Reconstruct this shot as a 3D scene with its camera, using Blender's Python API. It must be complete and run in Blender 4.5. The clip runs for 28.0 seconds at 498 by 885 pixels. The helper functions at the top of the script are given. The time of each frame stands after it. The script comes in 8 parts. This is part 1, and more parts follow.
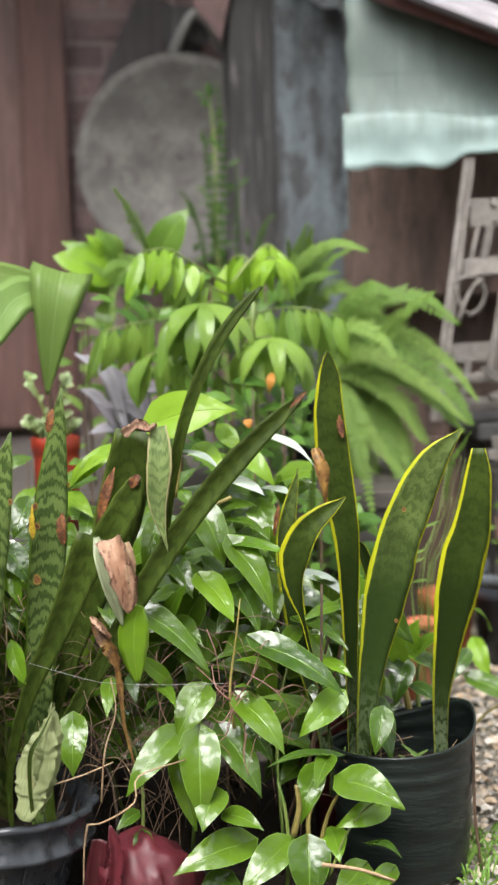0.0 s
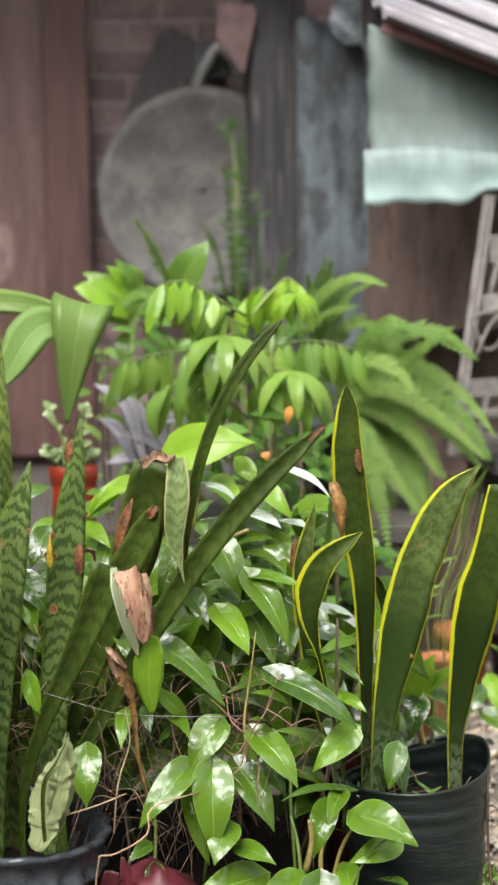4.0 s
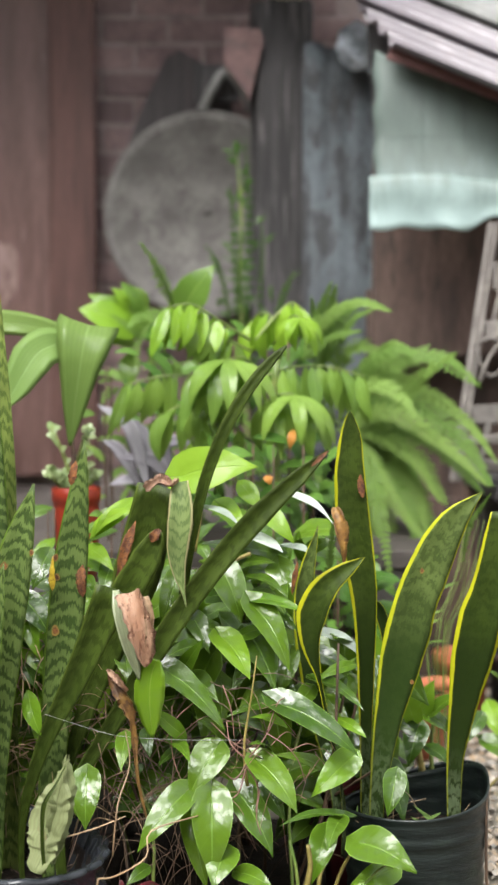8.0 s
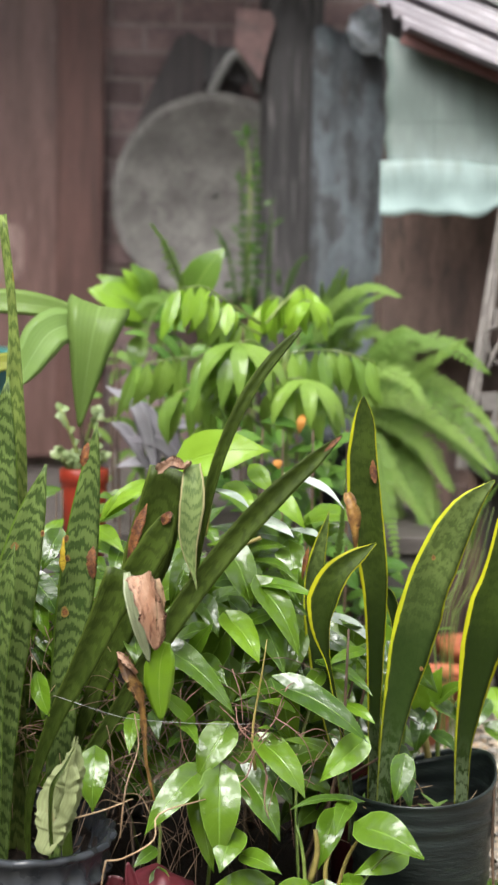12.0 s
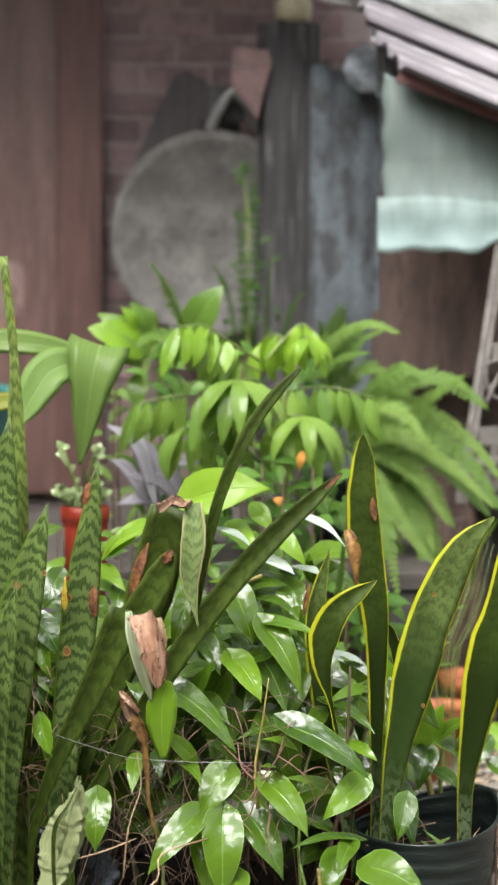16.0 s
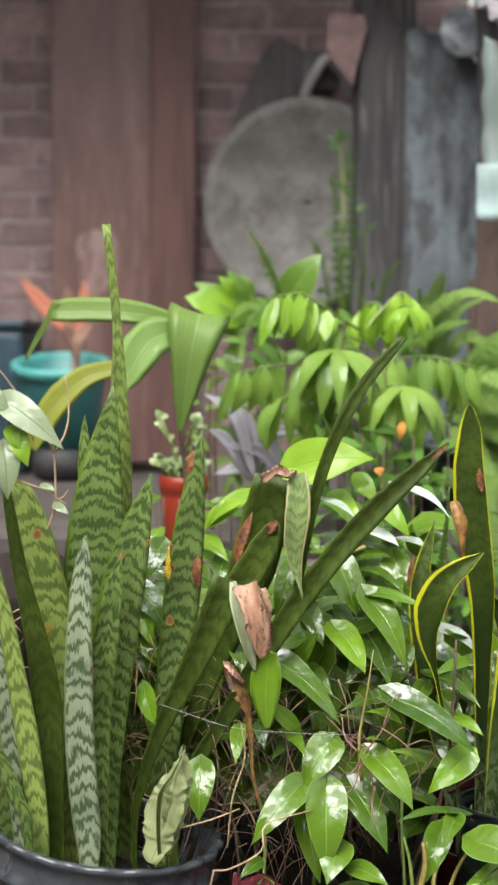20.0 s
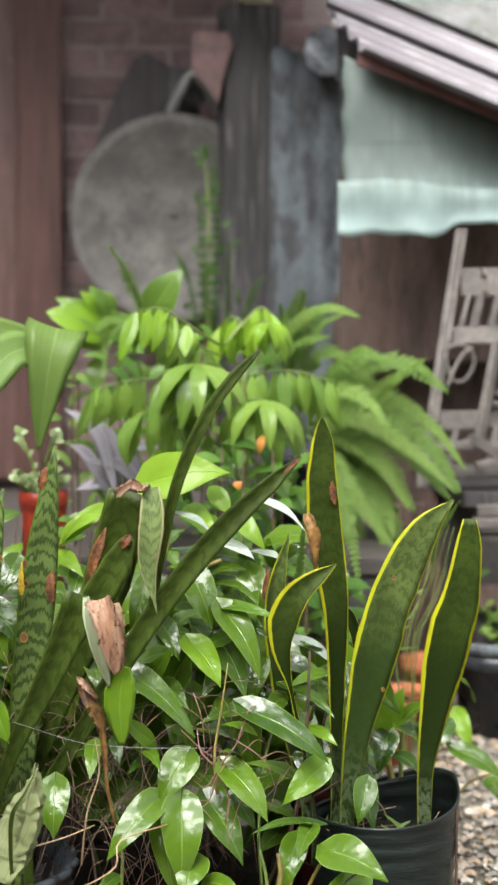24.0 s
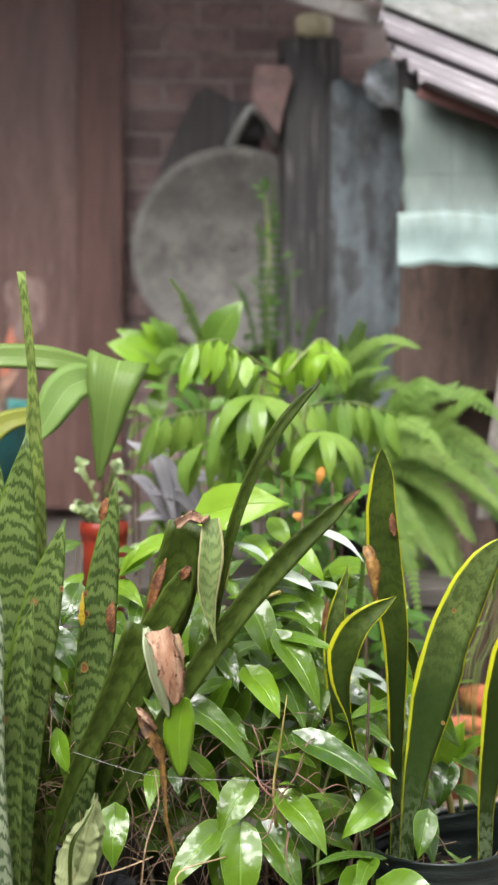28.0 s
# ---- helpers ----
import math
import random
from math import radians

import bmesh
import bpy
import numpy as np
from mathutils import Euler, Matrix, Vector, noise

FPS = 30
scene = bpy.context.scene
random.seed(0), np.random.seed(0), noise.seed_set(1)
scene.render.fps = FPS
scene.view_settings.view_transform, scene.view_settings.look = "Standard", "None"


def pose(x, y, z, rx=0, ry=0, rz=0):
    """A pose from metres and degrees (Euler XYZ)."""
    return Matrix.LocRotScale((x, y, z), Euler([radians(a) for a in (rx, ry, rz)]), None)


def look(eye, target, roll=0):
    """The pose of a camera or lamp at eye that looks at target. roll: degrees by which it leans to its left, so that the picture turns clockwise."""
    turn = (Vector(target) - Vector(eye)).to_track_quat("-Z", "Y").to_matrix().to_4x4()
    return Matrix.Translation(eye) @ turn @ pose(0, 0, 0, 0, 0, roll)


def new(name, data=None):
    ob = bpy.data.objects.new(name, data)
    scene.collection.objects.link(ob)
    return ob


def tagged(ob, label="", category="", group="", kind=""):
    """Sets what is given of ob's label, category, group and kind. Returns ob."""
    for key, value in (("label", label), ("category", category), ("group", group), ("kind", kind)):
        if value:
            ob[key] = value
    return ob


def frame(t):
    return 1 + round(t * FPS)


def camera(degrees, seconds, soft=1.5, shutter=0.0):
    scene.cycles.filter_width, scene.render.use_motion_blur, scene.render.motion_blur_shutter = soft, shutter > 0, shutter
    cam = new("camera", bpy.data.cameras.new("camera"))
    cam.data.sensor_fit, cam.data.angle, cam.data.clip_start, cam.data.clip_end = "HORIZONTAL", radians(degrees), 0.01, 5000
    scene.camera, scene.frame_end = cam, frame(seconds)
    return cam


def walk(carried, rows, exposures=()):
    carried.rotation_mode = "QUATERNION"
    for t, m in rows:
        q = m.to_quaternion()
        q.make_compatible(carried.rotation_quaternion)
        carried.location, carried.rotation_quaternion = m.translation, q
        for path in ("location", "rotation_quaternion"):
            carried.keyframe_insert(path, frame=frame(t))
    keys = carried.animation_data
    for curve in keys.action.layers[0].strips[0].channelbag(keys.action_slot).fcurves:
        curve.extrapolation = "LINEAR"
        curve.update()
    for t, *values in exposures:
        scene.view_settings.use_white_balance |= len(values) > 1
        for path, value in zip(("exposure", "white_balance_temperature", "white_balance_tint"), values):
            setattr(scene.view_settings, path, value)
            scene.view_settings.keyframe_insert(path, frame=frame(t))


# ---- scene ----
from mathutils.bvhtree import BVHTree

cam = camera(20.0, 28.0, 2.6)
PATH = [
    (0, (0.033, 0.005, 0.793), (0.065, 1.996, 0.608), -1.6),
    (0.5, (0.03, 0.004, 0.795), (0.055, 1.996, 0.616), -1.4),
    (1, (0.03, 0.005, 0.794), (0.044, 1.998, 0.623), -1.2),
    (1.5, (0.032, 0.0, 0.795), (0.035, 1.993, 0.629), -1.2),
    (2, (0.034, 0.0, 0.793), (0.03, 1.993, 0.636), -1.1),
    (2.5, (0.034, 0.001, 0.796), (0.032, 1.995, 0.641), -1.0),
    (3, (0.031, 0.001, 0.794), (0.037, 1.995, 0.644), -0.8),
    (3.5, (0.03, 0.0, 0.795), (0.041, 1.995, 0.648), -0.8),
    (5.5, (0.031, -0.004, 0.799), (0.034, 1.993, 0.68), -0.8),
    (6, (0.024, -0.003, 0.8), (0.028, 1.993, 0.682), -0.5),
    (6.5, (0.021, -0.004, 0.801), (0.024, 1.993, 0.682), -0.4),
    (7, (0.021, -0.006, 0.801), (0.025, 1.991, 0.682), -0.2),
    (7.5, (0.024, -0.006, 0.801), (0.029, 1.99, 0.684), -0.1),
    (8, (0.026, -0.009, 0.802), (0.036, 1.988, 0.69), -0.1),
    (8.5, (0.024, -0.005, 0.801), (0.043, 1.992, 0.695), 0.1),
    (9, (0.019, -0.004, 0.802), (0.048, 1.993, 0.696), 0.3),
    (9.5, (0.011, -0.005, 0.802), (0.049, 1.992, 0.693), 0.5),
    (10, (0.012, -0.006, 0.802), (0.05, 1.991, 0.685), 0.7),
    (10.5, (0.012, -0.005, 0.798), (0.048, 1.991, 0.677), 0.8),
    (11, (0.012, -0.002, 0.798), (0.036, 1.994, 0.67), 0.8),
    (11.5, (0.006, -0.001, 0.799), (0.018, 1.995, 0.665), 0.8),
    (13.5, (0.005, -0.004, 0.802), (0.047, 1.992, 0.676), 0.8),
    (14, (0.009, -0.005, 0.802), (0.066, 1.99, 0.683), 0.8),
    (14.5, (0.006, -0.007, 0.804), (0.068, 1.989, 0.694), 0.7),
    (15, (0.006, -0.007, 0.804), (0.056, 1.99, 0.705), 0.5),
    (15.5, (0.005, -0.009, 0.806), (0.039, 1.989, 0.715), 0.4),
    (16, (0.004, -0.011, 0.809), (0.018, 1.987, 0.721), 0.4),
    (16.5, (0.001, -0.007, 0.807), (-0.003, 1.991, 0.721), 0.2),
    (17, (0.003, -0.008, 0.807), (-0.018, 1.99, 0.718), 0.0),
    (17.5, (0.001, -0.007, 0.805), (-0.033, 1.99, 0.715), -0.1),
    (18, (-0.001, -0.005, 0.805), (-0.046, 1.992, 0.71), -0.2),
    (18.5, (-0.004, -0.001, 0.805), (-0.065, 1.995, 0.703), -0.1),
    (19, (-0.011, 0.003, 0.803), (-0.088, 1.998, 0.693), 0.0),
    (19.5, (-0.017, 0.002, 0.808), (-0.115, 1.995, 0.684), 0.2),
    (20, (-0.024, 0.007, 0.806), (-0.128, 2.0, 0.676), 0.4),
    (20.5, (-0.023, 0.013, 0.804), (-0.121, 2.006, 0.668), 0.5),
    (21, (-0.03, 0.019, 0.807), (-0.103, 2.012, 0.658), 0.9),
    (21.5, (-0.036, 0.023, 0.804), (-0.078, 2.017, 0.655), 1.1),
    (22, (-0.035, 0.025, 0.801), (-0.044, 2.02, 0.657), 1.1),
    (22.5, (-0.021, 0.016, 0.806), (-0.002, 2.011, 0.668), 1.0),
    (24.5, (0.013, 0.003, 0.802), (0.082, 1.999, 0.706), 0.2),
    (25, (0.012, 0.004, 0.798), (0.074, 2.001, 0.708), 0.2),
    (25.5, (0.007, 0.004, 0.804), (0.056, 2.002, 0.714), 0.4),
    (26, (0.005, 0.007, 0.801), (0.037, 2.005, 0.72), 0.3),
    (26.5, (0.004, 0.004, 0.808), (0.021, 2.002, 0.726), 0.4),
    (27, (0.006, 0.003, 0.803), (0.009, 2.002, 0.731), 0.3),
    (27.5, (0.007, 0.0, 0.805), (0.0, 1.999, 0.736), 0.3),
    (28, (0.011, -0.002, 0.807), (-0.008, 1.996, 0.742), 0.3),
]
walk(cam, [(t, look(eye, target, roll)) for t, eye, target, roll in PATH],
     [(0, 1.32), (3, 1.32), (7, 1.34), (11, 1.34), (16, 1.32), (18.5, 1.32), (20.5, 1.38), (22.5, 1.37), (25, 1.25), (26.5, 1.32), (28, 1.38)])

# ---------------------------------------------------------------- light
cam.data.dof.use_dof = True
cam.data.dof.focus_distance = 1.88
cam.data.dof.aperture_fstop = 5.6

world = bpy.data.worlds.new("overcast_sky")
scene.world = world
world.use_nodes = True
wn = world.node_tree.nodes
wl = world.node_tree.links
wn.clear()
sky = wn.new("ShaderNodeTexSky")
sky.sky_type = "NISHITA"
sky.sun_disc = False
sky.sun_elevation = radians(58)
sky.sun_rotation = radians(200)
sky.dust_density = 4.0
grey = wn.new("ShaderNodeHueSaturation")
grey.inputs["Saturation"].default_value = 0.16
bg = wn.new("ShaderNodeBackground")
bg.inputs["Strength"].default_value = 0.15
wo = wn.new("ShaderNodeOutputWorld")
wl.new(sky.outputs[0], grey.inputs["Color"])
wl.new(grey.outputs[0], bg.inputs["Color"])
wl.new(bg.outputs[0], wo.inputs["Surface"])

sun = new("sun", bpy.data.lights.new("sun", "SUN"))
sun.data.energy = 2.0
sun.data.angle = radians(45)
sun.data.color = (1.0, 0.985, 0.96)
sun.matrix_world = look((-1.2, -1.0, 5.0), (0, 2, 0))


# ---------------------------------------------------------------- materials
def nodes_of(name):
    m = bpy.data.materials.new(name)
    m.use_nodes = True
    t = m.node_tree
    t.nodes.clear()
    out = t.nodes.new("ShaderNodeOutputMaterial")
    b = t.nodes.new("ShaderNodeBsdfPrincipled")
    t.links.new(b.outputs[0], out.inputs[0])
    return m, t, b, out


def nd(t, kind, **inputs):
    n = t.nodes.new(kind)
    for k, v in inputs.items():
        n.inputs[k.replace("_", " ")].default_value = v
    return n


def mix(t, fac, a, b):
    n = t.nodes.new("ShaderNodeMix")
    n.data_type = "RGBA"
    for sock, v in ((n.inputs[0], fac), (n.inputs[6], a), (n.inputs[7], b)):
        if isinstance(v, bpy.types.NodeSocket):
            t.links.new(v, sock)
        else:
            sock.default_value = (*v, 1) if isinstance(v, tuple) else v
    return n.outputs[2]


def calc(t, op, a, b=0.0, c=0.0):
    n = t.nodes.new("ShaderNodeMath")
    n.operation = op
    for sock, v in zip(n.inputs, (a, b, c)):
        if isinstance(v, bpy.types.NodeSocket):
            t.links.new(v, sock)
        else:
            sock.default_value = v
    return n.outputs[0]


def ramp(t, fac, lo, hi):
    n = t.nodes.new("ShaderNodeMapRange")
    n.interpolation_type = "SMOOTHSTEP"
    t.links.new(fac, n.inputs[0])
    n.inputs[1].default_value, n.inputs[2].default_value = lo, hi
    return n.outputs[0]


def place(t, stretch=(1, 1, 1)):
    """Coordinates in metres, shifted from object to object."""
    co = t.nodes.new("ShaderNodeTexCoord")
    info = t.nodes.new("ShaderNodeObjectInfo")
    mp = t.nodes.new("ShaderNodeMapping")
    mp.inputs["Scale"].default_value = stretch
    t.links.new(co.outputs["Object"], mp.inputs[0])
    far = calc(t, "MULTIPLY", info.outputs["Random"], 40.0)
    t.links.new(far, mp.inputs["Location"])
    return mp.outputs[0], info.outputs["Random"]


def noise_of(t, vec, scale, detail=4.0, rough=0.6):
    n = nd(t, "ShaderNodeTexNoise", Scale=scale, Detail=detail, Roughness=rough)
    t.links.new(vec, n.inputs["Vector"])
    return n.outputs["Fac"]


def bump(t, b, height, strength, dist):
    n = nd(t, "ShaderNodeBump", Strength=strength, Distance=dist)
    t.links.new(height, n.inputs["Height"])
    t.links.new(n.outputs[0], b.inputs["Normal"])
    t.links.new(n.outputs[0], b.inputs["Coat Normal"])


def surface(name, c1, c2, scale=3.0, fine=40.0, rough=0.6, rvar=0.15, relief=0.3, dist=0.004, metal=0.0, stretch=(1, 1, 1), stain=None, var=0.25, stain_at=0.56, spec=0.5):
    """A worn surface: blotches, grain, a stain and a relief."""
    m, t, b, _ = nodes_of(name)
    vec, rnd = place(t, stretch)
    big, small = noise_of(t, vec, scale), noise_of(t, vec, fine, 5.0)
    col = mix(t, ramp(t, big, 0.3, 0.7), c1, c2)
    col = mix(t, calc(t, "MULTIPLY", ramp(t, small, 0.35, 0.75), 0.45), col, tuple(v * 0.5 for v in c1))
    if stain:
        col = mix(t, calc(t, "MULTIPLY", ramp(t, noise_of(t, vec, scale * 2.3, 6.0), stain_at, stain_at + 0.14), 0.8), col, stain)
    hsv = nd(t, "ShaderNodeHueSaturation")
    t.links.new(col, hsv.inputs["Color"])
    t.links.new(calc(t, "MULTIPLY_ADD", rnd, 2 * var, 1 - var), hsv.inputs["Value"])
    t.links.new(hsv.outputs[0], b.inputs["Base Color"])
    t.links.new(calc(t, "MULTIPLY_ADD", big, 2 * rvar, rough - rvar), b.inputs["Roughness"])
    b.inputs["Metallic"].default_value = metal
    b.inputs["Specular IOR Level"].default_value = spec
    bump(t, b, small, relief, dist)
    return m


def leaf_mat(name, dark, light, rib, rough=0.22, glow=0.25, veins=7.0, wet=0.5, tip=None, lines=0.0):
    """A leaf by its own across and along: blade tint, midrib, side veins, wet gloss and light that comes through."""
    m, t, b, out = nodes_of(name)
    vec, rnd = place(t)
    uv = t.nodes.new("ShaderNodeUVMap")
    sep = t.nodes.new("ShaderNodeSeparateXYZ")
    t.links.new(uv.outputs[0], sep.inputs[0])
    across = calc(t, "ABSOLUTE", calc(t, "SUBTRACT", sep.outputs[0], 0.5))
    along = sep.outputs[1]
    n1 = noise_of(t, vec, 25.0)
    n2 = noise_of(t, vec, 260.0, 3.0)
    col = mix(t, calc(t, "ADD", calc(t, "MULTIPLY", rnd, 0.7), calc(t, "MULTIPLY", n1, 0.3)), dark, light)
    wave = calc(t, "SINE", calc(t, "MULTIPLY", calc(t, "SUBTRACT", along, calc(t, "MULTIPLY", across, 0.45)), veins * 6.283))
    vein = ramp(t, wave, 0.86, 1.0)
    col = mix(t, calc(t, "MULTIPLY", vein, 0.05), col, rib)
    if lines:
        ln = calc(t, "SINE", calc(t, "MULTIPLY_ADD", sep.outputs[0], 70.0, calc(t, "MULTIPLY", n1, 5.0)))
        col = mix(t, calc(t, "MULTIPLY_ADD", ln, lines * 0.5, lines * 0.5), col, tuple(v * 0.62 for v in dark))
    mid = calc(t, "SUBTRACT", 1.0, ramp(t, across, 0.012, 0.035))
    col = mix(t, calc(t, "MULTIPLY", mid, 0.5), col, rib)
    if tip:
        spot = ramp(t, noise_of(t, vec, 45.0, 2.0), 0.66, 0.74)
        col = mix(t, spot, col, tip)
    if wet >= 0.8:
        col = mix(t, calc(t, "MULTIPLY", ramp(t, across, 0.465, 0.495), 0.55), col, rib)
    t.links.new(col, b.inputs["Base Color"])
    t.links.new(calc(t, "MULTIPLY_ADD", n1, 0.3, rough - 0.12), b.inputs["Roughness"])
    b.inputs["Specular IOR Level"].default_value = 0.12
    film = ramp(t, noise_of(t, vec, 62.0, 1.5), 0.42, 0.58)
    t.links.new(calc(t, "MULTIPLY", calc(t, "MULTIPLY_ADD", film, 0.75, 0.25), wet), b.inputs["Coat Weight"])
    b.inputs["Coat Roughness"].default_value = 0.05
    b.inputs["Coat IOR"].default_value = 1.62
    drop = nd(t, "ShaderNodeTexVoronoi", Scale=330.0)
    t.links.new(vec, drop.inputs["Vector"])
    bead = calc(t, "MULTIPLY", calc(t, "SUBTRACT", 1.0, ramp(t, drop.outputs["Distance"], 0.10, 0.42)), calc(t, "MULTIPLY", film, 0.10 * wet))
    lumps = calc(t, "MULTIPLY", noise_of(t, vec, 42.0, 1.0), 0.85)
    h = calc(t, "ADD", calc(t, "MULTIPLY", wave, -0.035), calc(t, "ADD", calc(t, "ADD", bead, calc(t, "MULTIPLY", n2, 0.10)), calc(t, "ADD", lumps, calc(t, "MULTIPLY", mid, -0.6))))
    bump(t, b, h, 0.45, 0.004)
    tr = t.nodes.new("ShaderNodeBsdfTranslucent")
    t.links.new(mix(t, 0.5, col, light), tr.inputs["Color"])
    ms = t.nodes.new("ShaderNodeMixShader")
    ms.inputs[0].default_value = glow
    t.links.new(b.outputs[0], ms.inputs[1])
    t.links.new(tr.outputs[0], ms.inputs[2])
    t.links.new(ms.outputs[0], out.inputs[0])
    return m


def snake_mat(name, dark, pale, bands, edge, edge_at, contrast=1.0, spots=0.74, marbled=False):
    """A sword leaf: broken wavy cross bands along its length, an edge stripe and rusty spots."""
    m, t, b, _ = nodes_of(name)
    vec, rnd = place(t)
    uv = t.nodes.new("ShaderNodeUVMap")
    sep = t.nodes.new("ShaderNodeSeparateXYZ")
    t.links.new(uv.outputs[0], sep.inputs[0])
    u = calc(t, "SUBTRACT", sep.outputs[0], 0.5)
    across = calc(t, "MULTIPLY", calc(t, "ABSOLUTE", u), 2.0)
    n1, n2, n3 = noise_of(t, vec, 38.0), noise_of(t, vec, 150.0, 3.0), noise_of(t, vec, 10.0, 2.0)
    def streaked(wide_by, long_by, off, detail):
        comb = t.nodes.new("ShaderNodeCombineXYZ")
        t.links.new(calc(t, "MULTIPLY_ADD", sep.outputs[0], wide_by, calc(t, "MULTIPLY", rnd, off)), comb.inputs[0])
        t.links.new(calc(t, "MULTIPLY", sep.outputs[1], long_by), comb.inputs[1])
        tex = nd(t, "ShaderNodeTexNoise", Scale=1.0, Detail=detail, Roughness=0.6)
        t.links.new(comb.outputs[0], tex.inputs["Vector"])
        return tex.outputs["Fac"]

    wide = streaked(1.6, bands * 0.55, 60.0, 2.0)
    lace = streaked(6.5, bands * 0.7, 33.0, 3.0)
    teeth = streaked(26.0, bands * 0.9, 47.0, 1.0)
    arch = calc(t, "MULTIPLY", calc(t, "POWER", across, 1.6), 0.62)
    step = calc(t, "ADD", calc(t, "MULTIPLY_ADD", sep.outputs[1], bands, arch), calc(t, "ADD", calc(t, "MULTIPLY", teeth, 0.75), calc(t, "ADD", calc(t, "MULTIPLY", lace, 1.25), calc(t, "MULTIPLY", wide, 1.9))))
    both = calc(t, "ADD", calc(t, "MULTIPLY", calc(t, "SINE", calc(t, "MULTIPLY", step, 6.283)), 0.65 if marbled else 1.0), calc(t, "ADD", calc(t, "MULTIPLY_ADD", wide, 2.6, -1.35), calc(t, "MULTIPLY_ADD", n2, 5.0 if marbled else 1.5, -2.5 if marbled else -0.75)))
    band = ramp(t, both, -0.5, 0.75)
    col = mix(t, ramp(t, n3, 0.3, 0.7), tuple(v * 0.62 for v in pale), pale)
    col = mix(t, calc(t, "MULTIPLY", calc(t, "SUBTRACT", 0.5, wide), 0.5), col, tuple(v * 1.5 for v in pale))
    if marbled:
        high = ramp(t, calc(t, "ADD", sep.outputs[1], calc(t, "MULTIPLY", n3, 0.10)), 0.29, 0.45)
        low = calc(t, "SUBTRACT", 1.0, ramp(t, calc(t, "ADD", sep.outputs[1], calc(t, "MULTIPLY", n3, 0.12)), 0.10, 0.22))
        col = mix(t, high, mix(t, 0.08, dark, pale), col)
        col = mix(t, calc(t, "MULTIPLY", band, calc(t, "MULTIPLY_ADD", high, contrast - 0.35, 0.35)), col, dark)
        fleck = calc(t, "MULTIPLY", calc(t, "SUBTRACT", 1.0, band), calc(t, "MULTIPLY_ADD", n2, 0.8, 0.3))
        col = mix(t, calc(t, "MULTIPLY", calc(t, "MULTIPLY", low, fleck), 0.55), col, (0.18, 0.23, 0.13))
    else:
        col = mix(t, calc(t, "MULTIPLY", band, contrast), col, dark)
    grain = calc(t, "SINE", calc(t, "MULTIPLY_ADD", sep.outputs[0], 90.0, calc(t, "MULTIPLY", n1, 8.0)))
    col = mix(t, calc(t, "MULTIPLY_ADD", grain, 0.035, 0.06), col, dark)
    v = nd(t, "ShaderNodeTexVoronoi", Scale=14.0)
    t.links.new(vec, v.inputs["Vector"])
    dist = calc(t, "ADD", v.outputs["Distance"], calc(t, "MULTIPLY_ADD", n2, 0.16, -0.08))
    pick = calc(t, "GREATER_THAN", v.outputs["Color"], spots)
    col = mix(t, calc(t, "MULTIPLY", calc(t, "SUBTRACT", 1.0, ramp(t, dist, 0.07, 0.17)), pick), col, (0.22, 0.14, 0.02))
    col = mix(t, calc(t, "MULTIPLY", calc(t, "SUBTRACT", 1.0, ramp(t, dist, 0.03, 0.10)), pick), col, (0.16, 0.035, 0.008))
    skewed = calc(t, "MULTIPLY", calc(t, "ABSOLUTE", calc(t, "SUBTRACT", u, 0.030 if marbled else 0.014)), 2.0)
    rim = ramp(t, calc(t, "ADD", skewed, calc(t, "MULTIPLY_ADD", n1, 0.10, calc(t, "MULTIPLY_ADD", n3, 0.30 if marbled else 0.16, -0.175 if marbled else -0.08))), edge_at, edge_at + 0.06)
    if marbled:
        rim = calc(t, "MULTIPLY", rim, calc(t, "MULTIPLY_ADD", ramp(t, sep.outputs[1], 0.06, 0.26), 0.75, 0.25))
    col = mix(t, rim, col, mix(t, n1, edge, tuple(e * 0.6 for e in edge)))
    t.links.new(col, b.inputs["Base Color"])
    t.links.new(calc(t, "MULTIPLY_ADD", n1, 0.3, 0.28), b.inputs["Roughness"])
    b.inputs["Specular IOR Level"].default_value = 0.12
    b.inputs["Coat Weight"].default_value = 0.03
    b.inputs["Coat Roughness"].default_value = 0.15
    bump(t, b, calc(t, "ADD", n2, calc(t, "MULTIPLY", grain, 0.12)), 0.3, 0.0015)
    return m


M_banded = snake_mat("banded_leaf", (0.015, 0.034, 0.006), (0.118, 0.170, 0.046), 52.0, (0.10, 0.17, 0.02), 0.94, 0.80)
M_silver = snake_mat("silver_banded_leaf", (0.024, 0.048, 0.016), (0.225, 0.260, 0.169), 44.0, (0.166, 0.221, 0.094), 0.95, 0.88, 0.95)
M_deep = snake_mat("deep_green_leaf", (0.015, 0.026, 0.003), (0.047, 0.072, 0.011), 38.0, (0.078, 0.112, 0.017), 0.95, 0.55, 0.85)
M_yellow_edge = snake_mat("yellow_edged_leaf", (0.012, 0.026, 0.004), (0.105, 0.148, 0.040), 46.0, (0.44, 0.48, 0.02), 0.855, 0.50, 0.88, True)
M_lightband = snake_mat("light_banded_leaf", (0.046, 0.077, 0.015), (0.180, 0.235, 0.059), 42.0, (0.153, 0.208, 0.044), 0.94, 0.80, 0.7)
M_paleband = snake_mat("faded_banded_leaf", (0.045, 0.080, 0.02), (0.17, 0.225, 0.08), 60.0, (0.34, 0.31, 0.15), 0.86, 0.6, 0.9)
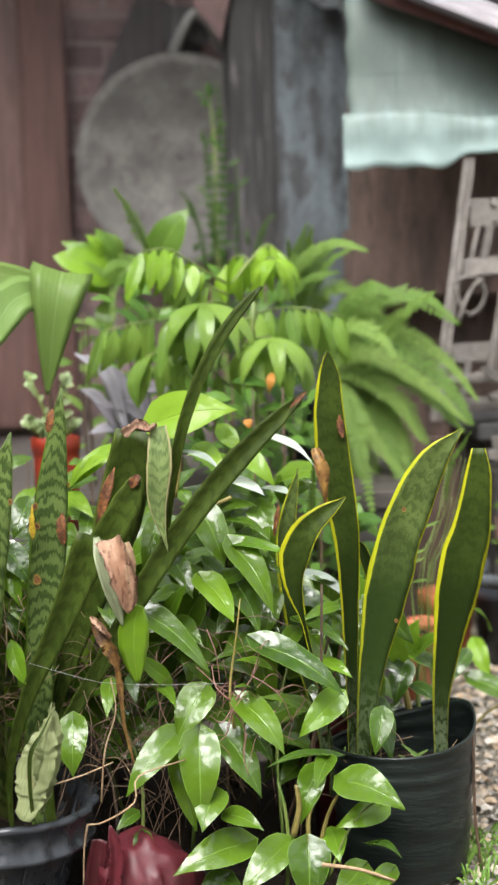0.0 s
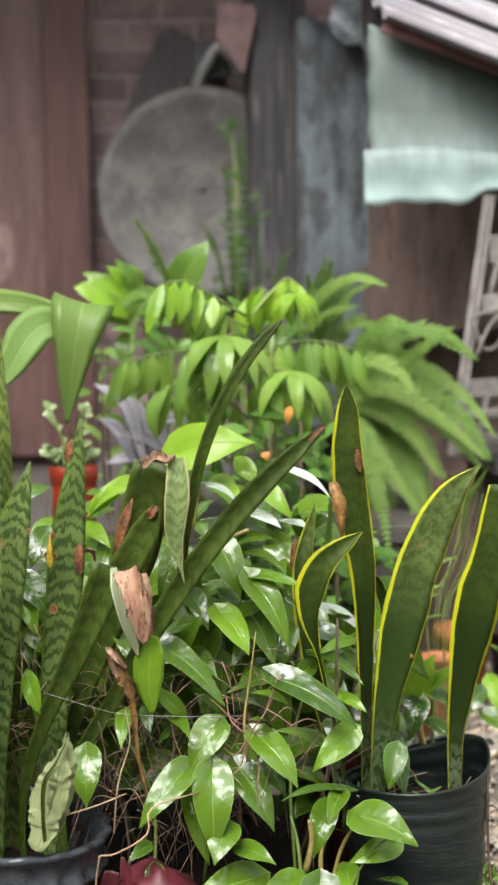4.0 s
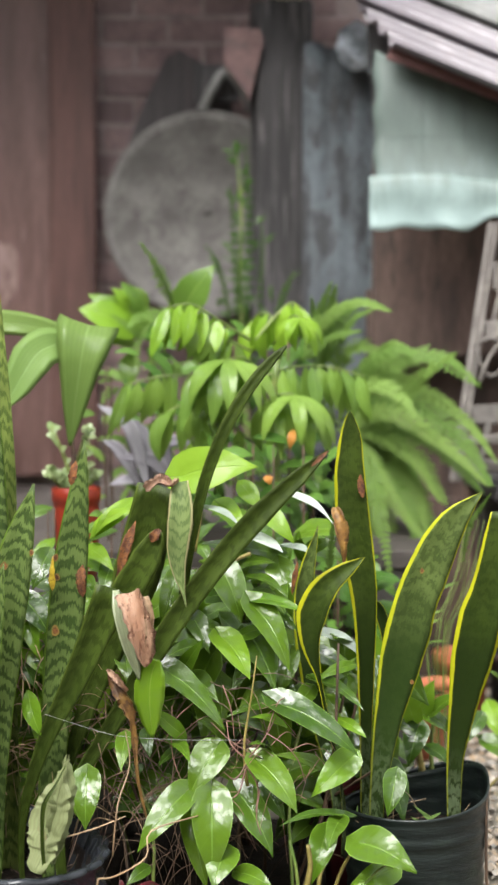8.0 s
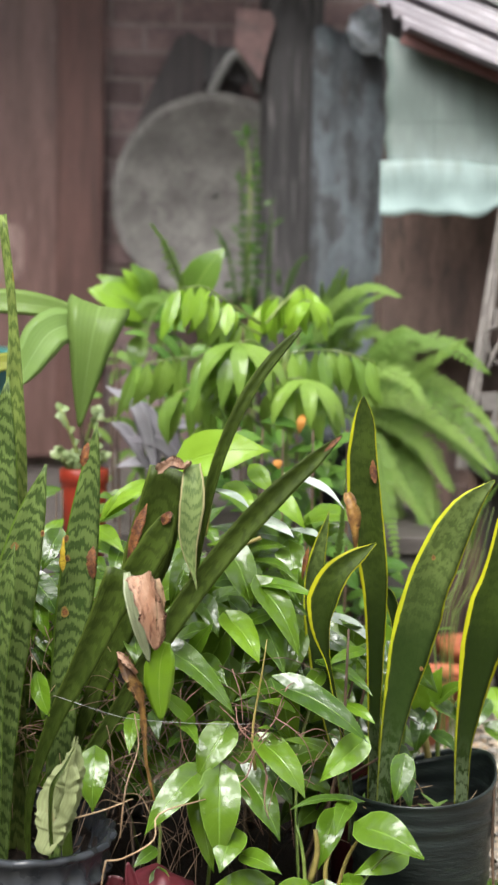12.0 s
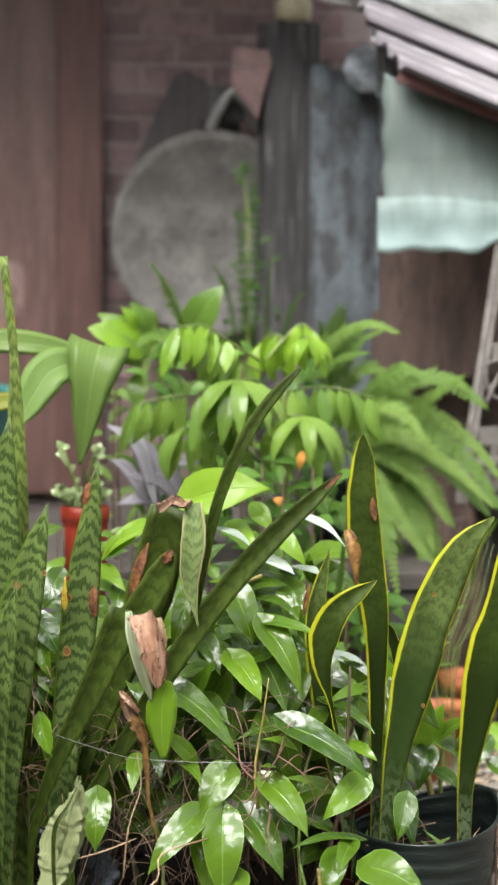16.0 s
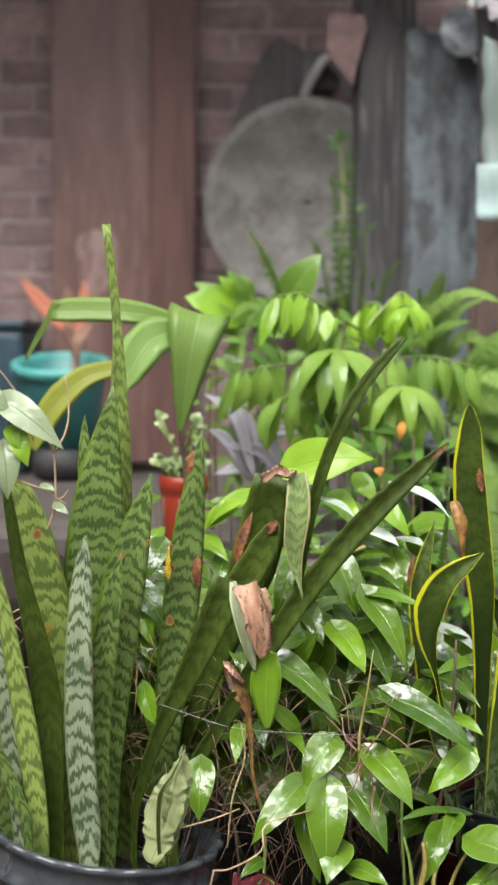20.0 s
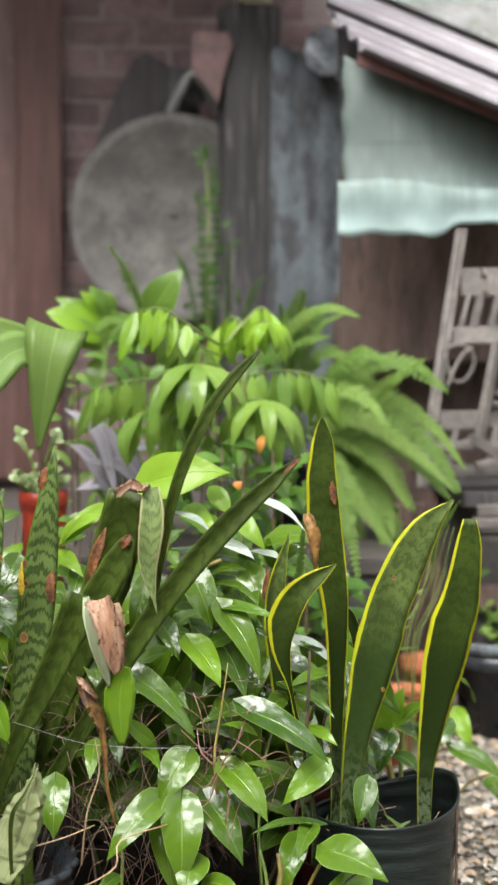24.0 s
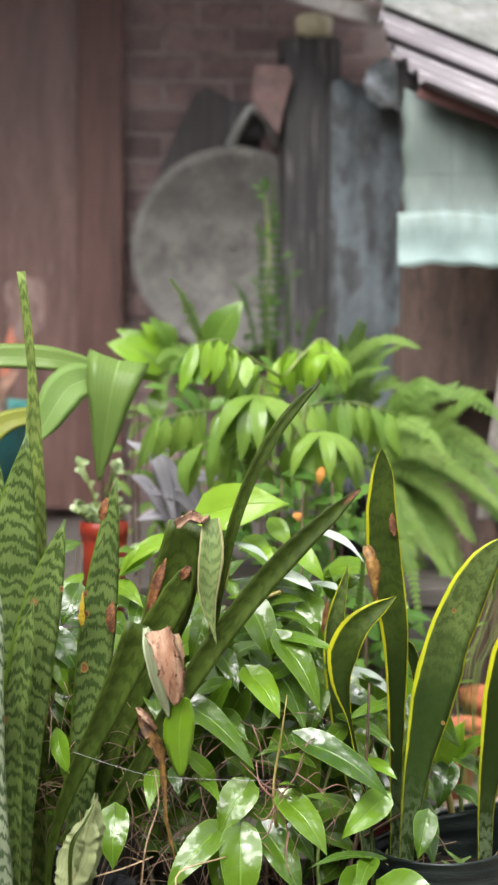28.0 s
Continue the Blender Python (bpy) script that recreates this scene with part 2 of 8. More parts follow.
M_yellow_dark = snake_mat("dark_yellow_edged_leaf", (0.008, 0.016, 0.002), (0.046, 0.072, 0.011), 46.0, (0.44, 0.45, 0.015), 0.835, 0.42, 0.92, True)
M_heart = leaf_mat("glossy_heart_leaf", (0.018, 0.052, 0.006), (0.112, 0.205, 0.012), (0.20, 0.35, 0.06), 0.36, 0.24, wet=1.0)
M_mid = leaf_mat("young_heart_leaf", (0.076, 0.173, 0.009), (0.162, 0.292, 0.015), (0.238, 0.389, 0.054), 0.38, 0.30, wet=0.8)
M_lime = leaf_mat("lime_leaf", (0.149, 0.288, 0.021), (0.229, 0.381, 0.032), (0.241, 0.390, 0.055), 0.35, 0.35)
M_fresh = leaf_mat("fresh_leaf", (0.095, 0.190, 0.030), (0.24, 0.37, 0.065), (0.27, 0.42, 0.09), 0.35, 0.4, veins=8.0, wet=0.62)
M_fern = leaf_mat("fern_green", (0.088, 0.172, 0.034), (0.211, 0.319, 0.076), (0.157, 0.224, 0.075), 0.5, 0.4, wet=0.05)
M_strap = leaf_mat("strap_leaf", (0.115, 0.195, 0.044), (0.184, 0.282, 0.068), (0.249, 0.365, 0.115), 0.45, 0.35, veins=0.01, wet=0.25, lines=0.22)
M_straplight = leaf_mat("light_strap_leaf", (0.181, 0.294, 0.076), (0.247, 0.376, 0.118), (0.285, 0.406, 0.155), 0.45, 0.35, veins=0.01, wet=0.15, lines=0.3)
M_olive = leaf_mat("yellowing_leaf", (0.180, 0.209, 0.030), (0.277, 0.298, 0.045), (0.262, 0.284, 0.074), 0.45, 0.3, veins=0.01, wet=0.1, lines=0.4)
M_purple = leaf_mat("purple_grey_leaf", (0.196, 0.181, 0.204), (0.448, 0.432, 0.478), (0.279, 0.279, 0.310), 0.4, 0.1, veins=0.01, wet=0.15)
M_pale = leaf_mat("withered_pale_leaf", (0.165, 0.195, 0.085), (0.255, 0.285, 0.140), (0.085, 0.100, 0.040), 0.6, 0.15, veins=12.0, wet=0.05, tip=(0.190, 0.165, 0.080), lines=0.3)
M_succ = leaf_mat("jade_leaf", (0.188, 0.283, 0.107), (0.350, 0.418, 0.201), (0.337, 0.405, 0.235), 0.35, 0.1, veins=0.01)
M_red = leaf_mat("red_orange_bract", (0.50, 0.12, 0.085), (0.64, 0.27, 0.18), (0.62, 0.38, 0.2), 0.45, 0.3, veins=0.01, wet=0.1)
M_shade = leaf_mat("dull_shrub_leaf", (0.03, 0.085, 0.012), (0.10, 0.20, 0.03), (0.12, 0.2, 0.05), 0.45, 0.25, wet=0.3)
M_orange = leaf_mat("withered_orange_leaf", (0.404, 0.166, 0.037), (0.457, 0.213, 0.046), (0.374, 0.238, 0.068), 0.5, 0.3, wet=0.1)
# glossy leaf with the sky's white reflection painted into its base colour
M_skysheen = leaf_mat("sky_sheen_leaf", (0.30, 0.36, 0.30), (0.50, 0.55, 0.49), (0.3, 0.4, 0.25), 0.35, 0.15, wet=1.0)
M_halo = surface("yellow_rust_halo", (0.13, 0.080, 0.012), (0.22, 0.135, 0.020), 60, 200, 0.5, 0.1, 0.2, 0.001)
M_blight = surface("yellow_blighted_leaf", (0.36, 0.24, 0.015), (0.46, 0.34, 0.025), 60, 200, 0.5, 0.1, 0.2, 0.001, stain=(0.10, 0.035, 0.008), stain_at=0.52)
M_vinesilver = leaf_mat("silvery_vine_leaf", (0.128, 0.176, 0.080), (0.240, 0.288, 0.176), (0.064, 0.128, 0.040), 0.3, 0.2)
M_dry = surface("dry_brown_leaf", (0.25, 0.125, 0.07), (0.42, 0.27, 0.18), 40, 160, 0.6, 0.1, 0.8, 0.005, stain=(0.085, 0.028, 0.012), stain_at=0.50, stretch=(1.4, 1.4, 0.5))
M_scar = surface("rusty_leaf_scar", (0.075, 0.022, 0.006), (0.27, 0.105, 0.026), 90, 300, 0.7, 0.1, 0.5, 0.002, stain=(0.045, 0.014, 0.006), stain_at=0.50)
M_paleedge = leaf_mat("whitish_leaf_edge", (0.25, 0.29, 0.16), (0.42, 0.45, 0.31), (0.14, 0.18, 0.08), 0.4, 0.15, veins=0.01, wet=0.5, lines=0.3)
M_rust = surface("rust_orange_stalk", (0.10, 0.038, 0.012), (0.33, 0.19, 0.045), 30, 150, 0.5, 0.1, 0.6, 0.003, stain=(0.055, 0.020, 0.009), stain_at=0.5)
M_stem = surface("green_stem", (0.10, 0.17, 0.03), (0.20, 0.24, 0.06), 20, 120, 0.45, 0.1, 0.2, 0.002)
M_tanstem = surface("ochre_stem", (0.20, 0.165, 0.04), (0.32, 0.26, 0.08), 20, 120, 0.5, 0.1, 0.3, 0.002)
M_twig = surface("dead_twig", (0.085, 0.05, 0.032), (0.21, 0.14, 0.09), 30, 200, 0.75, 0.1, 0.3, 0.002)
M_runner = surface("reddish_runner", (0.16, 0.075, 0.055), (0.27, 0.15, 0.11), 30, 200, 0.6, 0.1, 0.3, 0.002)
M_straw = surface("straw_twig", (0.24, 0.15, 0.08), (0.42, 0.30, 0.18), 30, 200, 0.7, 0.1, 0.3, 0.002)
M_root = surface("dark_twig", (0.04, 0.025, 0.015), (0.12, 0.07, 0.04), 30, 200, 0.75, 0.1, 0.3, 0.002)
M_soil = surface("wet_potting_soil", (0.008, 0.005, 0.003), (0.024, 0.015, 0.010), 30, 140, 0.85, 0.1, 1.0, 0.01, spec=0.25)
M_blackpot = surface("black_plastic", (0.026, 0.030, 0.035), (0.042, 0.047, 0.054), 8, 60, 0.27, 0.08, 0.1, 0.001, stain=(0.06, 0.057, 0.05), stain_at=0.6, var=0.05)
M_bag = surface("black_grow_bag", (0.006, 0.009, 0.009), (0.014, 0.020, 0.018), 8, 35, 0.36, 0.1, 0.5, 0.003, stretch=(1, 1, 5), stain=(0.020, 0.030, 0.022), var=0.05, stain_at=0.54, spec=0.34)
M_maroon = surface("maroon_plastic", (0.072, 0.008, 0.013), (0.110, 0.014, 0.021), 6, 70, 0.50, 0.1, 0.3, 0.002, stain=(0.055, 0.011, 0.011))
M_redpot = surface("orange_red_plastic", (0.244, 0.024, 0.011), (0.297, 0.038, 0.015), 6, 60, 0.4, 0.1, 0.1, 0.001, stain=(0.165, 0.033, 0.013))
M_terra = surface("terracotta", (0.40, 0.10, 0.04), (0.52, 0.17, 0.08), 8, 70, 0.65, 0.1, 0.3, 0.002, stain=(0.22, 0.06, 0.035))
M_teal = surface("teal_plastic", (0.028, 0.136, 0.136), (0.041, 0.191, 0.184), 5, 50, 0.4, 0.1, 0.1, 0.001, stain=(0.048, 0.082, 0.082))
M_tealrim = surface("bright_teal_plastic", (0.059, 0.263, 0.239), (0.073, 0.307, 0.277), 5, 50, 0.35, 0.1, 0.1, 0.001)
M_bluebin = surface("dark_blue_plastic", (0.012, 0.03, 0.045), (0.02, 0.045, 0.06), 5, 50, 0.45, 0.1, 0.1, 0.001)
M_brown = surface("rust_brown_sheet", (0.096, 0.050, 0.041), (0.172, 0.095, 0.080), 5, 45, 0.5, 0.15, 0.3, 0.004, stretch=(3.5, 1, 0.5), stain=(0.214, 0.137, 0.116), stain_at=0.60, var=0.05)
M_redplank = surface("red_brown_plank", (0.081, 0.037, 0.029), (0.140, 0.067, 0.054), 6, 60, 0.6, 0.1, 0.4, 0.004, stretch=(5, 1, 0.4), stain=(0.056, 0.027, 0.022), stain_at=0.54, var=0.05)
M_brick = surface("brown_brick", (0.160, 0.108, 0.103), (0.280, 0.190, 0.180), 8, 60, 0.8, 0.1, 0.6, 0.004, stain=(0.129, 0.087, 0.087))
M_mortar = surface("grey_mortar", (0.234, 0.182, 0.171), (0.331, 0.274, 0.262), 8, 80, 0.9, 0.05, 0.6, 0.004, stain=(0.136, 0.101, 0.093), stain_at=0.54)
M_sooty = surface("sooty_board", (0.039, 0.034, 0.034), (0.098, 0.084, 0.081), 5, 60, 0.7, 0.1, 0.6, 0.005, stretch=(6, 6, 0.4))
M_worn = surface("worn_paint", (0.24, 0.155, 0.135), (0.36, 0.25, 0.225), 12, 60, 0.7, 0.1, 0.3, 0.002, stretch=(2, 1, 0.5), stain=(0.15, 0.085, 0.072), stain_at=0.47)
M_dish = surface("weathered_grey_dish", (0.102, 0.095, 0.087), (0.199, 0.189, 0.173), 9, 70, 0.75, 0.1, 0.3, 0.002, stain=(0.083, 0.075, 0.070), stain_at=0.52)
M_bracket = surface("pale_grey_metal", (0.229, 0.229, 0.218), (0.374, 0.374, 0.358), 10, 60, 0.5, 0.1, 0.2, 0.001, metal=0.2)
M_darkwood = surface("black_weathered_wood", (0.028, 0.027, 0.027), (0.076, 0.071, 0.071), 5, 60, 0.7, 0.1, 0.6, 0.005, stretch=(6, 6, 0.4), stain=(0.162, 0.149, 0.147), stain_at=0.53, var=0.1)
M_greysheet = surface("blue_grey_galvanised_sheet", (0.065, 0.072, 0.078), (0.146, 0.171, 0.185), 5, 50, 0.65, 0.1, 0.4, 0.003, stretch=(2, 2, 0.8), stain=(0.039, 0.037, 0.037), stain_at=0.47, metal=0.15)


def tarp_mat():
    """Grey-mint sheet, paler and more turquoise along its lower edge."""
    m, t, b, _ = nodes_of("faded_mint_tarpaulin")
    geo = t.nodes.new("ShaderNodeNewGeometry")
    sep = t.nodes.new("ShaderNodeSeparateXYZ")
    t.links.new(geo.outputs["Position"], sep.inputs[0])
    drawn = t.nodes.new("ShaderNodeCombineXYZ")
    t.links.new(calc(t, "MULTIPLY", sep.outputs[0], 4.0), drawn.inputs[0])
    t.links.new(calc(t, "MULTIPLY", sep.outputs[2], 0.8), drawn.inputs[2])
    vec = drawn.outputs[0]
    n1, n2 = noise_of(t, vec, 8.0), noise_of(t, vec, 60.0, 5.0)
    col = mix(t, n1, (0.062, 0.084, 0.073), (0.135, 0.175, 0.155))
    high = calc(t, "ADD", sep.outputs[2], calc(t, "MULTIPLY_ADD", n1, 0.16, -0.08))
    # 1 low on the sheet, 0 higher up, with a noisy border
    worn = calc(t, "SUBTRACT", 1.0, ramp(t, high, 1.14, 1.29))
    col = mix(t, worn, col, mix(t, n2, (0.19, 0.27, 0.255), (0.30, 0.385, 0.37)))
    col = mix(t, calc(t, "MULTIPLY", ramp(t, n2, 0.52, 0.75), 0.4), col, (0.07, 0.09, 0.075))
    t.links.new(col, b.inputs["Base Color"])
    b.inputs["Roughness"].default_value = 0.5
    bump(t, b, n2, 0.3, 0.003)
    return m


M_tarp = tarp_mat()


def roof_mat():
    """Wet corrugated sheet: pinkish paint, with white highlights painted along the crests."""
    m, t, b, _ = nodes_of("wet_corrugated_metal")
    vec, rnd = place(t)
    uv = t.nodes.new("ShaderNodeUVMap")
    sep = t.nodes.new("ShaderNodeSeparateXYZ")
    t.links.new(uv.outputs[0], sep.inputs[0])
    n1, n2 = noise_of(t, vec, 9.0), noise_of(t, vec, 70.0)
    # highlight mask: crest height from the UV, its edge broken by noise
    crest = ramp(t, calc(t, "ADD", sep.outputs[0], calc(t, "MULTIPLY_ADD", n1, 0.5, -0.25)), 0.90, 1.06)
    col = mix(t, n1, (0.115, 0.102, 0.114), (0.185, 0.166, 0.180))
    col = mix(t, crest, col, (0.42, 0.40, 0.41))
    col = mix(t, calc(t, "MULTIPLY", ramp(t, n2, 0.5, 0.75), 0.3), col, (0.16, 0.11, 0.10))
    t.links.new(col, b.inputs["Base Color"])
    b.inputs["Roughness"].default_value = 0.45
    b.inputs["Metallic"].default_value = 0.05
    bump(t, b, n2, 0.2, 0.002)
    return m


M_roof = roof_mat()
M_mossroof = surface("mossy_old_roof", (0.101, 0.105, 0.094), (0.211, 0.211, 0.207), 9, 60, 0.7, 0.1, 0.5, 0.004, stain=(0.109, 0.113, 0.062), stain_at=0.58)
M_fascia = surface("rusty_red_board", (0.115, 0.048, 0.045), (0.17, 0.075, 0.068), 6, 60, 0.6, 0.1, 0.4, 0.003, stain=(0.36, 0.31, 0.29), stain_at=0.66)
M_ply = surface("damp_brown_plywood", (0.059, 0.037, 0.030), (0.149, 0.096, 0.075), 6, 60, 0.7, 0.1, 0.3, 0.003, stretch=(2.5, 1, 0.5), stain=(0.034, 0.023, 0.019), stain_at=0.52)
M_lattice = surface("weathered_white_wood", (0.085, 0.074, 0.067), (0.170, 0.154, 0.139), 12, 60, 0.8, 0.1, 0.4, 0.003, stain=(0.141, 0.116, 0.098))
M_plank = surface("grey_bench_plank", (0.049, 0.040, 0.035), (0.081, 0.069, 0.060), 5, 60, 0.7, 0.1, 0.5, 0.004, stretch=(0.5, 4, 4), stain=(0.040, 0.032, 0.026))
M_rubber = surface("black_rubber", (0.012, 0.012, 0.013), (0.03, 0.03, 0.03), 20, 90, 0.7, 0.1, 0.5, 0.003)
M_concrete = surface("stained_concrete", (0.039, 0.035, 0.031), (0.066, 0.061, 0.055), 5, 60, 0.75, 0.15, 0.5, 0.004, stain=(0.033, 0.033, 0.028))
M_ground = surface("wet_gravelly_earth", (0.13, 0.115, 0.09), (0.23, 0.20, 0.155), 9, 90, 0.6, 0.2, 1.0, 0.012, stain=(0.075, 0.092, 0.035))
M_cream = surface("cream_enamel", (0.68, 0.60, 0.34), (0.76, 0.70, 0.48), 6, 60, 0.5, 0.1, 0.2, 0.002)
M_pink = surface("pink_red_facade", (0.30, 0.15, 0.14), (0.40, 0.21, 0.20), 2, 30, 0.8, 0.1, 0.2, 0.003)
M_grass = surface("grass_green", (0.07, 0.16, 0.02), (0.17, 0.30, 0.04), 20, 120, 0.45, 0.1, 0.2, 0.002)


def stone_mat():
    m, t, b, _ = nodes_of("mixed_gravel")
    geo = t.nodes.new("ShaderNodeNewGeometry")
    cr = t.nodes.new("ShaderNodeValToRGB")
    cr.color_ramp.elements[0].color = (0.16, 0.15, 0.135, 1)
    cr.color_ramp.elements[1].color = (0.50, 0.47, 0.42, 1)
    e = cr.color_ramp.elements.new(0.45)
    e.color = (0.27, 0.245, 0.215, 1)
    e = cr.color_ramp.elements.new(0.75)
    e.color = (0.44, 0.31, 0.19, 1)
    t.links.new(geo.outputs["Random Per Island"], cr.inputs[0])
    vec, _r = place(t)
    t.links.new(mix(t, calc(t, "MULTIPLY", noise_of(t, vec, 120.0), 0.3), cr.outputs[0], (0.10, 0.085, 0.05)), b.inputs["Base Color"])
    b.inputs["Roughness"].default_value = 0.35
    return m


M_gravel = stone_mat()


def clear_plastic():
    m, t, b, _ = nodes_of("cloudy_plastic_film")
    vec, _r = place(t)
    t.links.new(mix(t, ramp(t, noise_of(t, vec, 26.0), 0.35, 0.65), (0.30, 0.34, 0.37), (0.68, 0.75, 0.80)), b.inputs["Base Color"])
    b.inputs["Roughness"].default_value = 0.25
    return m


M_film = clear_plastic()


# ---------------------------------------------------------------- building helpers
def part(name, bm, material, parent, label="", smooth=True):
    me = bpy.data.meshes.new(name)
    bm.to_mesh(me)
    bm.free()
    for p in me.polygons:
        p.use_smooth = smooth
    for mm in material if isinstance(material, (list, tuple)) else (material,):
        me.materials.append(mm)
    ob = new(name, me)
    if parent:
        ob.parent = parent
    if label:
        ob["label"] = label
    return ob


def thing(name, at=(0, 0, 0), label="", category="", group="", kind=""):
    ob = new(name)
    ob.location = at
    ob.empty_display_size = 0.05
    bpy.context.view_layer.update()
    return tagged(ob, label, category, group, kind)


def under(ob, parent):
    """Keeps a part made in world coordinates in its place under its thing."""
    ob.parent = parent
    root = Vector((0, 0, 0))
    p = parent
    while p:
        root += p.location
        p = p.parent
    ob.location -= root
    return ob


def glide(points, n):
    """n + 1 points on a smooth curve through the given ones."""
    p = [Vector(q) for q in points]
    if len(p) == 2:
        return [p[0].lerp(p[1], i / n) for i in range(n + 1)]
    p = [2 * p[0] - p[1], *p, 2 * p[-1] - p[-2]]
    out = []
    for i in range(n + 1):
        s = i / n * (len(p) - 3)
        k = min(int(s), len(p) - 4)
        f = s - k
        a, b, c, d = p[k : k + 4]
        out.append(0.5 * ((2 * b) + (c - a) * f + (2 * a - 5 * b + 4 * c - d) * f * f + (3 * b - a - 3 * c + d) * f**3))
    return out


def tube_into(bm, points, r0, r1, n=8, sides=6):
    pts = glide(points, n)
    rings = []
    for i, p in enumerate(pts):
        tan = (pts[min(i + 1, n)] - pts[max(i - 1, 0)]).normalized()
        side = tan.cross(Vector((0.3, 1, 0.2))).normalized()
        up = side.cross(tan)
        r = r0 + (r1 - r0) * i / n
        rings.append([bm.verts.new(p + r * (side * math.cos(a) + up * math.sin(a))) for a in [2 * math.pi * k / sides for k in range(sides)]])
    for a, b in zip(rings, rings[1:]):
        for k in range(sides):
            bm.faces.new((a[k], a[(k + 1) % sides], b[(k + 1) % sides], b[k]))
    bm.faces.new(rings[0][::-1])
    bm.faces.new(rings[-1])


def tube(name, points, r0, r1, material, parent, n=8, sides=6, label=""):
    bm = bmesh.new()
    tube_into(bm, points, r0, r1, n, sides)
    return under(part(name, bm, material, None, label), parent)


def sword(s, blunt=0.0):
    """The width of a sword leaf along its length."""
    body = min(1.0, 0.26 + 1.3 * s) if s < 0.6 else 1.0
    end = 1.0 if s < 0.6 else max(0.0, 1 - ((s - 0.6) / 0.4) ** 2.2)
    return max(body * end, blunt if s > 0.6 else 0.0, 0.03)


def along(*pairs):
    """A width along a leaf, from pairs of place and width."""
    at, wide = pairs[0::2], pairs[1::2]
    return lambda s: float(np.interp(s, at, wide))


def strap_into(bm, points, width, shape=sword, facing=(0, -1, 0.15), n=18, curl=0.12, thick=0.004, twist=(0, 0), ripple=0.0, seed=0):
    """A long leaf with a lens-shaped section. Across and along (metres) go into the UV map."""
    pts = glide(points, n)
    uvl = bm.loops.layers.uv.verify()
    rng = random.Random(seed)
    us = (-1, -0.6, 0, 0.6, 1)
    rings, far = [], 0.0
    for i, p in enumerate(pts):
        s = i / n
        if i:
            far += (p - pts[i - 1]).length
        tan = (pts[min(i + 1, n)] - pts[max(i - 1, 0)]).normalized()
        side = tan.cross(Vector(facing)).normalized()
        nor = side.cross(tan).normalized()
        a = radians(twist[0] + (twist[1] - twist[0]) * s)
        side, nor = side * math.cos(a) + nor * math.sin(a), nor * math.cos(a) - side * math.sin(a)
        w = width / 2 * shape(s)
        wob = ripple * 1.6 * noise.noise(Vector((i * 14.0 / n, seed * 7.3, 0.5)))
        front = [bm.verts.new(p + side * (u * w * (1 + (wob if abs(u) == 1 else 0))) + nor * (curl * w * u * u * 2 + wob * u * w * 0.4)) for u in us]
        back = [bm.verts.new(p + side * u * w * 0.97 + nor * (curl * w * u * u * 2 - thick * (1.02 - u * u) + wob * u * w * 0.4)) for u in us[3:0:-1]]
        rings.append((front + back, far))
    count = len(rings[0][0])
    cu = [0, 0.2, 0.5, 0.8, 1, 0.8, 0.5, 0.2]
    for (a, va), (b, vb) in zip(rings, rings[1:]):
        for k in range(count):
            j = (k + 1) % count
            f = bm.faces.new((a[k], a[j], b[j], b[k]))
            for loop, uvv in zip(f.loops, ((cu[k], va), (cu[j], va), (cu[j], vb), (cu[k], vb))):
                loop[uvl].uv = uvv
    for ends, v in ((rings[0][0][::-1], 0.0), (rings[-1][0], far)):
        f = bm.faces.new(ends)
        for loop in f.loops:
            loop[uvl].uv = (0.5, v)


def strap(name, points, width, material, parent, label="", **how):
    bm = bmesh.new()
    strap_into(bm, points, width, **how)
    return under(part(name, bm, material, None, label), parent)


def heart_shape(s):
    if s < 0.24:
        return max(0.02, math.sin(s / 0.24 * math.pi / 2) ** 0.42)
    k = (s - 0.24) / 0.76
    return max(0.012, (1 - k**1.65) * (1 - 0.3 * k**4)) if s < 0.995 else 0.012


def lance_shape(s):
    return max(0.02, math.sin(math.pi * s**0.85) ** 0.9) if s < 0.999 else 0.01


def leaf_into(bm, base, tip, width, up=(0, -0.75, 0.65), fold=0.25, sag=0.12, shape=heart_shape, lobe=0.16, n=12, seed=0):
    """A broad leaf from its stalk to its tip: folded at the midrib, sagging, slightly wavy."""
    base, tip = Vector(base), Vector(tip)
    ax = tip - base
    length = ax.length
    ax.normalize()
    side = ax.cross(Vector(up)).normalized()
    nor = side.cross(ax).normalized()
    uvl = bm.loops.layers.uv.verify()
    rng = random.Random(seed)
    ph = rng.uniform(0, 6)
    us = (-1, -0.7, -0.35, 0, 0.35, 0.7, 1)
    grid = []
    for i in range(n + 1):
        s = i / n
        c = base + ax * length * s + nor * length * sag * (4 * s * (1 - s))
        w = width / 2 * shape(s)
        row = []
        for u in us:
            q = c + side * u * w - ax * lobe * length * abs(u) ** 1.5 * (1 - s) ** 3
            q += nor * (fold * abs(u) * w - fold * 0.55 * w * u * u + 0.035 * width * math.sin(9 * s + ph + 2 * u) * abs(u))
            row.append(bm.verts.new(q))
        grid.append(row)
    for i in range(n):
        for k in range(len(us) - 1):
            f = bm.faces.new((grid[i][k], grid[i][k + 1], grid[i + 1][k + 1], grid[i + 1][k]))
            for loop, (a, b) in zip(f.loops, ((i, k), (i, k + 1), (i + 1, k + 1), (i + 1, k))):
                loop[uvl].uv = (0.5 + us[b] / 2, a / n)


def leaf(name, base, tip, width, material, parent, label="", **how):
    bm = bmesh.new()
    leaf_into(bm, base, tip, width, **how)
    return under(part(name, bm, material, None, label), parent)


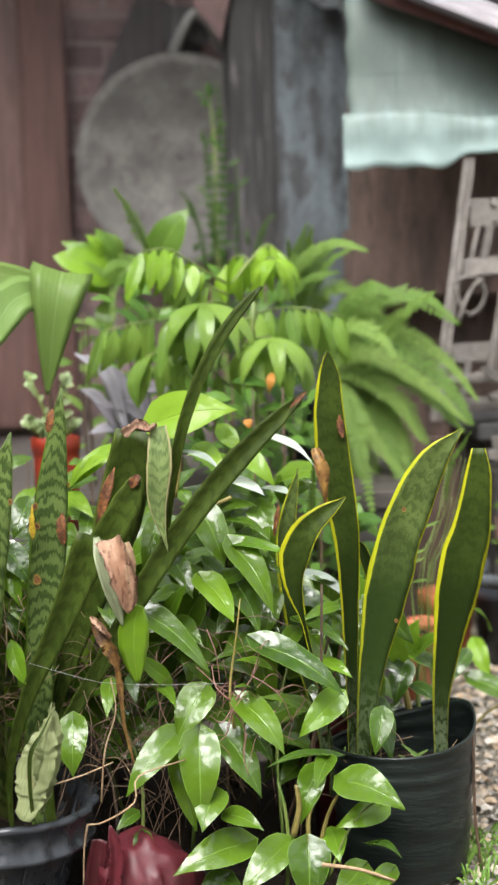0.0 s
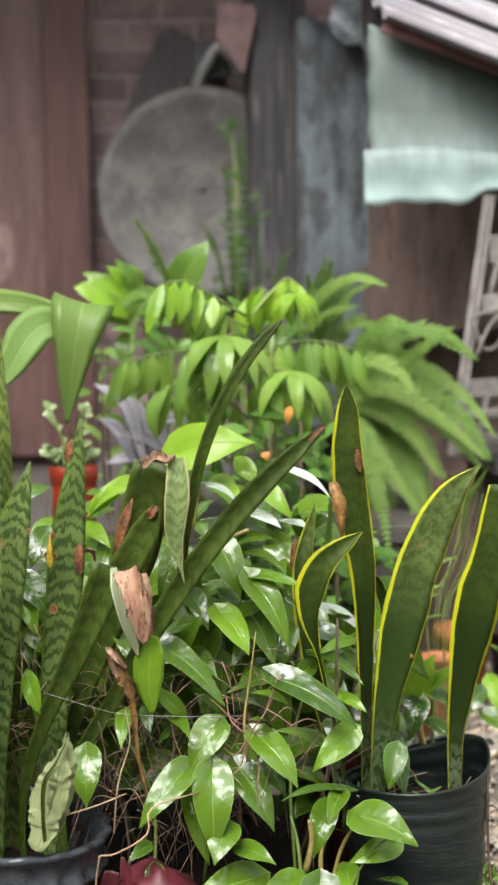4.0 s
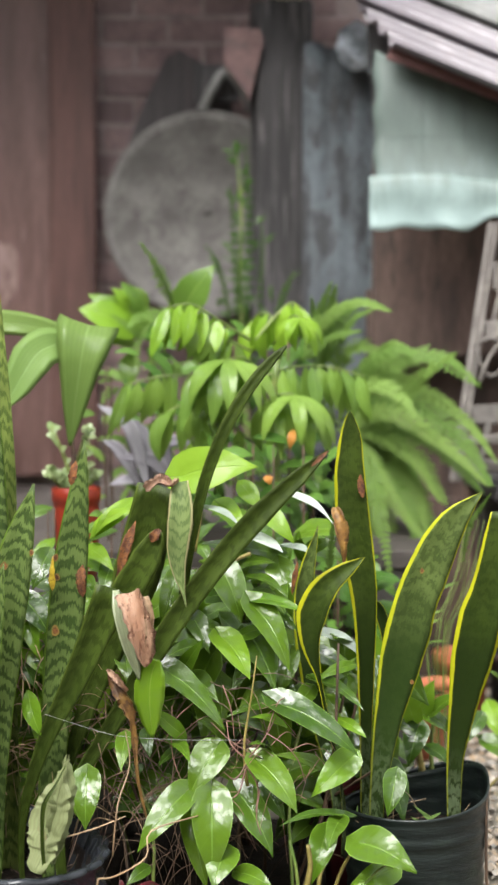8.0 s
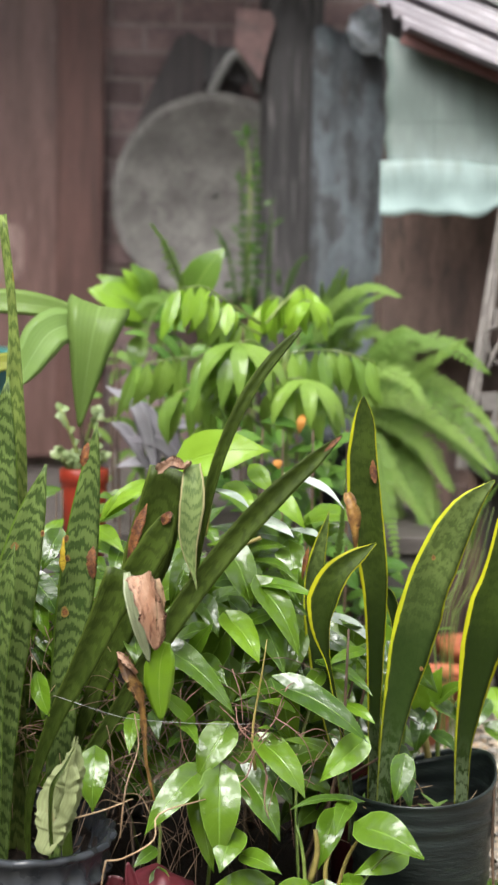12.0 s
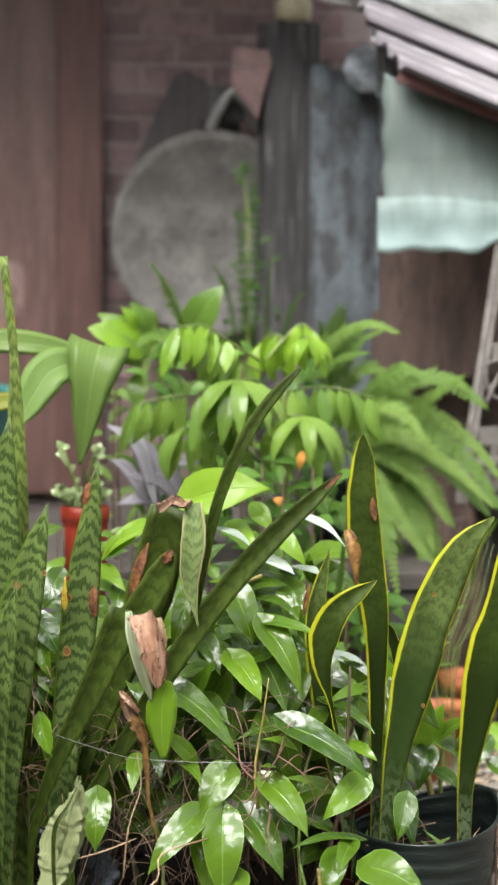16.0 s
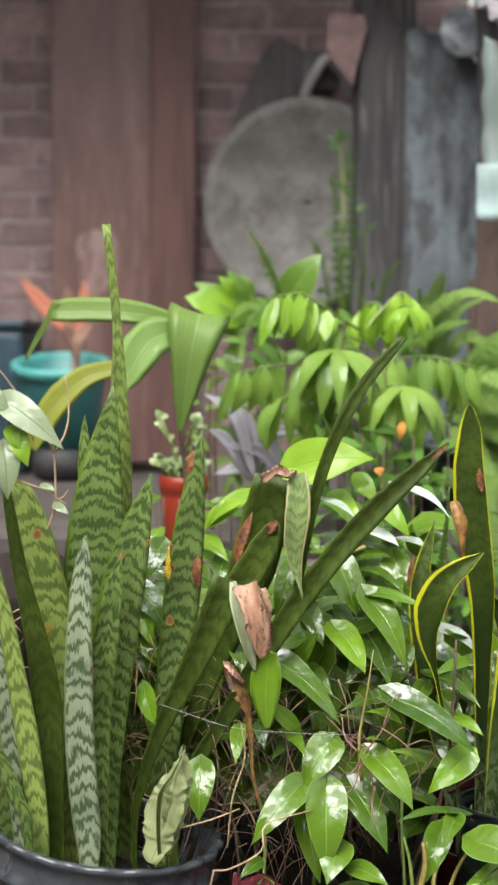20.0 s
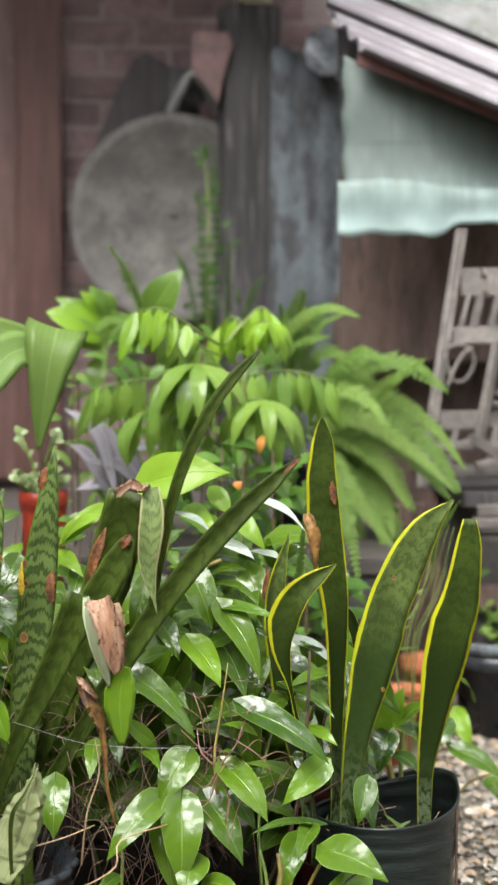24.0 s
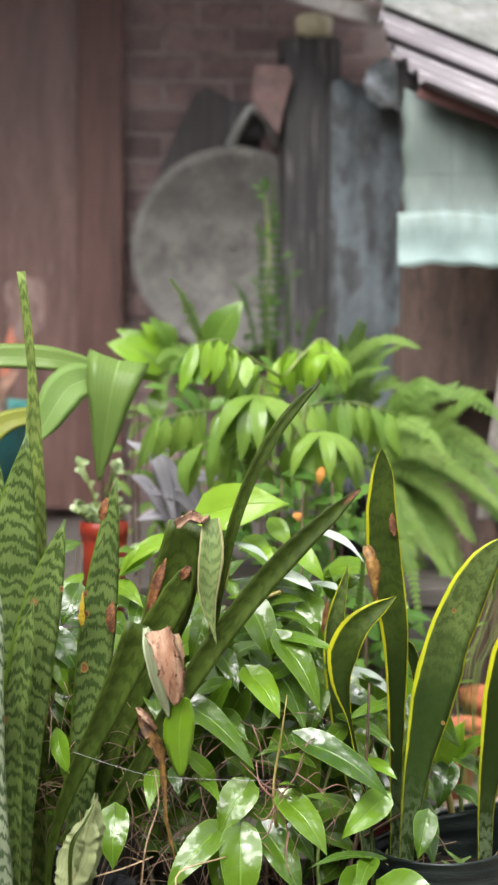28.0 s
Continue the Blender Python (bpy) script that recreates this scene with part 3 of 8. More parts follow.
def lathe(name, profile, material, parent, segs=40, wave=0.0, waves=12, label="", wave_from=0, caps=True):
    """A turned form about its parent's axis; profile from the outside base over the rim to the inside."""
    bm = bmesh.new()
    rings = []
    for j, (r, z) in enumerate(profile):
        ring = []
        for k in range(segs):
            a = 2 * math.pi * k / segs
            w = wave * math.cos(waves * a) if j >= wave_from else 0
            ring.append(bm.verts.new(((r + w) * math.cos(a), (r + w) * math.sin(a), z + w * 0.6)))
        rings.append(ring)
    for a, b in zip(rings, rings[1:]):
        for k in range(segs):
            bm.faces.new((a[k], a[(k + 1) % segs], b[(k + 1) % segs], b[k]))
    if caps:
        bm.faces.new(rings[0][::-1])
        bm.faces.new(rings[-1])
    return part(name, bm, material, parent, label)


def block_into(bm, size, at=(0, 0, 0), bev=0.004, rot=None):
    m = Matrix.Translation(at) @ (rot or Matrix()) @ Matrix.Diagonal((*size, 1))
    g = bmesh.ops.create_cube(bm, size=1.0, matrix=m)
    if bev:
        edges = list({e for v in g["verts"] for e in v.link_edges})
        bmesh.ops.bevel(bm, geom=edges, offset=bev, segments=2, affect="EDGES", profile=0.6)


def block(name, size, at, material, parent=None, bev=0.004, label="", rot=None):
    bm = bmesh.new()
    block_into(bm, size, (0, 0, 0), bev, rot)
    ob = part(name, bm, material, parent, label, smooth=False)
    ob.location = at
    return ob


def soil_disc(name, r, z, parent):
    bm = bmesh.new()
    rng = random.Random(7)
    c = bm.verts.new((0, 0, z + 0.004))
    prev = None
    rows = []
    for j in range(1, 7):
        rows.append([bm.verts.new((r * j / 6 * math.cos(a), r * j / 6 * math.sin(a), z + rng.uniform(-0.005, 0.006))) for a in [2 * math.pi * k / 24 for k in range(24)]])
    for k in range(24):
        bm.faces.new((c, rows[0][k], rows[0][(k + 1) % 24]))
        for a, b in zip(rows, rows[1:]):
            bm.faces.new((a[k], b[k], b[(k + 1) % 24], a[(k + 1) % 24]))
    return part(name, bm, M_soil, parent, "dark wet potting soil")


def twigs(name, count, box, length, r, material, label, seed, droop=0.3, parent=None, kind="stuff", category="twigs"):
    """A tangle of thin dead stems in a box."""
    rng = random.Random(seed)
    bm = bmesh.new()
    for _ in range(count):
        p = Vector([rng.uniform(a, b) for a, b in box])
        d = Vector((rng.uniform(-1, 1), rng.uniform(-0.4, 0.4), rng.uniform(-1, 0.7))).normalized() * rng.uniform(0.4, 1) * length
        bend = Vector((rng.uniform(-1, 1), rng.uniform(-1, 1), rng.uniform(-1, 1))) * length * 0.09
        tube_into(bm, [p, p + d * 0.5 + bend, p + d - Vector((0, 0, droop * length))], r * rng.uniform(0.6, 1.3), r * 0.5, 8, 4)
    return tagged(part(name, bm, material, parent), label, category, "", kind)


# ---------------------------------------------------------------- ground and walls
def make_ground():
    bm = bmesh.new()
    xs = [-600, -60, -8, -3, *[i * 0.12 - 2.4 for i in range(41)], 3, 8, 60, 600]
    ys = [-600, -60, -8, -1, *[i * 0.12 + 0.6 for i in range(34)], 6, 12, 60, 600]
    g = [[bm.verts.new((x, y, 0.012 * noise.noise(Vector((x * 4, y * 4, 0))) - 0.008 if -3 < x < 3 and -1 < y < 5 else -0.01)) for x in xs] for y in ys]
    for a, b in zip(g, g[1:]):
        for k in range(len(xs) - 1):
            bm.faces.new((a[k], a[k + 1], b[k + 1], b[k]))
    return tagged(part("ground", bm, M_ground, None), "wet gravelly earth yard with moss", "ground", kind="structure")


make_ground()

wall = tagged(block("wall_north", (3.4, 0.2, 3.4), (-1.28, 4.62, 1.68), M_mortar, None, 0), "brown brick house wall with dark joints", "wall", kind="structure")
tagged(block("wall_west", (0.2, 7.0, 3.4), (-3.08, 1.22, 1.68), M_brown, None, 0), "plain rust-brown yard wall", "wall", kind="structure")

# added out of view behind the camera: keeps low sky out of leaf reflections
tagged(block("wall_south", (5.9, 0.2, 2.7), (-0.03, -2.20, 1.33), M_brown, None, 0), "plain rust-brown wall added unseen behind the camera to block low sky", "wall", kind="structure")

# the door-like sheet, its red plank and the pale worn mark
sheet = tagged(block("wall_panel", (0.315, 0.03, 2.4), (-0.72, 4.445, 1.65), M_brown, None, 0.004), "rust-brown painted metal sheet with rain streaks", "wall panel", kind="structure")
tagged(block("wall_panel", (0.135, 0.05, 2.4), (-0.495, 4.44, 1.65), M_redplank, None, 0.005), "red-brown upright wooden plank", "plank", kind="structure")
tagged(block("trim", (0.012, 0.012, 2.4), (-0.566, 4.418, 1.65), M_redplank, None, 0.002), "pale worn edge strip of the sheet", "trim", kind="structure")

bm = bmesh.new()
rim_pts = []
for k in range(26):
    a = 2 * math.pi * k / 26
    r = 1 + 0.35 * noise.noise(Vector((math.cos(a) * 1.6, math.sin(a) * 1.6, 7.0)))
    rim_pts.append(bm.verts.new((-0.735 + 0.060 * r * math.cos(a), 4.4275, 1.088 + 0.115 * r * math.sin(a))))
bm.faces.new(rim_pts)
under(part("worn_patch", bm, M_worn, None, "pale worn paint", False), sheet)

# satellite dish, bracket, leaning board
dish = thing("satellite_dish", (-0.077, 4.30, 1.244), "round weathered grey satellite dish leaning on the brick wall", "satellite dish")


def make_dish():
    prof = []
    R = 0.302
    for i in range(13):
        r = 0.001 + R * i / 12
        prof.append((r, 0.07 * (r / R) ** 2))
    front = [(R * 1.01, 0.068), (R * 1.012, 0.05), (R * 0.98, 0.05)]
    bm = bmesh.new()
    rings = []
    full = prof + front + [(r * 0.98, z - 0.012) for r, z in prof[-2:0:-1]]
    for r, z in full:
        rings.append([bm.verts.new((r * math.cos(a), -z, r * math.sin(a))) for a in [2 * math.pi * k / 64 for k in range(64)]])
    for a, b in zip(rings, rings[1:]):
        for k in range(64):
            bm.faces.new((a[k], a[(k + 1) % 64], b[(k + 1) % 64], b[k]))
    bm.faces.new(rings[0])
    bm.faces.new(rings[-1][::-1])
    reflector = part("reflector", bm, M_dish, dish, "dull grey stained metal reflector")
    bm = bmesh.new()
    hoop = [(R * 1.005 * math.cos(a), -0.066, R * 1.005 * math.sin(a)) for a in [2 * math.pi * k / 48 for k in range(49)]]
    tube_into(bm, hoop, 0.005, 0.005, 96, 6)
    part("rolled_edge", bm, M_dish, reflector)
    bm = bmesh.new()
    bmesh.ops.create_uvsphere(bm, u_segments=10, v_segments=6, radius=0.007, matrix=pose(0, -0.01, 0.02))
    part("bolt", bm, M_darkwood, reflector, "dark centre bolt")


make_dish()
tube("support_arm", [(-0.092, 4.280, 1.559), (-0.063, 4.260, 1.615), (-0.023, 4.250, 1.667), (0.021, 4.260, 1.629), (0.052, 4.280, 1.560)], 0.017, 0.013, M_bracket, dish, 20, 8, "bent pale grey tube arm")
block("mounting_plate", (0.13, 0.02, 0.11), (0.03, 0.0, 0.40), M_darkwood, dish, 0.004, "dark plate under the arm")

lean = thing("board", (-0.15, 4.42, 0.9), "dark sooty triangular board leaning on bricks", "board")
bm = bmesh.new()
tri = [(-0.378, 4.400, 1.139), (-0.359, 4.400, 1.390), (-0.288, 4.400, 1.570), (-0.206, 4.400, 1.744), (-0.165, 4.400, 1.767), (-0.082, 4.400, 1.719), (-0.003, 4.400, 1.620), (0.020, 4.400, 1.140)]
face = bm.faces.new([bm.verts.new(v) for v in tri])
ex = bmesh.ops.extrude_face_region(bm, geom=[face])
bmesh.ops.translate(bm, verts=[v for v in ex["geom"] if isinstance(v, bmesh.types.BMVert)], vec=(0, 0.03, 0))
under(part("panel", bm, M_sooty, None, "", False), lean)

# broken red slab showing between the boards
M_slab = surface("faded_red_clay", (0.133, 0.081, 0.075), (0.222, 0.137, 0.129), 14, 80, 0.8, 0.1, 0.5, 0.004, stain=(0.102, 0.077, 0.072), stain_at=0.5)
slab = thing("clay_slab", (0.031, 4.140, 1.671), "broken pinkish-red clay slab hung on the dark post", "slab")
bm = bmesh.new()
face = bm.faces.new([bm.verts.new(v) for v in ((-0.022, 4.140, 1.774), (-0.025, 4.140, 1.671), (0.002, 4.140, 1.635), (0.051, 4.140, 1.567), (0.070, 4.140, 1.655), (0.093, 4.140, 1.737), (0.079, 4.140, 1.769))])
ex = bmesh.ops.extrude_face_region(bm, geom=[face])
bmesh.ops.translate(bm, verts=[v for v in ex["geom"] if isinstance(v, bmesh.types.BMVert)], vec=(0, 0.03, 0))
under(part("face", bm, M_slab, None, "", False), slab)

# dark post and grey sheet


def make_post():
    bm = bmesh.new()
    rows = []
    for j in range(40):
        z = 1.86 * j / 39
        row = []
        for k in range(28):
            a = 2 * math.pi * k / 28
            r = 1 + 0.10 * noise.noise(Vector((math.cos(a) * 2, math.sin(a) * 2, z * 2.5))) + 0.06 * math.sin(a * 7 + 1.5 * math.sin(z * 3))
            row.append(bm.verts.new((0.148 + 0.092 * r * math.copysign(abs(math.cos(a)) ** 0.7, math.cos(a)), 4.22 + 0.055 * r * math.copysign(abs(math.sin(a)) ** 0.7, math.sin(a)), z + 0.02 * noise.noise(Vector((a * 3, 0, 5))) * (j == 39))))
        rows.append(row)
    for a, b in zip(rows, rows[1:]):
        for k in range(28):
            bm.faces.new((a[k], a[(k + 1) % 28], b[(k + 1) % 28], b[k]))
    bm.faces.new(rows[0][::-1])
    bm.faces.new(rows[-1])
    return tagged(part("post", bm, M_darkwood, None), "thick black weathered wooden post", "post", kind="structure")


make_post()
# the house's own eaves, above the wall
tagged(block("roof_overhang", (3.6, 1.1, 0.06), (-1.45, 4.08, 2.42), M_darkwood, None, 0.004), "dark timber eaves over the brick wall", "eaves", kind="structure")


def make_grey_sheet():
    bm = bmesh.new()
    n = 30
    rows = []
    for j in range(16):
        z = 0.3 + 1.42 * j / 15
        row = []
        for i in range(n + 1):
            x = 0.205 + 0.21 * i / n
            row.append(bm.verts.new((x + 0.006 * math.sin(5 * z + 1) * (i == n), 4.13 + 0.002 * math.sin(i * 0.75) + 0.010 * noise.noise(Vector((x * 7, z * 4, 1))), z + 0.01 * math.sin(i * 0.4) * (j == 15))))
        rows.append(row)
    for a, b in zip(rows, rows[1:]):
        for k in range(n):
            bm.faces.new((a[k], a[k + 1], b[k + 1], b[k]))
    ob = part("metal_sheet", bm, M_greysheet, None)
    so = ob.modifiers.new("thick", "SOLIDIFY")
    so.thickness = 0.003
    return tagged(ob, "dull blue-grey rippled galvanised sheet against a post", "metal sheet")


make_grey_sheet()

hood = thing("plastic_bag", (0.356, 4.060, 1.700), "cloudy crumpled plastic bag tied on the sheet", "plastic bag")


def make_bag_hood():
    bm = bmesh.new()
    bmesh.ops.create_icosphere(bm, subdivisions=3, radius=1.0)
    for v in bm.verts:
        q = v.co.copy()
        k = 1 + 0.22 * noise.noise(q * 2.2) + 0.06 * noise.noise(Vector((q.x * 8, q.y * 8, q.z * 2.5)))
        v.co = Vector((q.x * 0.058 * k + 0.012 * q.z, q.y * 0.03 * k, q.z * 0.066 * k - 0.02 * q.x))
    part("film", bm, M_film, hood, "cloudy grey film")
    bm = bmesh.new()
    tube_into(bm, [(-0.058, -0.035, 0.0), (-0.025, -0.046, -0.03), (0.01, -0.044, -0.058), (0.05, -0.03, -0.095)], 0.007, 0.004, 10, 6)
    part("strap", bm, M_film, hood, "pale twisted strap")


make_bag_hood()

potlet = thing("enamel_pot", (0.155, 4.20, 1.858), "small cream enamel pot on the post top", "pot")
lathe("bowl", [(0.04, 0.0), (0.052, 0.015), (0.056, 0.06), (0.05, 0.068), (0.044, 0.03)], M_cream, potlet)

# ---------------------------------------------------------------- shed: roof, tarpaulin, boards
roof_o = Vector((0.373, 3.220, 1.514))
roof_u = (Vector((0.534, 3.190, 1.441)) - roof_o).normalized()
roof_v = (Vector((0.291, 3.480, 1.702)) - roof_o).normalized()
roof_n = roof_u.cross(roof_v).normalized()


def corrugated(name, start, along, across, pitch, amp, skew, slant, material, label, parent):
    bm = bmesh.new()
    uvl = bm.loops.layers.uv.verify()
    n = int(across / pitch * 12)
    rows, crest = [], []
    for side in (0, 1):
        row = []
        for i in range(n + 1):
            d = across * i / n
            c = math.cos(2 * math.pi * d / pitch)
            row.append(start + roof_v * d + roof_n * amp * c + roof_u * ((skew * math.sin(d * 23) + slant * d) * (side == 0) + along * side))
        rows.append(row)
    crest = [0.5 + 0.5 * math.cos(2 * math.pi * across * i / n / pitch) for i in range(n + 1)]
    a = [[bm.verts.new(p) for p in r] for r in rows]
    b = [[bm.verts.new(p - roof_n * 0.002) for p in r] for r in rows]
    for i in range(n):
        f = bm.faces.new((a[0][i], a[0][i + 1], a[1][i + 1], a[1][i]))
        for loop, k in zip(f.loops, (i, i + 1, i + 1, i)):
            loop[uvl].uv = (crest[k], 0.5)
        bm.faces.new((b[0][i], b[1][i], b[1][i + 1], b[0][i + 1]))
        bm.faces.new((a[0][i], b[0][i], b[0][i + 1], a[0][i + 1]))
    return under(part(name, bm, material, None, label), parent)


shed = thing("shed", (0.9, 3.6, 0.0), "low shed with corrugated roof and patched sides", "shed")
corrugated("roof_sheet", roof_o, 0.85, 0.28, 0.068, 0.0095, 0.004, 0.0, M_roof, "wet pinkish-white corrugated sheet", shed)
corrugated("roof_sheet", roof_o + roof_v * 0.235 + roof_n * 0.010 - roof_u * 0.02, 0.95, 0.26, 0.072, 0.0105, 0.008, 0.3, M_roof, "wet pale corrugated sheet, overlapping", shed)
corrugated("roof_sheet", roof_o + roof_v * 0.45 + roof_n * 0.026 + roof_u * 0.04, 0.9, 0.9, 0.076, 0.012, 0.02, 0.0, M_mossroof, "old mossy corrugated sheet", shed)


M_palebeam = surface("pale_weathered_beam", (0.34, 0.31, 0.29), (0.48, 0.45, 0.43), 8, 60, 0.7, 0.1, 0.4, 0.003, stain=(0.2, 0.17, 0.15))


def beam(name, a, b, w, h, material, parent, label=""):
    a, b = Vector(a), Vector(b)
    d = b - a
    q = d.to_track_quat("X", "Z").to_matrix().to_4x4()
    bm = bmesh.new()
    block_into(bm, (d.length, w, h), (0, 0, 0), 0.003)
    ob = part(name, bm, material, None, label, False)
    ob.matrix_world = Matrix.Translation((a + b) / 2) @ q
    ob.parent = parent
    ob.matrix_parent_inverse = Matrix.Translation(-parent.location)
    return ob


beam("fascia", (0.365, 3.265, 1.514), (0.951, 3.235, 1.286), 0.014, 0.036, M_fascia, shed, "rust-red eaves board")
beam("eave_beam", (0.083, 4.020, 1.944), (0.543, 3.720, 1.732), 0.04, 0.045, M_palebeam, shed, "pale grey eaves beam")
bm = bmesh.new()
face = bm.faces.new([bm.verts.new(v) for v in ((0.346, 3.630, 1.701), (0.791, 3.630, 1.497), (0.793, 3.630, 1.333), (0.372, 3.630, 1.332))])
ex = bmesh.ops.extrude_face_region(bm, geom=[face])
bmesh.ops.translate(bm, verts=[v for v in ex["geom"] if isinstance(v, bmesh.types.BMVert)], vec=(0, 0.03, 0))
under(part("gable_board", bm, M_darkwood, None, "black weathered boarding under the roof", False), shed)
block("back_wall", (2.0, 0.06, 0.52), (0.462, 0.02, 1.08), M_ply, shed, 0.004, "damp brown plywood side")
block("inner_wall", (2.0, 0.04, 1.0), (0.462, 0.22, 0.5), M_ply, shed, 0.004, "dim boarding deep under the shed")
block("deck", (2.0, 0.24, 0.03), (0.462, 0.13, 0.845), M_darkwood, shed, 0.004, "dark floor boards over the open space")
for k in range(9):
    block("lower_board", (0.212, 0.03, 0.46 + 0.05 * math.sin(k * 2.1)), (-0.42 + 0.218 * k, -0.027 - 0.004 * (k % 2), 0.23 + 0.025 * math.sin(k * 2.1)), M_ply, shed, 0.004, "dark rotten board at the foot of the side")


def make_tarp():
    bm = bmesh.new()
    nx, nz = 44, 30
    uvl = bm.loops.layers.uv.verify()
    g = []
    for j in range(nz + 1):
        row = []
        for i in range(nx + 1):
            x = 0.335 + 1.05 * i / nx
            low = 1.118 + 0.027 / (1 + math.exp(-(x - 0.580) * 95))
            hi = 1.53 - 0.42 * (x - 0.335)
            z = low + (hi - low) * j / nz
            y = 3.325 - 0.05 * (1 - j / nz) + 0.012 * math.sin(x * 14 + z * 3) + 0.008 * noise.noise(Vector((x * 8, z * 8, 3)))
            if i == 0:
                x += 0.003 * math.sin(j * 0.9)
            row.append(bm.verts.new((x, y, z)))
        g.append(row)
    for a, b in zip(g, g[1:]):
        for k in range(nx):
            bm.faces.new((a[k], a[k + 1], b[k + 1], b[k]))
    tarp = thing("tarpaulin", (0.8, 3.3, 1.1), "faded mint tarpaulin hung under the shed roof", "tarpaulin")
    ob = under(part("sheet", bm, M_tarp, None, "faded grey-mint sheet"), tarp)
    ob.modifiers.new("thick", "SOLIDIFY").thickness = 0.002
    bm = bmesh.new()
    g = []
    for j in range(9):
        row = []
        for i in range(61):
            x = 0.318 + 1.067 * i / 60
            low = 1.109 + 0.003 * math.sin(x * 31 + 1) + 0.027 / (1 + math.exp(-(x - 0.580) * 95)) + 0.003 * math.sin(x * 67)
            z = low + (1.236 - 0.03 * (x - 0.33) - low + 0.006 * math.sin(x * 17)) * j / 8
            y = 3.252 + 0.010 * (j / 8) ** 2 + 0.004 * math.sin(j * 0.8) + 0.010 * math.sin(x * 34 + 2 * noise.noise(Vector((x * 6, 1, 1)))) * (1 - j / 9) + 0.007 * noise.noise(Vector((x * 16, z * 9, 5))) + 0.003 * noise.noise(Vector((x * 50, z * 40, 7)))
            row.append(bm.verts.new((x, y, z)))
        g.append(row)
    for a, b in zip(g, g[1:]):
        for k in range(60):
            bm.faces.new((a[k], a[k + 1], b[k + 1], b[k]))
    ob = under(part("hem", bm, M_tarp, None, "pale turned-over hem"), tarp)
    ob.modifiers.new("thick", "SOLIDIFY").thickness = 0.002

    def on_sheet(x, z):
        hi = 1.53 - 0.42 * (x - 0.335)
        k = (z - 1.1) / (hi - 1.1)
        return (x, 3.325 - 0.05 * (1 - k) + 0.012 * math.sin(x * 14 + z * 3) + 0.008 * noise.noise(Vector((x * 8, z * 8, 3))) - 0.001, z)

    for x in (0.445, 0.545, 0.65, 0.76, 0.87):
        tube("seam", [on_sheet(x, z) for z in (1.2, 1.27, 1.34, 1.40, 1.44)], 0.0010, 0.0010, M_tarpseam, tarp, 14, 4, "darker stitched seam")
    for z in (1.235, 1.325):
        tube("seam", [on_sheet(0.335 + 0.05 * q, z) for q in range(14)], 0.0010, 0.0010, M_tarpseam, tarp, 40, 4, "darker stitched seam")


M_tarpseam = surface("tarpaulin_seam", (0.068, 0.093, 0.082), (0.118, 0.155, 0.138), 6, 60, 0.5, 0.1, 0.2, 0.002)
make_tarp()

# old lattice frame leaning on the shed
frame_top, frame_low = Vector((0.609, 3.260, 1.124)), Vector((0.508, 3.160, 0.535))


def make_lattice():
    lat = thing("lattice_frame", frame_low, "weathered whitish wooden lattice frame leaning against the shed", "wooden frame")
    up = (frame_top - frame_low).normalized()
    rt = Vector((1, -0.05, 0.02)).normalized()
    length = (frame_top - frame_low).length
    wide = 0.34

    def bar(name, u0, v0, u1, v1, w, depth=0.018, off=0.0):
        a, b = rt * u0 + up * v0, rt * u1 + up * v1
        d = b - a
        fw = rt.cross(up).normalized()
        m3 = Matrix((d.normalized(), fw, d.normalized().cross(fw))).transposed().to_4x4()
        bm = bmesh.new()
        block_into(bm, (d.length, depth, w), (0, 0, 0), 0.003)
        ob = part(name, bm, M_lattice, lat, "", False)
        ob.matrix_local = Matrix.Translation((a + b) / 2 - fw * off) @ m3

    bar("stile", 0.004, 0, 0.004, length, 0.012, 0.018, 0.003)
    bar("stile", -0.010, 0, -0.010, length, 0.013)
    bar("stile", wide, 0, wide, length * 0.98, 0.028)
    # a plank with knot holes, then two plain rails
    for u0, u1 in ((0.014, 0.060), (0.074, 0.135), (0.149, 0.235), (0.249, wide - 0.014)):
        bar("rail", u0, 0.478, u1, 0.478, 0.066, 0.016, 0.003)
    for v, w in ((0.502, 0.018), (0.470, 0.030), (0.449, 0.008)):
        for u in (0.067, 0.142, 0.242):
            bar("rail", u - 0.008, v, u + 0.008, v, w, 0.0155, 0.003)
    for v, w in ((0.352, 0.040), (0.154, 0.044), (0.095, 0.020), (0.035, 0.03)):
        bar("rail", 0.014, v, wide, v + 0.004, w, 0.016, 0.003)
    for u, w in ((0.030, 0.010), (0.058, 0.018), (0.098, 0.016), (0.135, 0.020), (0.18, 0.014), (0.225, 0.018), (0.27, 0.014)):
        bar("slat", u, 0.37, u + 0.006, 0.446, w, 0.012)
    for u in (0.05, 0.14, 0.26):
        bar("slat", u, 0.05, u + 0.004, 0.14, 0.014, 0.012)
    for v, tilt in ((0.215, 0.006), (0.190, -0.004)):
        bar("slat", 0.11, v, wide, v + tilt, 0.012, 0.010, -0.014)


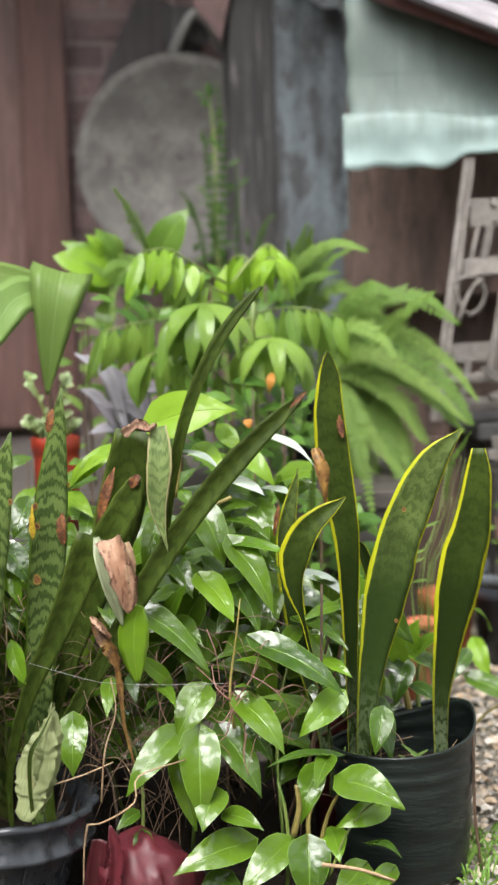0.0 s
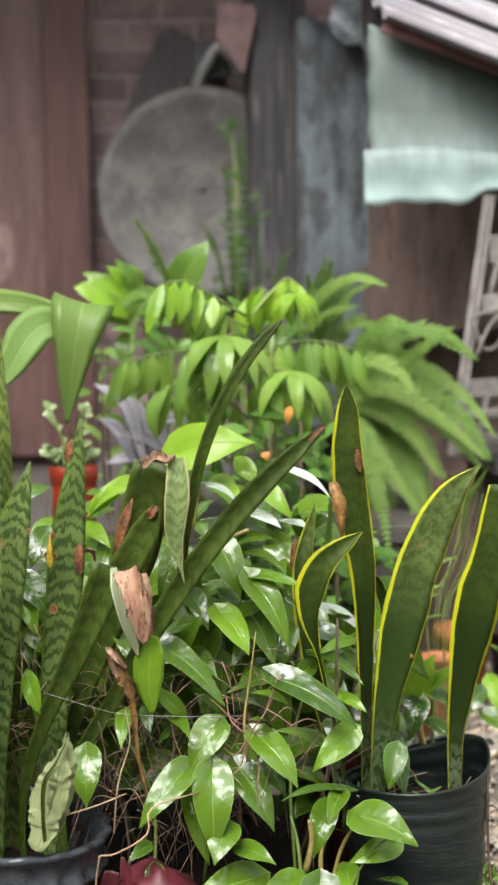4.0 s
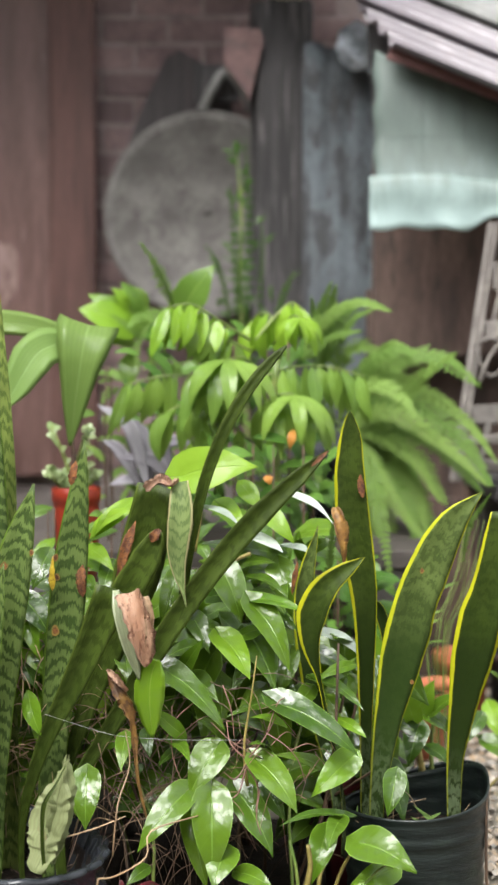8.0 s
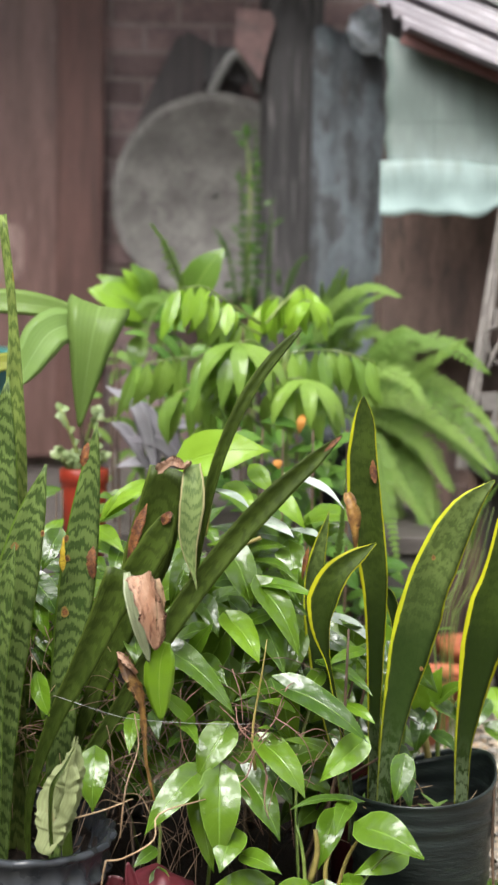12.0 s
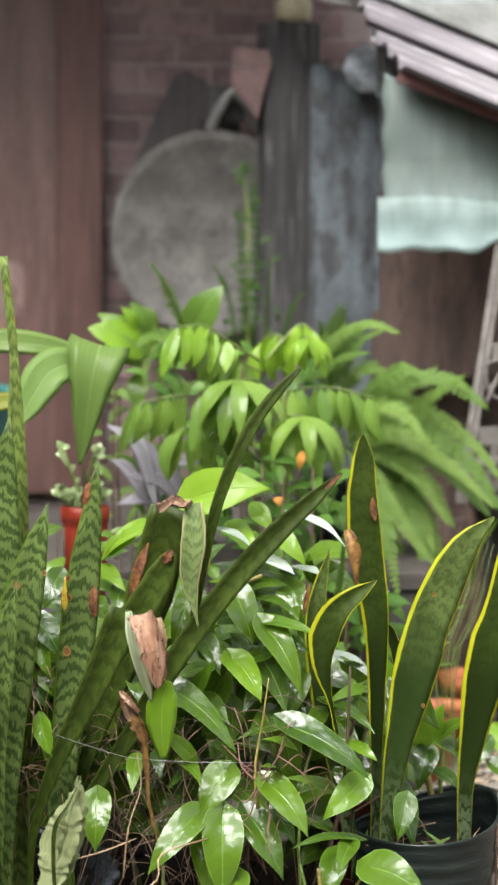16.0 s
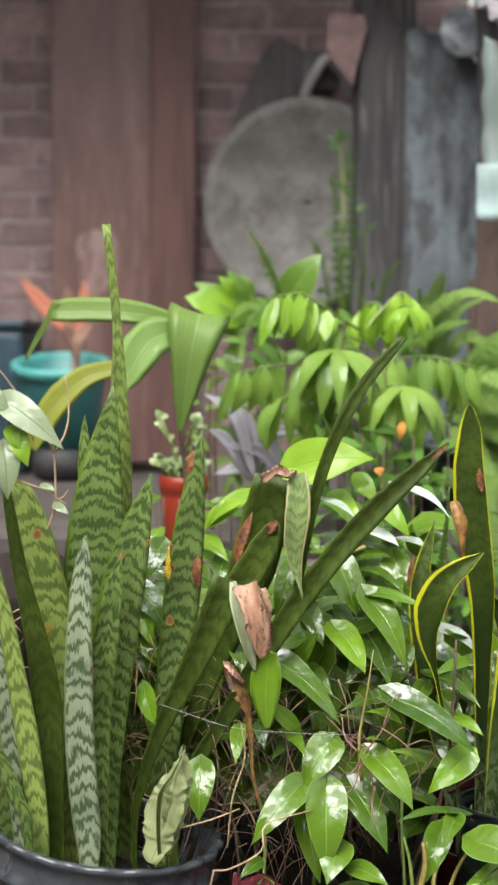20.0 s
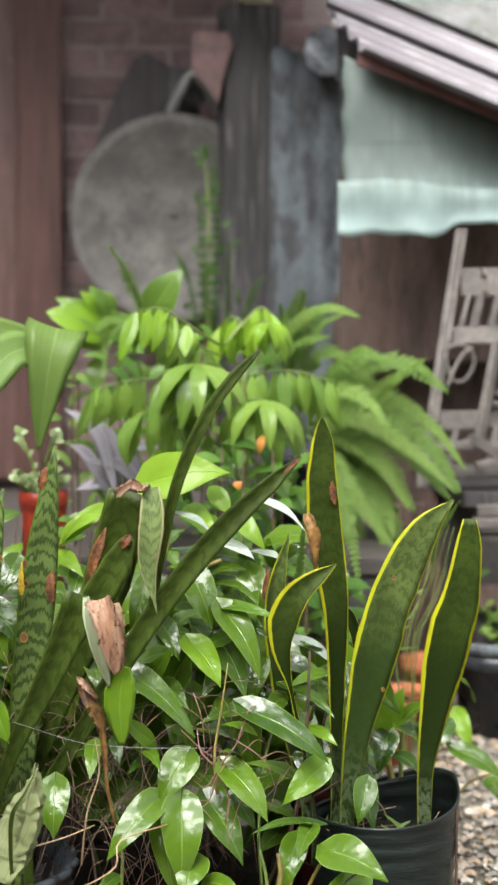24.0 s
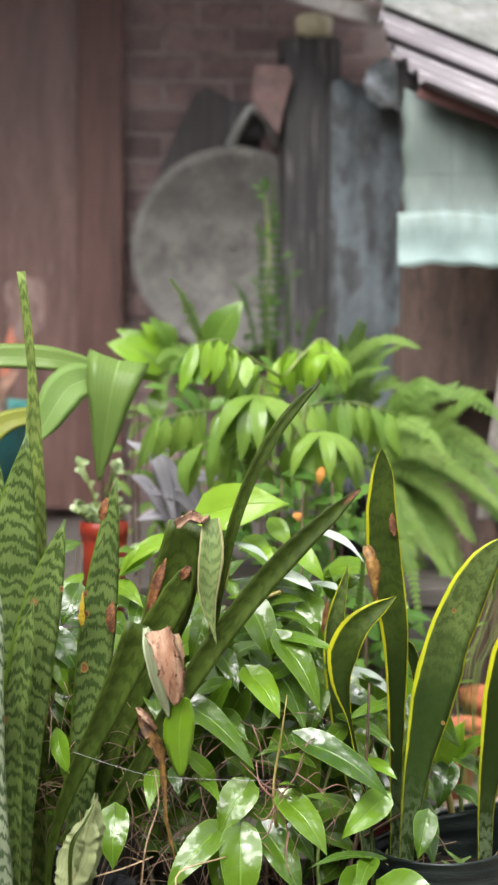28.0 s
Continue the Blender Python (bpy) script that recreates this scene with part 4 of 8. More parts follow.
make_lattice()
beam("brace", (0.673, 3.170, 0.859), (0.627, 3.130, 0.645), 0.016, 0.024, M_lattice, bpy.data.objects["lattice_frame"], "pale slanting brace")
coil = thing("cane_coil", (0.580, 3.155, 0.773), "loop of weathered grey cane hung in the frame", "coil")
tube("loop", [(0.550, 3.160, 0.836), (0.562, 3.160, 0.800), (0.580, 3.160, 0.773), (0.605, 3.160, 0.783), (0.620, 3.160, 0.817), (0.607, 3.160, 0.846), (0.579, 3.160, 0.856), (0.556, 3.160, 0.846), (0.550, 3.160, 0.836)], 0.0055, 0.0045, M_lattice, coil, 30, 6)
tube("loose_end", [(0.558, 3.150, 0.760), (0.570, 3.150, 0.795), (0.593, 3.150, 0.836), (0.615, 3.150, 0.851)], 0.005, 0.003, M_lattice, coil, 10, 6)

# broken timber lying in front of the lattice
scrap = thing("timber_pile", (0.612, 3.000, 0.488), "pile of pale broken planks beside the shed", "timber pile")
for a, b, w in (((0.604, 3.020, 0.498), (0.794, 3.000, 0.506), 0.022), ((0.590, 3.000, 0.474), (0.778, 2.980, 0.471), 0.020), ((0.584, 3.030, 0.442), (0.783, 3.000, 0.437), 0.016),
                ((0.517, 3.100, 0.625), (0.602, 3.100, 0.640), 0.014), ((0.599, 3.100, 0.652), (0.665, 3.100, 0.613), 0.022), ((0.616, 3.100, 0.588), (0.718, 3.100, 0.622), 0.016), ((0.524, 3.100, 0.590), (0.620, 3.110, 0.574), 0.012)):
    beam("plank", a, b, 0.03, w, M_lattice, scrap, "pale broken plank")

# ledge and planks on which the back row stands
def bench(at, size, label, n, material=None):
    b = thing("plant_bench", at, label, "bench", "low plank benches")
    w = size[1] / n
    for i in range(n):
        block("plank", (size[0], w - 0.008, 0.035), (0, -size[1] / 2 + w * (i + 0.5), size[2] - 0.0175), material or M_plank, b, 0.004)
    for x in (-1, 1):
        for y in (-1, 1):
            block("leg", (0.09, 0.09, size[2] - 0.035), (x * (size[0] / 2 - 0.08), y * (size[1] / 2 - 0.06), (size[2] - 0.035) / 2), M_concrete, b, 0.006)
    return b


bench((-0.55, 3.45, 0), (1.9, 1.5, 0.44), "low weathered grey plank bench along the wall", 9)
bench((0.98, 3.35, 0), (0.78, 0.5, frame_low.z - 0.005), "low dark plank ledge beside the shed", 4, M_darkwood)
block("crossbar", (0.72, 0.02, 0.05), (0.0, -0.262, 0.30), M_ply, bpy.data.objects["plant_bench.001"], 0.004)

# red pot block
tagged(block("concrete_block", (0.34, 0.32, 0.40), (-0.32, 2.51, 0.2), M_concrete, None, 0.008), "stained grey concrete block under a red pot", "concrete block")

# ---------------------------------------------------------------- back row of plants
bucket = thing("bucket", (-0.752, 3.95, 0.55), "dark teal plastic bucket with a bright rim", "bucket")
lathe("body", [(0.10, 0.0), (0.125, 0.20), (0.125, 0.215), (0.118, 0.215), (0.112, 0.10)], M_teal, bucket)
lathe("rim", [(0.124, 0.196), (0.137, 0.200), (0.139, 0.222), (0.131, 0.228), (0.118, 0.222), (0.118, 0.205)], M_tealrim, bucket, label="bright teal rolled rim", caps=False)
soil_disc("soil", 0.108, 0.13, bucket)
bucket.rotation_euler = (radians(11), 0, 0)
tyre = thing("rubber_wheel", (-0.752, 3.92, 0.44), "black rubber wheel lying under the bucket", "wheel")
lathe("tyre", [(0.05, 0.0), (0.075, 0.012), (0.085, 0.05), (0.075, 0.085), (0.05, 0.098), (0.03, 0.095)], M_rubber, tyre)
bin_ = thing("storage_bin", (-1.02, 4.2, 0.44), "dark blue plastic bin on the bench", "bin")
block("box", (0.26, 0.3, 0.42), (0, 0, 0.21), M_bluebin, bin_, 0.02)
block("lid", (0.28, 0.32, 0.03), (0, 0, 0.436), M_bluebin, bin_, 0.01)

M_calyx = surface("pinkish_tan_calyx", (0.24, 0.13, 0.095), (0.36, 0.22, 0.16), 20, 90, 0.6, 0.1, 0.3, 0.002)
flower = thing("flowering_plant", (-0.752, 3.93, 0.67), "plant with orange-red bracts in the teal bucket", "plant")
tube("stalk", [(-0.752, 3.93, 0.66), (-0.716, 3.930, 0.756), (-0.716, 3.930, 0.811), (-0.713, 3.930, 0.850)], 0.012, 0.013, M_calyx, flower, 10, 8, "pinkish tan stalk")
strap("bract", [(-0.710, 3.894, 0.842), (-0.764, 3.881, 0.895), (-0.812, 3.869, 0.947), (-0.856, 3.857, 0.995)], 0.047, M_red, flower, n=16, shape=lance_shape, thick=0.0012, ripple=0.04, curl=0.12, seed=0)
strap("bract", [(-0.714, 3.918, 0.850), (-0.690, 3.901, 0.919), (-0.681, 3.885, 0.999)], 0.038, M_red, flower, n=16, shape=lance_shape, thick=0.0012, ripple=0.04, curl=0.12, seed=1)
strap("bract", [(-0.709, 3.884, 0.780), (-0.696, 3.867, 0.834), (-0.656, 3.851, 0.876)], 0.034, M_calyx, flower, n=16, shape=lance_shape if False else sword, thick=0.0012, ripple=0.04, curl=0.12, seed=0)
strap("bract", [(-0.714, 3.908, 0.780), (-0.719, 3.891, 0.834), (-0.738, 3.875, 0.879)], 0.031, M_calyx, flower, n=16, shape=lance_shape if False else sword, thick=0.0012, ripple=0.04, curl=0.12, seed=1)
strap("bract", [(-0.714, 3.932, 0.858), (-0.730, 3.915, 0.927), (-0.734, 3.899, 0.977)], 0.031, M_calyx, flower, n=16, shape=lance_shape if False else sword, thick=0.0012, ripple=0.04, curl=0.12, seed=2)
strap("bract", [(-0.715, 3.956, 0.858), (-0.671, 3.939, 0.921), (-0.659, 3.923, 0.975)], 0.028, M_calyx, flower, n=16, shape=lance_shape if False else sword, thick=0.0012, ripple=0.04, curl=0.12, seed=3)
strap("bract", [(-0.710, 3.894, 0.857), (-0.790, 3.877, 0.948), (-0.872, 3.861, 1.019)], 0.014, M_dry, flower, n=16, shape=lance_shape, thick=0.0012, ripple=0.04, curl=0.12, seed=0)

strappy = thing("strap_leaf_plant", (-0.245, 2.42, 0.40), "plant with broad arching strap leaves", "plant")
strap("leaf", [(-0.266, 2.420, 0.812), (-0.270, 2.410, 0.848), (-0.299, 2.410, 0.858), (-0.350, 2.400, 0.869), (-0.417, 2.400, 0.873), (-0.485, 2.400, 0.870)], 0.044, M_strap, strappy, "long strap leaf bent flat at the top", shape=along(0, 0.3, 0.2, 0.4, 0.4, 0.8, 0.65, 1.0, 0.92, 1.0, 1, 0.8), curl=0.08, thick=0.0014, n=36, facing=(0, -1, 0.3))
strap("leaf", [(-0.479, 2.400, 0.888), (-0.496, 2.400, 0.851), (-0.515, 2.400, 0.818), (-0.532, 2.400, 0.787)], 0.012, M_strap, strappy, "hanging end of the bent strap leaf", shape=along(0, 1.0, 0.5, 0.9, 1, 0.4), curl=0.1, thick=0.0014, n=16, facing=(0.3, -1, 0.1))
strap("leaf", [(-0.317, 2.410, 0.790), (-0.378, 2.400, 0.774), (-0.425, 2.390, 0.760), (-0.466, 2.380, 0.725), (-0.499, 2.370, 0.676), (-0.514, 2.370, 0.633)], 0.050, M_olive, strappy, "yellowing strap leaf", shape=along(0, 0.4, 0.3, 0.7, 0.6, 1.0, 0.85, 0.85, 1, 0.2), curl=0.1, thick=0.0014, n=30, facing=(0.1, -1, 0.4))
strap("leaf", [(-0.267, 2.385, 0.833), (-0.290, 2.370, 0.833), (-0.316, 2.355, 0.819), (-0.339, 2.340, 0.782), (-0.367, 2.330, 0.729)], 0.070, M_straplight, strappy, shape=along(0, 0.5, 0.3, 0.95, 0.6, 1.0, 0.85, 0.7, 1, 0.15), curl=0.1, thick=0.0012, facing=(0.2, -1, 0.35))
tube("stem", [(-0.245, 2.42, 0.395), (-0.25, 2.415, 0.5), (-0.273, 2.450, 0.699)], 0.006, 0.004, M_root, strappy)
strap("leaf", [(-0.234, 2.400, 0.868), (-0.238, 2.375, 0.844), (-0.245, 2.365, 0.802), (-0.255, 2.370, 0.735), (-0.266, 2.385, 0.663)], 0.105, M_strap, strappy, "broad hanging leaf folded at the top", shape=along(0, 0.98, 0.15, 1.0, 0.4, 0.82, 0.75, 0.4, 0.95, 0.12, 1, 0.04), curl=0.10, thick=0.002, n=36, facing=(0.1, -1, 0.15))

redp = thing("plant_pot", (-0.274, 2.54, 0.40), "orange-red square-shouldered plastic pot on a block", "plant pot")
lathe("body", [(0.036, 0.0), (0.041, 0.14), (0.0415, 0.152), (0.044, 0.154), (0.0445, 0.178), (0.041, 0.18), (0.038, 0.15)], M_redpot, redp)
soil_disc("soil", 0.0375, 0.165, redp)
jade = thing("jade_plant", (-0.274, 2.54, 0.565), "small pale green succulent in the red pot", "plant")


def make_jade():
    rng = random.Random(4)
    for k in range(11):
        a = rng.uniform(0, 6.28)
        tip = Vector((rng.uniform(-0.055, 0.055), rng.uniform(-0.03, 0.03), rng.uniform(0.03, 0.135)))
        bm = bmesh.new()
        tube_into(bm, [(0, 0, 0), tip * 0.5 + Vector((0.01 * math.cos(a), 0, 0)), tip], 0.004, 0.003, 4, 5)
        part("stem", bm, M_stem, jade)
        for j in range(8):
            b = tip * rng.uniform(0.45, 1.0)
            d = Vector((rng.uniform(-1, 1), rng.uniform(-1, 0.5), rng.uniform(-0.2, 1))).normalized() * rng.uniform(0.018, 0.028)
            bm = bmesh.new()
            leaf_into(bm, b, b + d * 0.75, 0.016, shape=lance_shape, lobe=0, fold=0.1, n=4, seed=j)
            part("leaf", bm, M_succ, jade)


make_jade()

purple = thing("purple_leaf_plant", (-0.12, 2.7, 0.44), "low plant with dull purple-grey leaves", "plant")
strap("leaf", [(-0.152, 2.664, 0.562), (-0.185, 2.654, 0.680), (-0.246, 2.644, 0.725)], 0.028, M_purple, purple, n=16, shape=lance_shape, thick=0.0012, ripple=0.04, curl=0.12, seed=0)
strap("leaf", [(-0.148, 2.688, 0.560), (-0.175, 2.678, 0.647), (-0.202, 2.668, 0.695)], 0.032, M_purple, purple, n=16, shape=lance_shape, thick=0.0012, ripple=0.04, curl=0.12, seed=1)
strap("leaf", [(-0.149, 2.712, 0.558), (-0.160, 2.702, 0.656), (-0.182, 2.692, 0.698)], 0.026, M_purple, purple, n=16, shape=lance_shape, thick=0.0012, ripple=0.04, curl=0.12, seed=2)
strap("leaf", [(-0.101, 2.736, 0.556), (-0.123, 2.726, 0.644), (-0.052, 2.716, 0.648)], 0.028, M_purple, purple, n=16, shape=lance_shape, thick=0.0012, ripple=0.04, curl=0.12, seed=3)
strap("leaf", [(-0.099, 2.676, 0.562), (-0.142, 2.666, 0.616), (-0.211, 2.656, 0.626)], 0.028, M_purple, purple, n=16, shape=lance_shape, thick=0.0012, ripple=0.04, curl=0.12, seed=4)
strap("leaf", [(-0.132, 2.700, 0.548), (-0.175, 2.690, 0.581), (-0.229, 2.680, 0.571)], 0.026, M_purple, purple, n=16, shape=lance_shape, thick=0.0012, ripple=0.04, curl=0.12, seed=5)
strap("leaf", [(-0.122, 2.724, 0.546), (-0.134, 2.714, 0.612), (-0.166, 2.704, 0.635)], 0.024, M_purple, purple, n=16, shape=lance_shape, thick=0.0012, ripple=0.04, curl=0.12, seed=6)
strap("leaf", [(-0.099, 2.664, 0.541), (-0.078, 2.654, 0.617), (-0.036, 2.644, 0.629)], 0.022, M_purple, purple, n=16, shape=lance_shape, thick=0.0012, ripple=0.04, curl=0.12, seed=7)
strap("leaf", [(-0.164, 2.688, 0.560), (-0.207, 2.678, 0.636), (-0.239, 2.668, 0.657)], 0.024, M_purple, purple, n=16, shape=lance_shape, thick=0.0012, ripple=0.04, curl=0.12, seed=8)

# broad light leaves behind
broad = thing("broad_leaf_plant", (-0.12, 3.0, 0.44), "plant with large bright green oval leaves", "plant")
tube("stem", [(-0.12, 3.0, 0.44), (-0.166, 3.000, 0.834)], 0.012, 0.007, M_stem, broad)
leaf("leaf", (-0.103, 2.953, 0.897), (-0.030, 2.923, 1.005), 0.074, M_fresh, broad, up=(0.06, -0.80, 0.50), shape=lance_shape, lobe=0.0, seed=0)
leaf("leaf", (-0.129, 2.998, 0.910), (-0.045, 2.968, 0.992), 0.048, M_fresh, broad, up=(0.42, -0.80, 0.50), shape=lance_shape, lobe=0.0, seed=2)
leaf("leaf", (-0.175, 2.980, 0.897), (-0.226, 2.950, 0.966), 0.057, M_fresh, broad, up=(0.18, -0.80, 0.50), shape=lance_shape, lobe=0.0, seed=4)
leaf("leaf", (-0.160, 2.962, 0.850), (-0.289, 2.932, 0.941), 0.071, M_fresh, broad, up=(0.54, -0.80, 0.50), shape=lance_shape, lobe=0.0, seed=6)
leaf("leaf", (-0.190, 2.933, 0.858), (-0.309, 2.903, 0.915), 0.085, M_lime, broad, up=(-0.04, -0.70, 0.60), shape=lance_shape, lobe=0.0, seed=0)
leaf("leaf", (-0.204, 2.978, 0.867), (-0.296, 2.948, 0.947), 0.054, M_fresh, broad, up=(0.32, -0.70, 0.60), shape=lance_shape, lobe=0.0, seed=2)
leaf("leaf", (-0.197, 2.960, 0.896), (-0.244, 2.930, 0.959), 0.043, M_lime, broad, up=(0.08, -0.70, 0.60), shape=lance_shape, lobe=0.0, seed=4)
leaf("leaf", (-0.184, 2.942, 0.896), (-0.223, 2.912, 0.970), 0.040, M_fresh, broad, up=(0.44, -0.70, 0.60), shape=lance_shape, lobe=0.0, seed=6)
leaf("leaf", (-0.197, 2.987, 0.838), (-0.291, 2.957, 0.875), 0.062, M_lime, broad, up=(0.20, -0.70, 0.60), shape=lance_shape, lobe=0.0, seed=8)
leaf("leaf", (-0.204, 2.969, 0.826), (-0.213, 2.939, 0.744), 0.047, M_fresh, broad, up=(-0.04, -0.70, 0.60), shape=lance_shape, lobe=0.0, seed=10)

# sapling with drooping leaflets
sapling = thing("sapling", (0.10, 2.62, 0.0), "young tree with drooping glossy compound leaves", "sapling")
tube("trunk", [(0.10, 2.62, 0.0), (0.092, 2.620, 0.558), (0.083, 2.620, 0.705), (0.091, 2.620, 0.810)], 0.010, 0.006, M_stem, sapling)


def spray(points, count, length, width, seed, material=None):
    """One compound leaf: a rachis with leaflets hanging on both sides."""
    rng = random.Random(seed)
    pts = glide(points, 20)
    rachis = tube("rachis", points, 0.0028, 0.0015, M_stem, sapling, 10, 5)
    count = round(count * 0.9)
    for k in range(count):
        s = 0.22 + 0.78 * k / (count - 1)
        p = pts[round(s * 20)]
        tan = (pts[min(20, round(s * 20) + 1)] - pts[max(0, round(s * 20) - 1)]).normalized()
        out = Vector((0.05, -1, 0)) if k % 2 else Vector((0.05, 0.8, 0))
        d = (tan * 0.45 + out * 0.45 + Vector((rng.uniform(-0.35, 0.35), rng.uniform(-0.3, 0.3), -1.9))).normalized()
        size = length * rng.uniform(0.72, 1.08)
        leaf("leaflet", p, p + d * size, width * rng.uniform(0.72, 0.98), material or M_fresh, rachis, up=(rng.uniform(-0.8, 0.8), -0.8, 0.5), fold=rng.uniform(0.05, 0.35), shape=lance_shape, lobe=0, sag=rng.uniform(0.02, 0.2), n=6, seed=seed * 31 + k)


spray([(0.041, 2.620, 0.845), (-0.023, 2.580, 0.885), (-0.063, 2.560, 0.909), (-0.107, 2.550, 0.904)], 13, 0.094, 0.031, 1, M_lime)
spray([(0.045, 2.620, 0.824), (0.003, 2.600, 0.845), (-0.028, 2.580, 0.873), (-0.069, 2.580, 0.895)], 10, 0.084, 0.029, 2)
spray([(0.041, 2.620, 0.793), (-0.028, 2.600, 0.782), (-0.110, 2.600, 0.780), (-0.188, 2.600, 0.765)], 15, 0.106, 0.034, 3)
spray([(0.051, 2.620, 0.845), (0.082, 2.660, 0.888), (0.061, 2.680, 0.897), (0.037, 2.700, 0.876)], 10, 0.086, 0.029, 4, M_lime)
spray([(0.051, 2.620, 0.845), (0.098, 2.660, 0.899), (0.121, 2.660, 0.916), (0.146, 2.660, 0.899)], 10, 0.086, 0.029, 5, M_lime)
spray([(0.045, 2.620, 0.762), (0.014, 2.560, 0.801), (-0.017, 2.540, 0.807), (-0.057, 2.530, 0.787)], 12, 0.120, 0.035, 6)
spray([(0.045, 2.620, 0.762), (0.108, 2.620, 0.793), (0.180, 2.600, 0.796), (0.252, 2.600, 0.778)], 14, 0.106, 0.034, 7)
spray([(0.046, 2.620, 0.699), (0.076, 2.580, 0.738), (0.111, 2.560, 0.745), (0.157, 2.560, 0.722)], 12, 0.120, 0.034, 8)
spray([(0.041, 2.620, 0.720), (-0.017, 2.580, 0.741), (-0.068, 2.580, 0.733), (-0.120, 2.580, 0.710)], 11, 0.102, 0.033, 9)
spray([(0.042, 2.620, 0.657), (0.004, 2.600, 0.689), (-0.037, 2.580, 0.685), (-0.063, 2.580, 0.659)], 7, 0.090, 0.043, 10)

def whorl(at, count, length, width, seed, material=None):
    """Leaflets that hang in a ring from the end of one stalk."""
    rng = random.Random(seed)
    at = Vector(at)
    stalk = tube("stalk", [(0.085, 2.62, at.z - 0.05), at.lerp(Vector((0.085, 2.62, at.z)), 0.4), at], 0.0022, 0.0014, M_stem, sapling, 8, 5)
    for k in range(count):
        a = 2 * math.pi * (k + rng.uniform(-0.2, 0.2)) / count
        d = Vector((0.62 * math.cos(a), 0.5 * math.sin(a), -0.75 + rng.uniform(-0.15, 0.15))).normalized()
        leaf("leaflet", at, at + d * length * rng.uniform(0.8, 1.1), width * rng.uniform(0.85, 1.1), material or M_fresh, stalk, up=(d.x * 0.8, -0.7, 0.7), fold=0.25, shape=lance_shape, lobe=0, sag=0.22, n=8, seed=seed * 17 + k)


whorl((0.001, 2.540, 0.810), 8, 0.135, 0.034, 61)
whorl((0.121, 2.540, 0.745), 8, 0.115, 0.030, 62)
whorl((0.134, 2.600, 0.886), 6, 0.062, 0.020, 63, M_lime)

berry = thing("orange_leaf", (0.115, 2.500, 0.670), "withered orange leaf hanging in the sapling", "leaf")
leaf("blade", (0.118, 2.500, 0.684), (0.111, 2.490, 0.650), 0.016, M_orange, berry, shape=lance_shape, lobe=0, fold=0.5, sag=0.25)
spent = thing("orange_leaf", (0.067, 2.35, 0.614), "small withered orange leaf caught in the shrub", "leaf")
leaf("blade", (0.067, 2.35, 0.614), (0.072, 2.34, 0.599), 0.016, M_orange, spent, shape=lance_shape, lobe=0, fold=0.5, sag=0.25)

# low dark undergrowth between the potted plants
def undergrowth(name, box, count, size, seed, label, material):
    rng = random.Random(seed)
    at = ((box[0][0] + box[0][1]) / 2, (box[1][0] + box[1][1]) / 2, 0.0)
    t = thing(name, at, label, "shrub", "low shrubs between the pots")
    for k in range(max(6, count // 14)):
        p = Vector((rng.uniform(*box[0]), rng.uniform(*box[1]), box[2][1]))
        tube("stem", [(p.x * 0.8 + at[0] * 0.2, at[1], 0.0), (p.x, p.y, box[2][0]), p], 0.004, 0.0015, M_root, t, 6, 5)
    for k in range(count):
        p = Vector([rng.uniform(*b) for b in box])
        d = Vector((rng.uniform(-1, 1), rng.uniform(-0.8, 0.3), rng.uniform(-0.8, 0.7))).normalized() * size * rng.uniform(0.6, 1.2)
        leaf("leaf", p, p + d, d.length * rng.uniform(0.3, 0.5), material, t, up=(rng.uniform(-0.5, 0.5), -0.6, 0.8), shape=lance_shape, lobe=0, n=5, seed=k)


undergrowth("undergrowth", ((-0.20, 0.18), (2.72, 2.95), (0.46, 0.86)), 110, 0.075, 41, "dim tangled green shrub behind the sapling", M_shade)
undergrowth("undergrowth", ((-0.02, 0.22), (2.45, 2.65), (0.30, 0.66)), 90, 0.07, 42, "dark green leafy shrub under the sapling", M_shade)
undergrowth("undergrowth", ((-0.30, -0.02), (2.25, 2.4), (0.28, 0.56)), 70, 0.065, 43, "dark green leafy shrub behind the clump", M_heart)
undergrowth("undergrowth", ((0.0, 0.13), (2.2, 2.36), (0.25, 0.52)), 80, 0.075, 44, "glossy dark shrub behind the clump", M_heart)

undergrowth("undergrowth", ((-0.28, 0.16), (2.85, 3.1), (0.48, 0.80)), 150, 0.06, 45, "pale green leafy shrub at the back of the bench", M_fern)

# added foliage: its dark leaves stand in for the shade below the fern
undergrowth("undergrowth", ((0.19, 0.28), (2.52, 2.64), (0.16, 0.42)), 60, 0.07, 46, "dark green leaves added as a shade backdrop under the fern", M_shade)

# ferns
fern = thing("sword_fern", (0.22, 3.05, 0.44), "large green sword fern spreading over the bench", "fern")


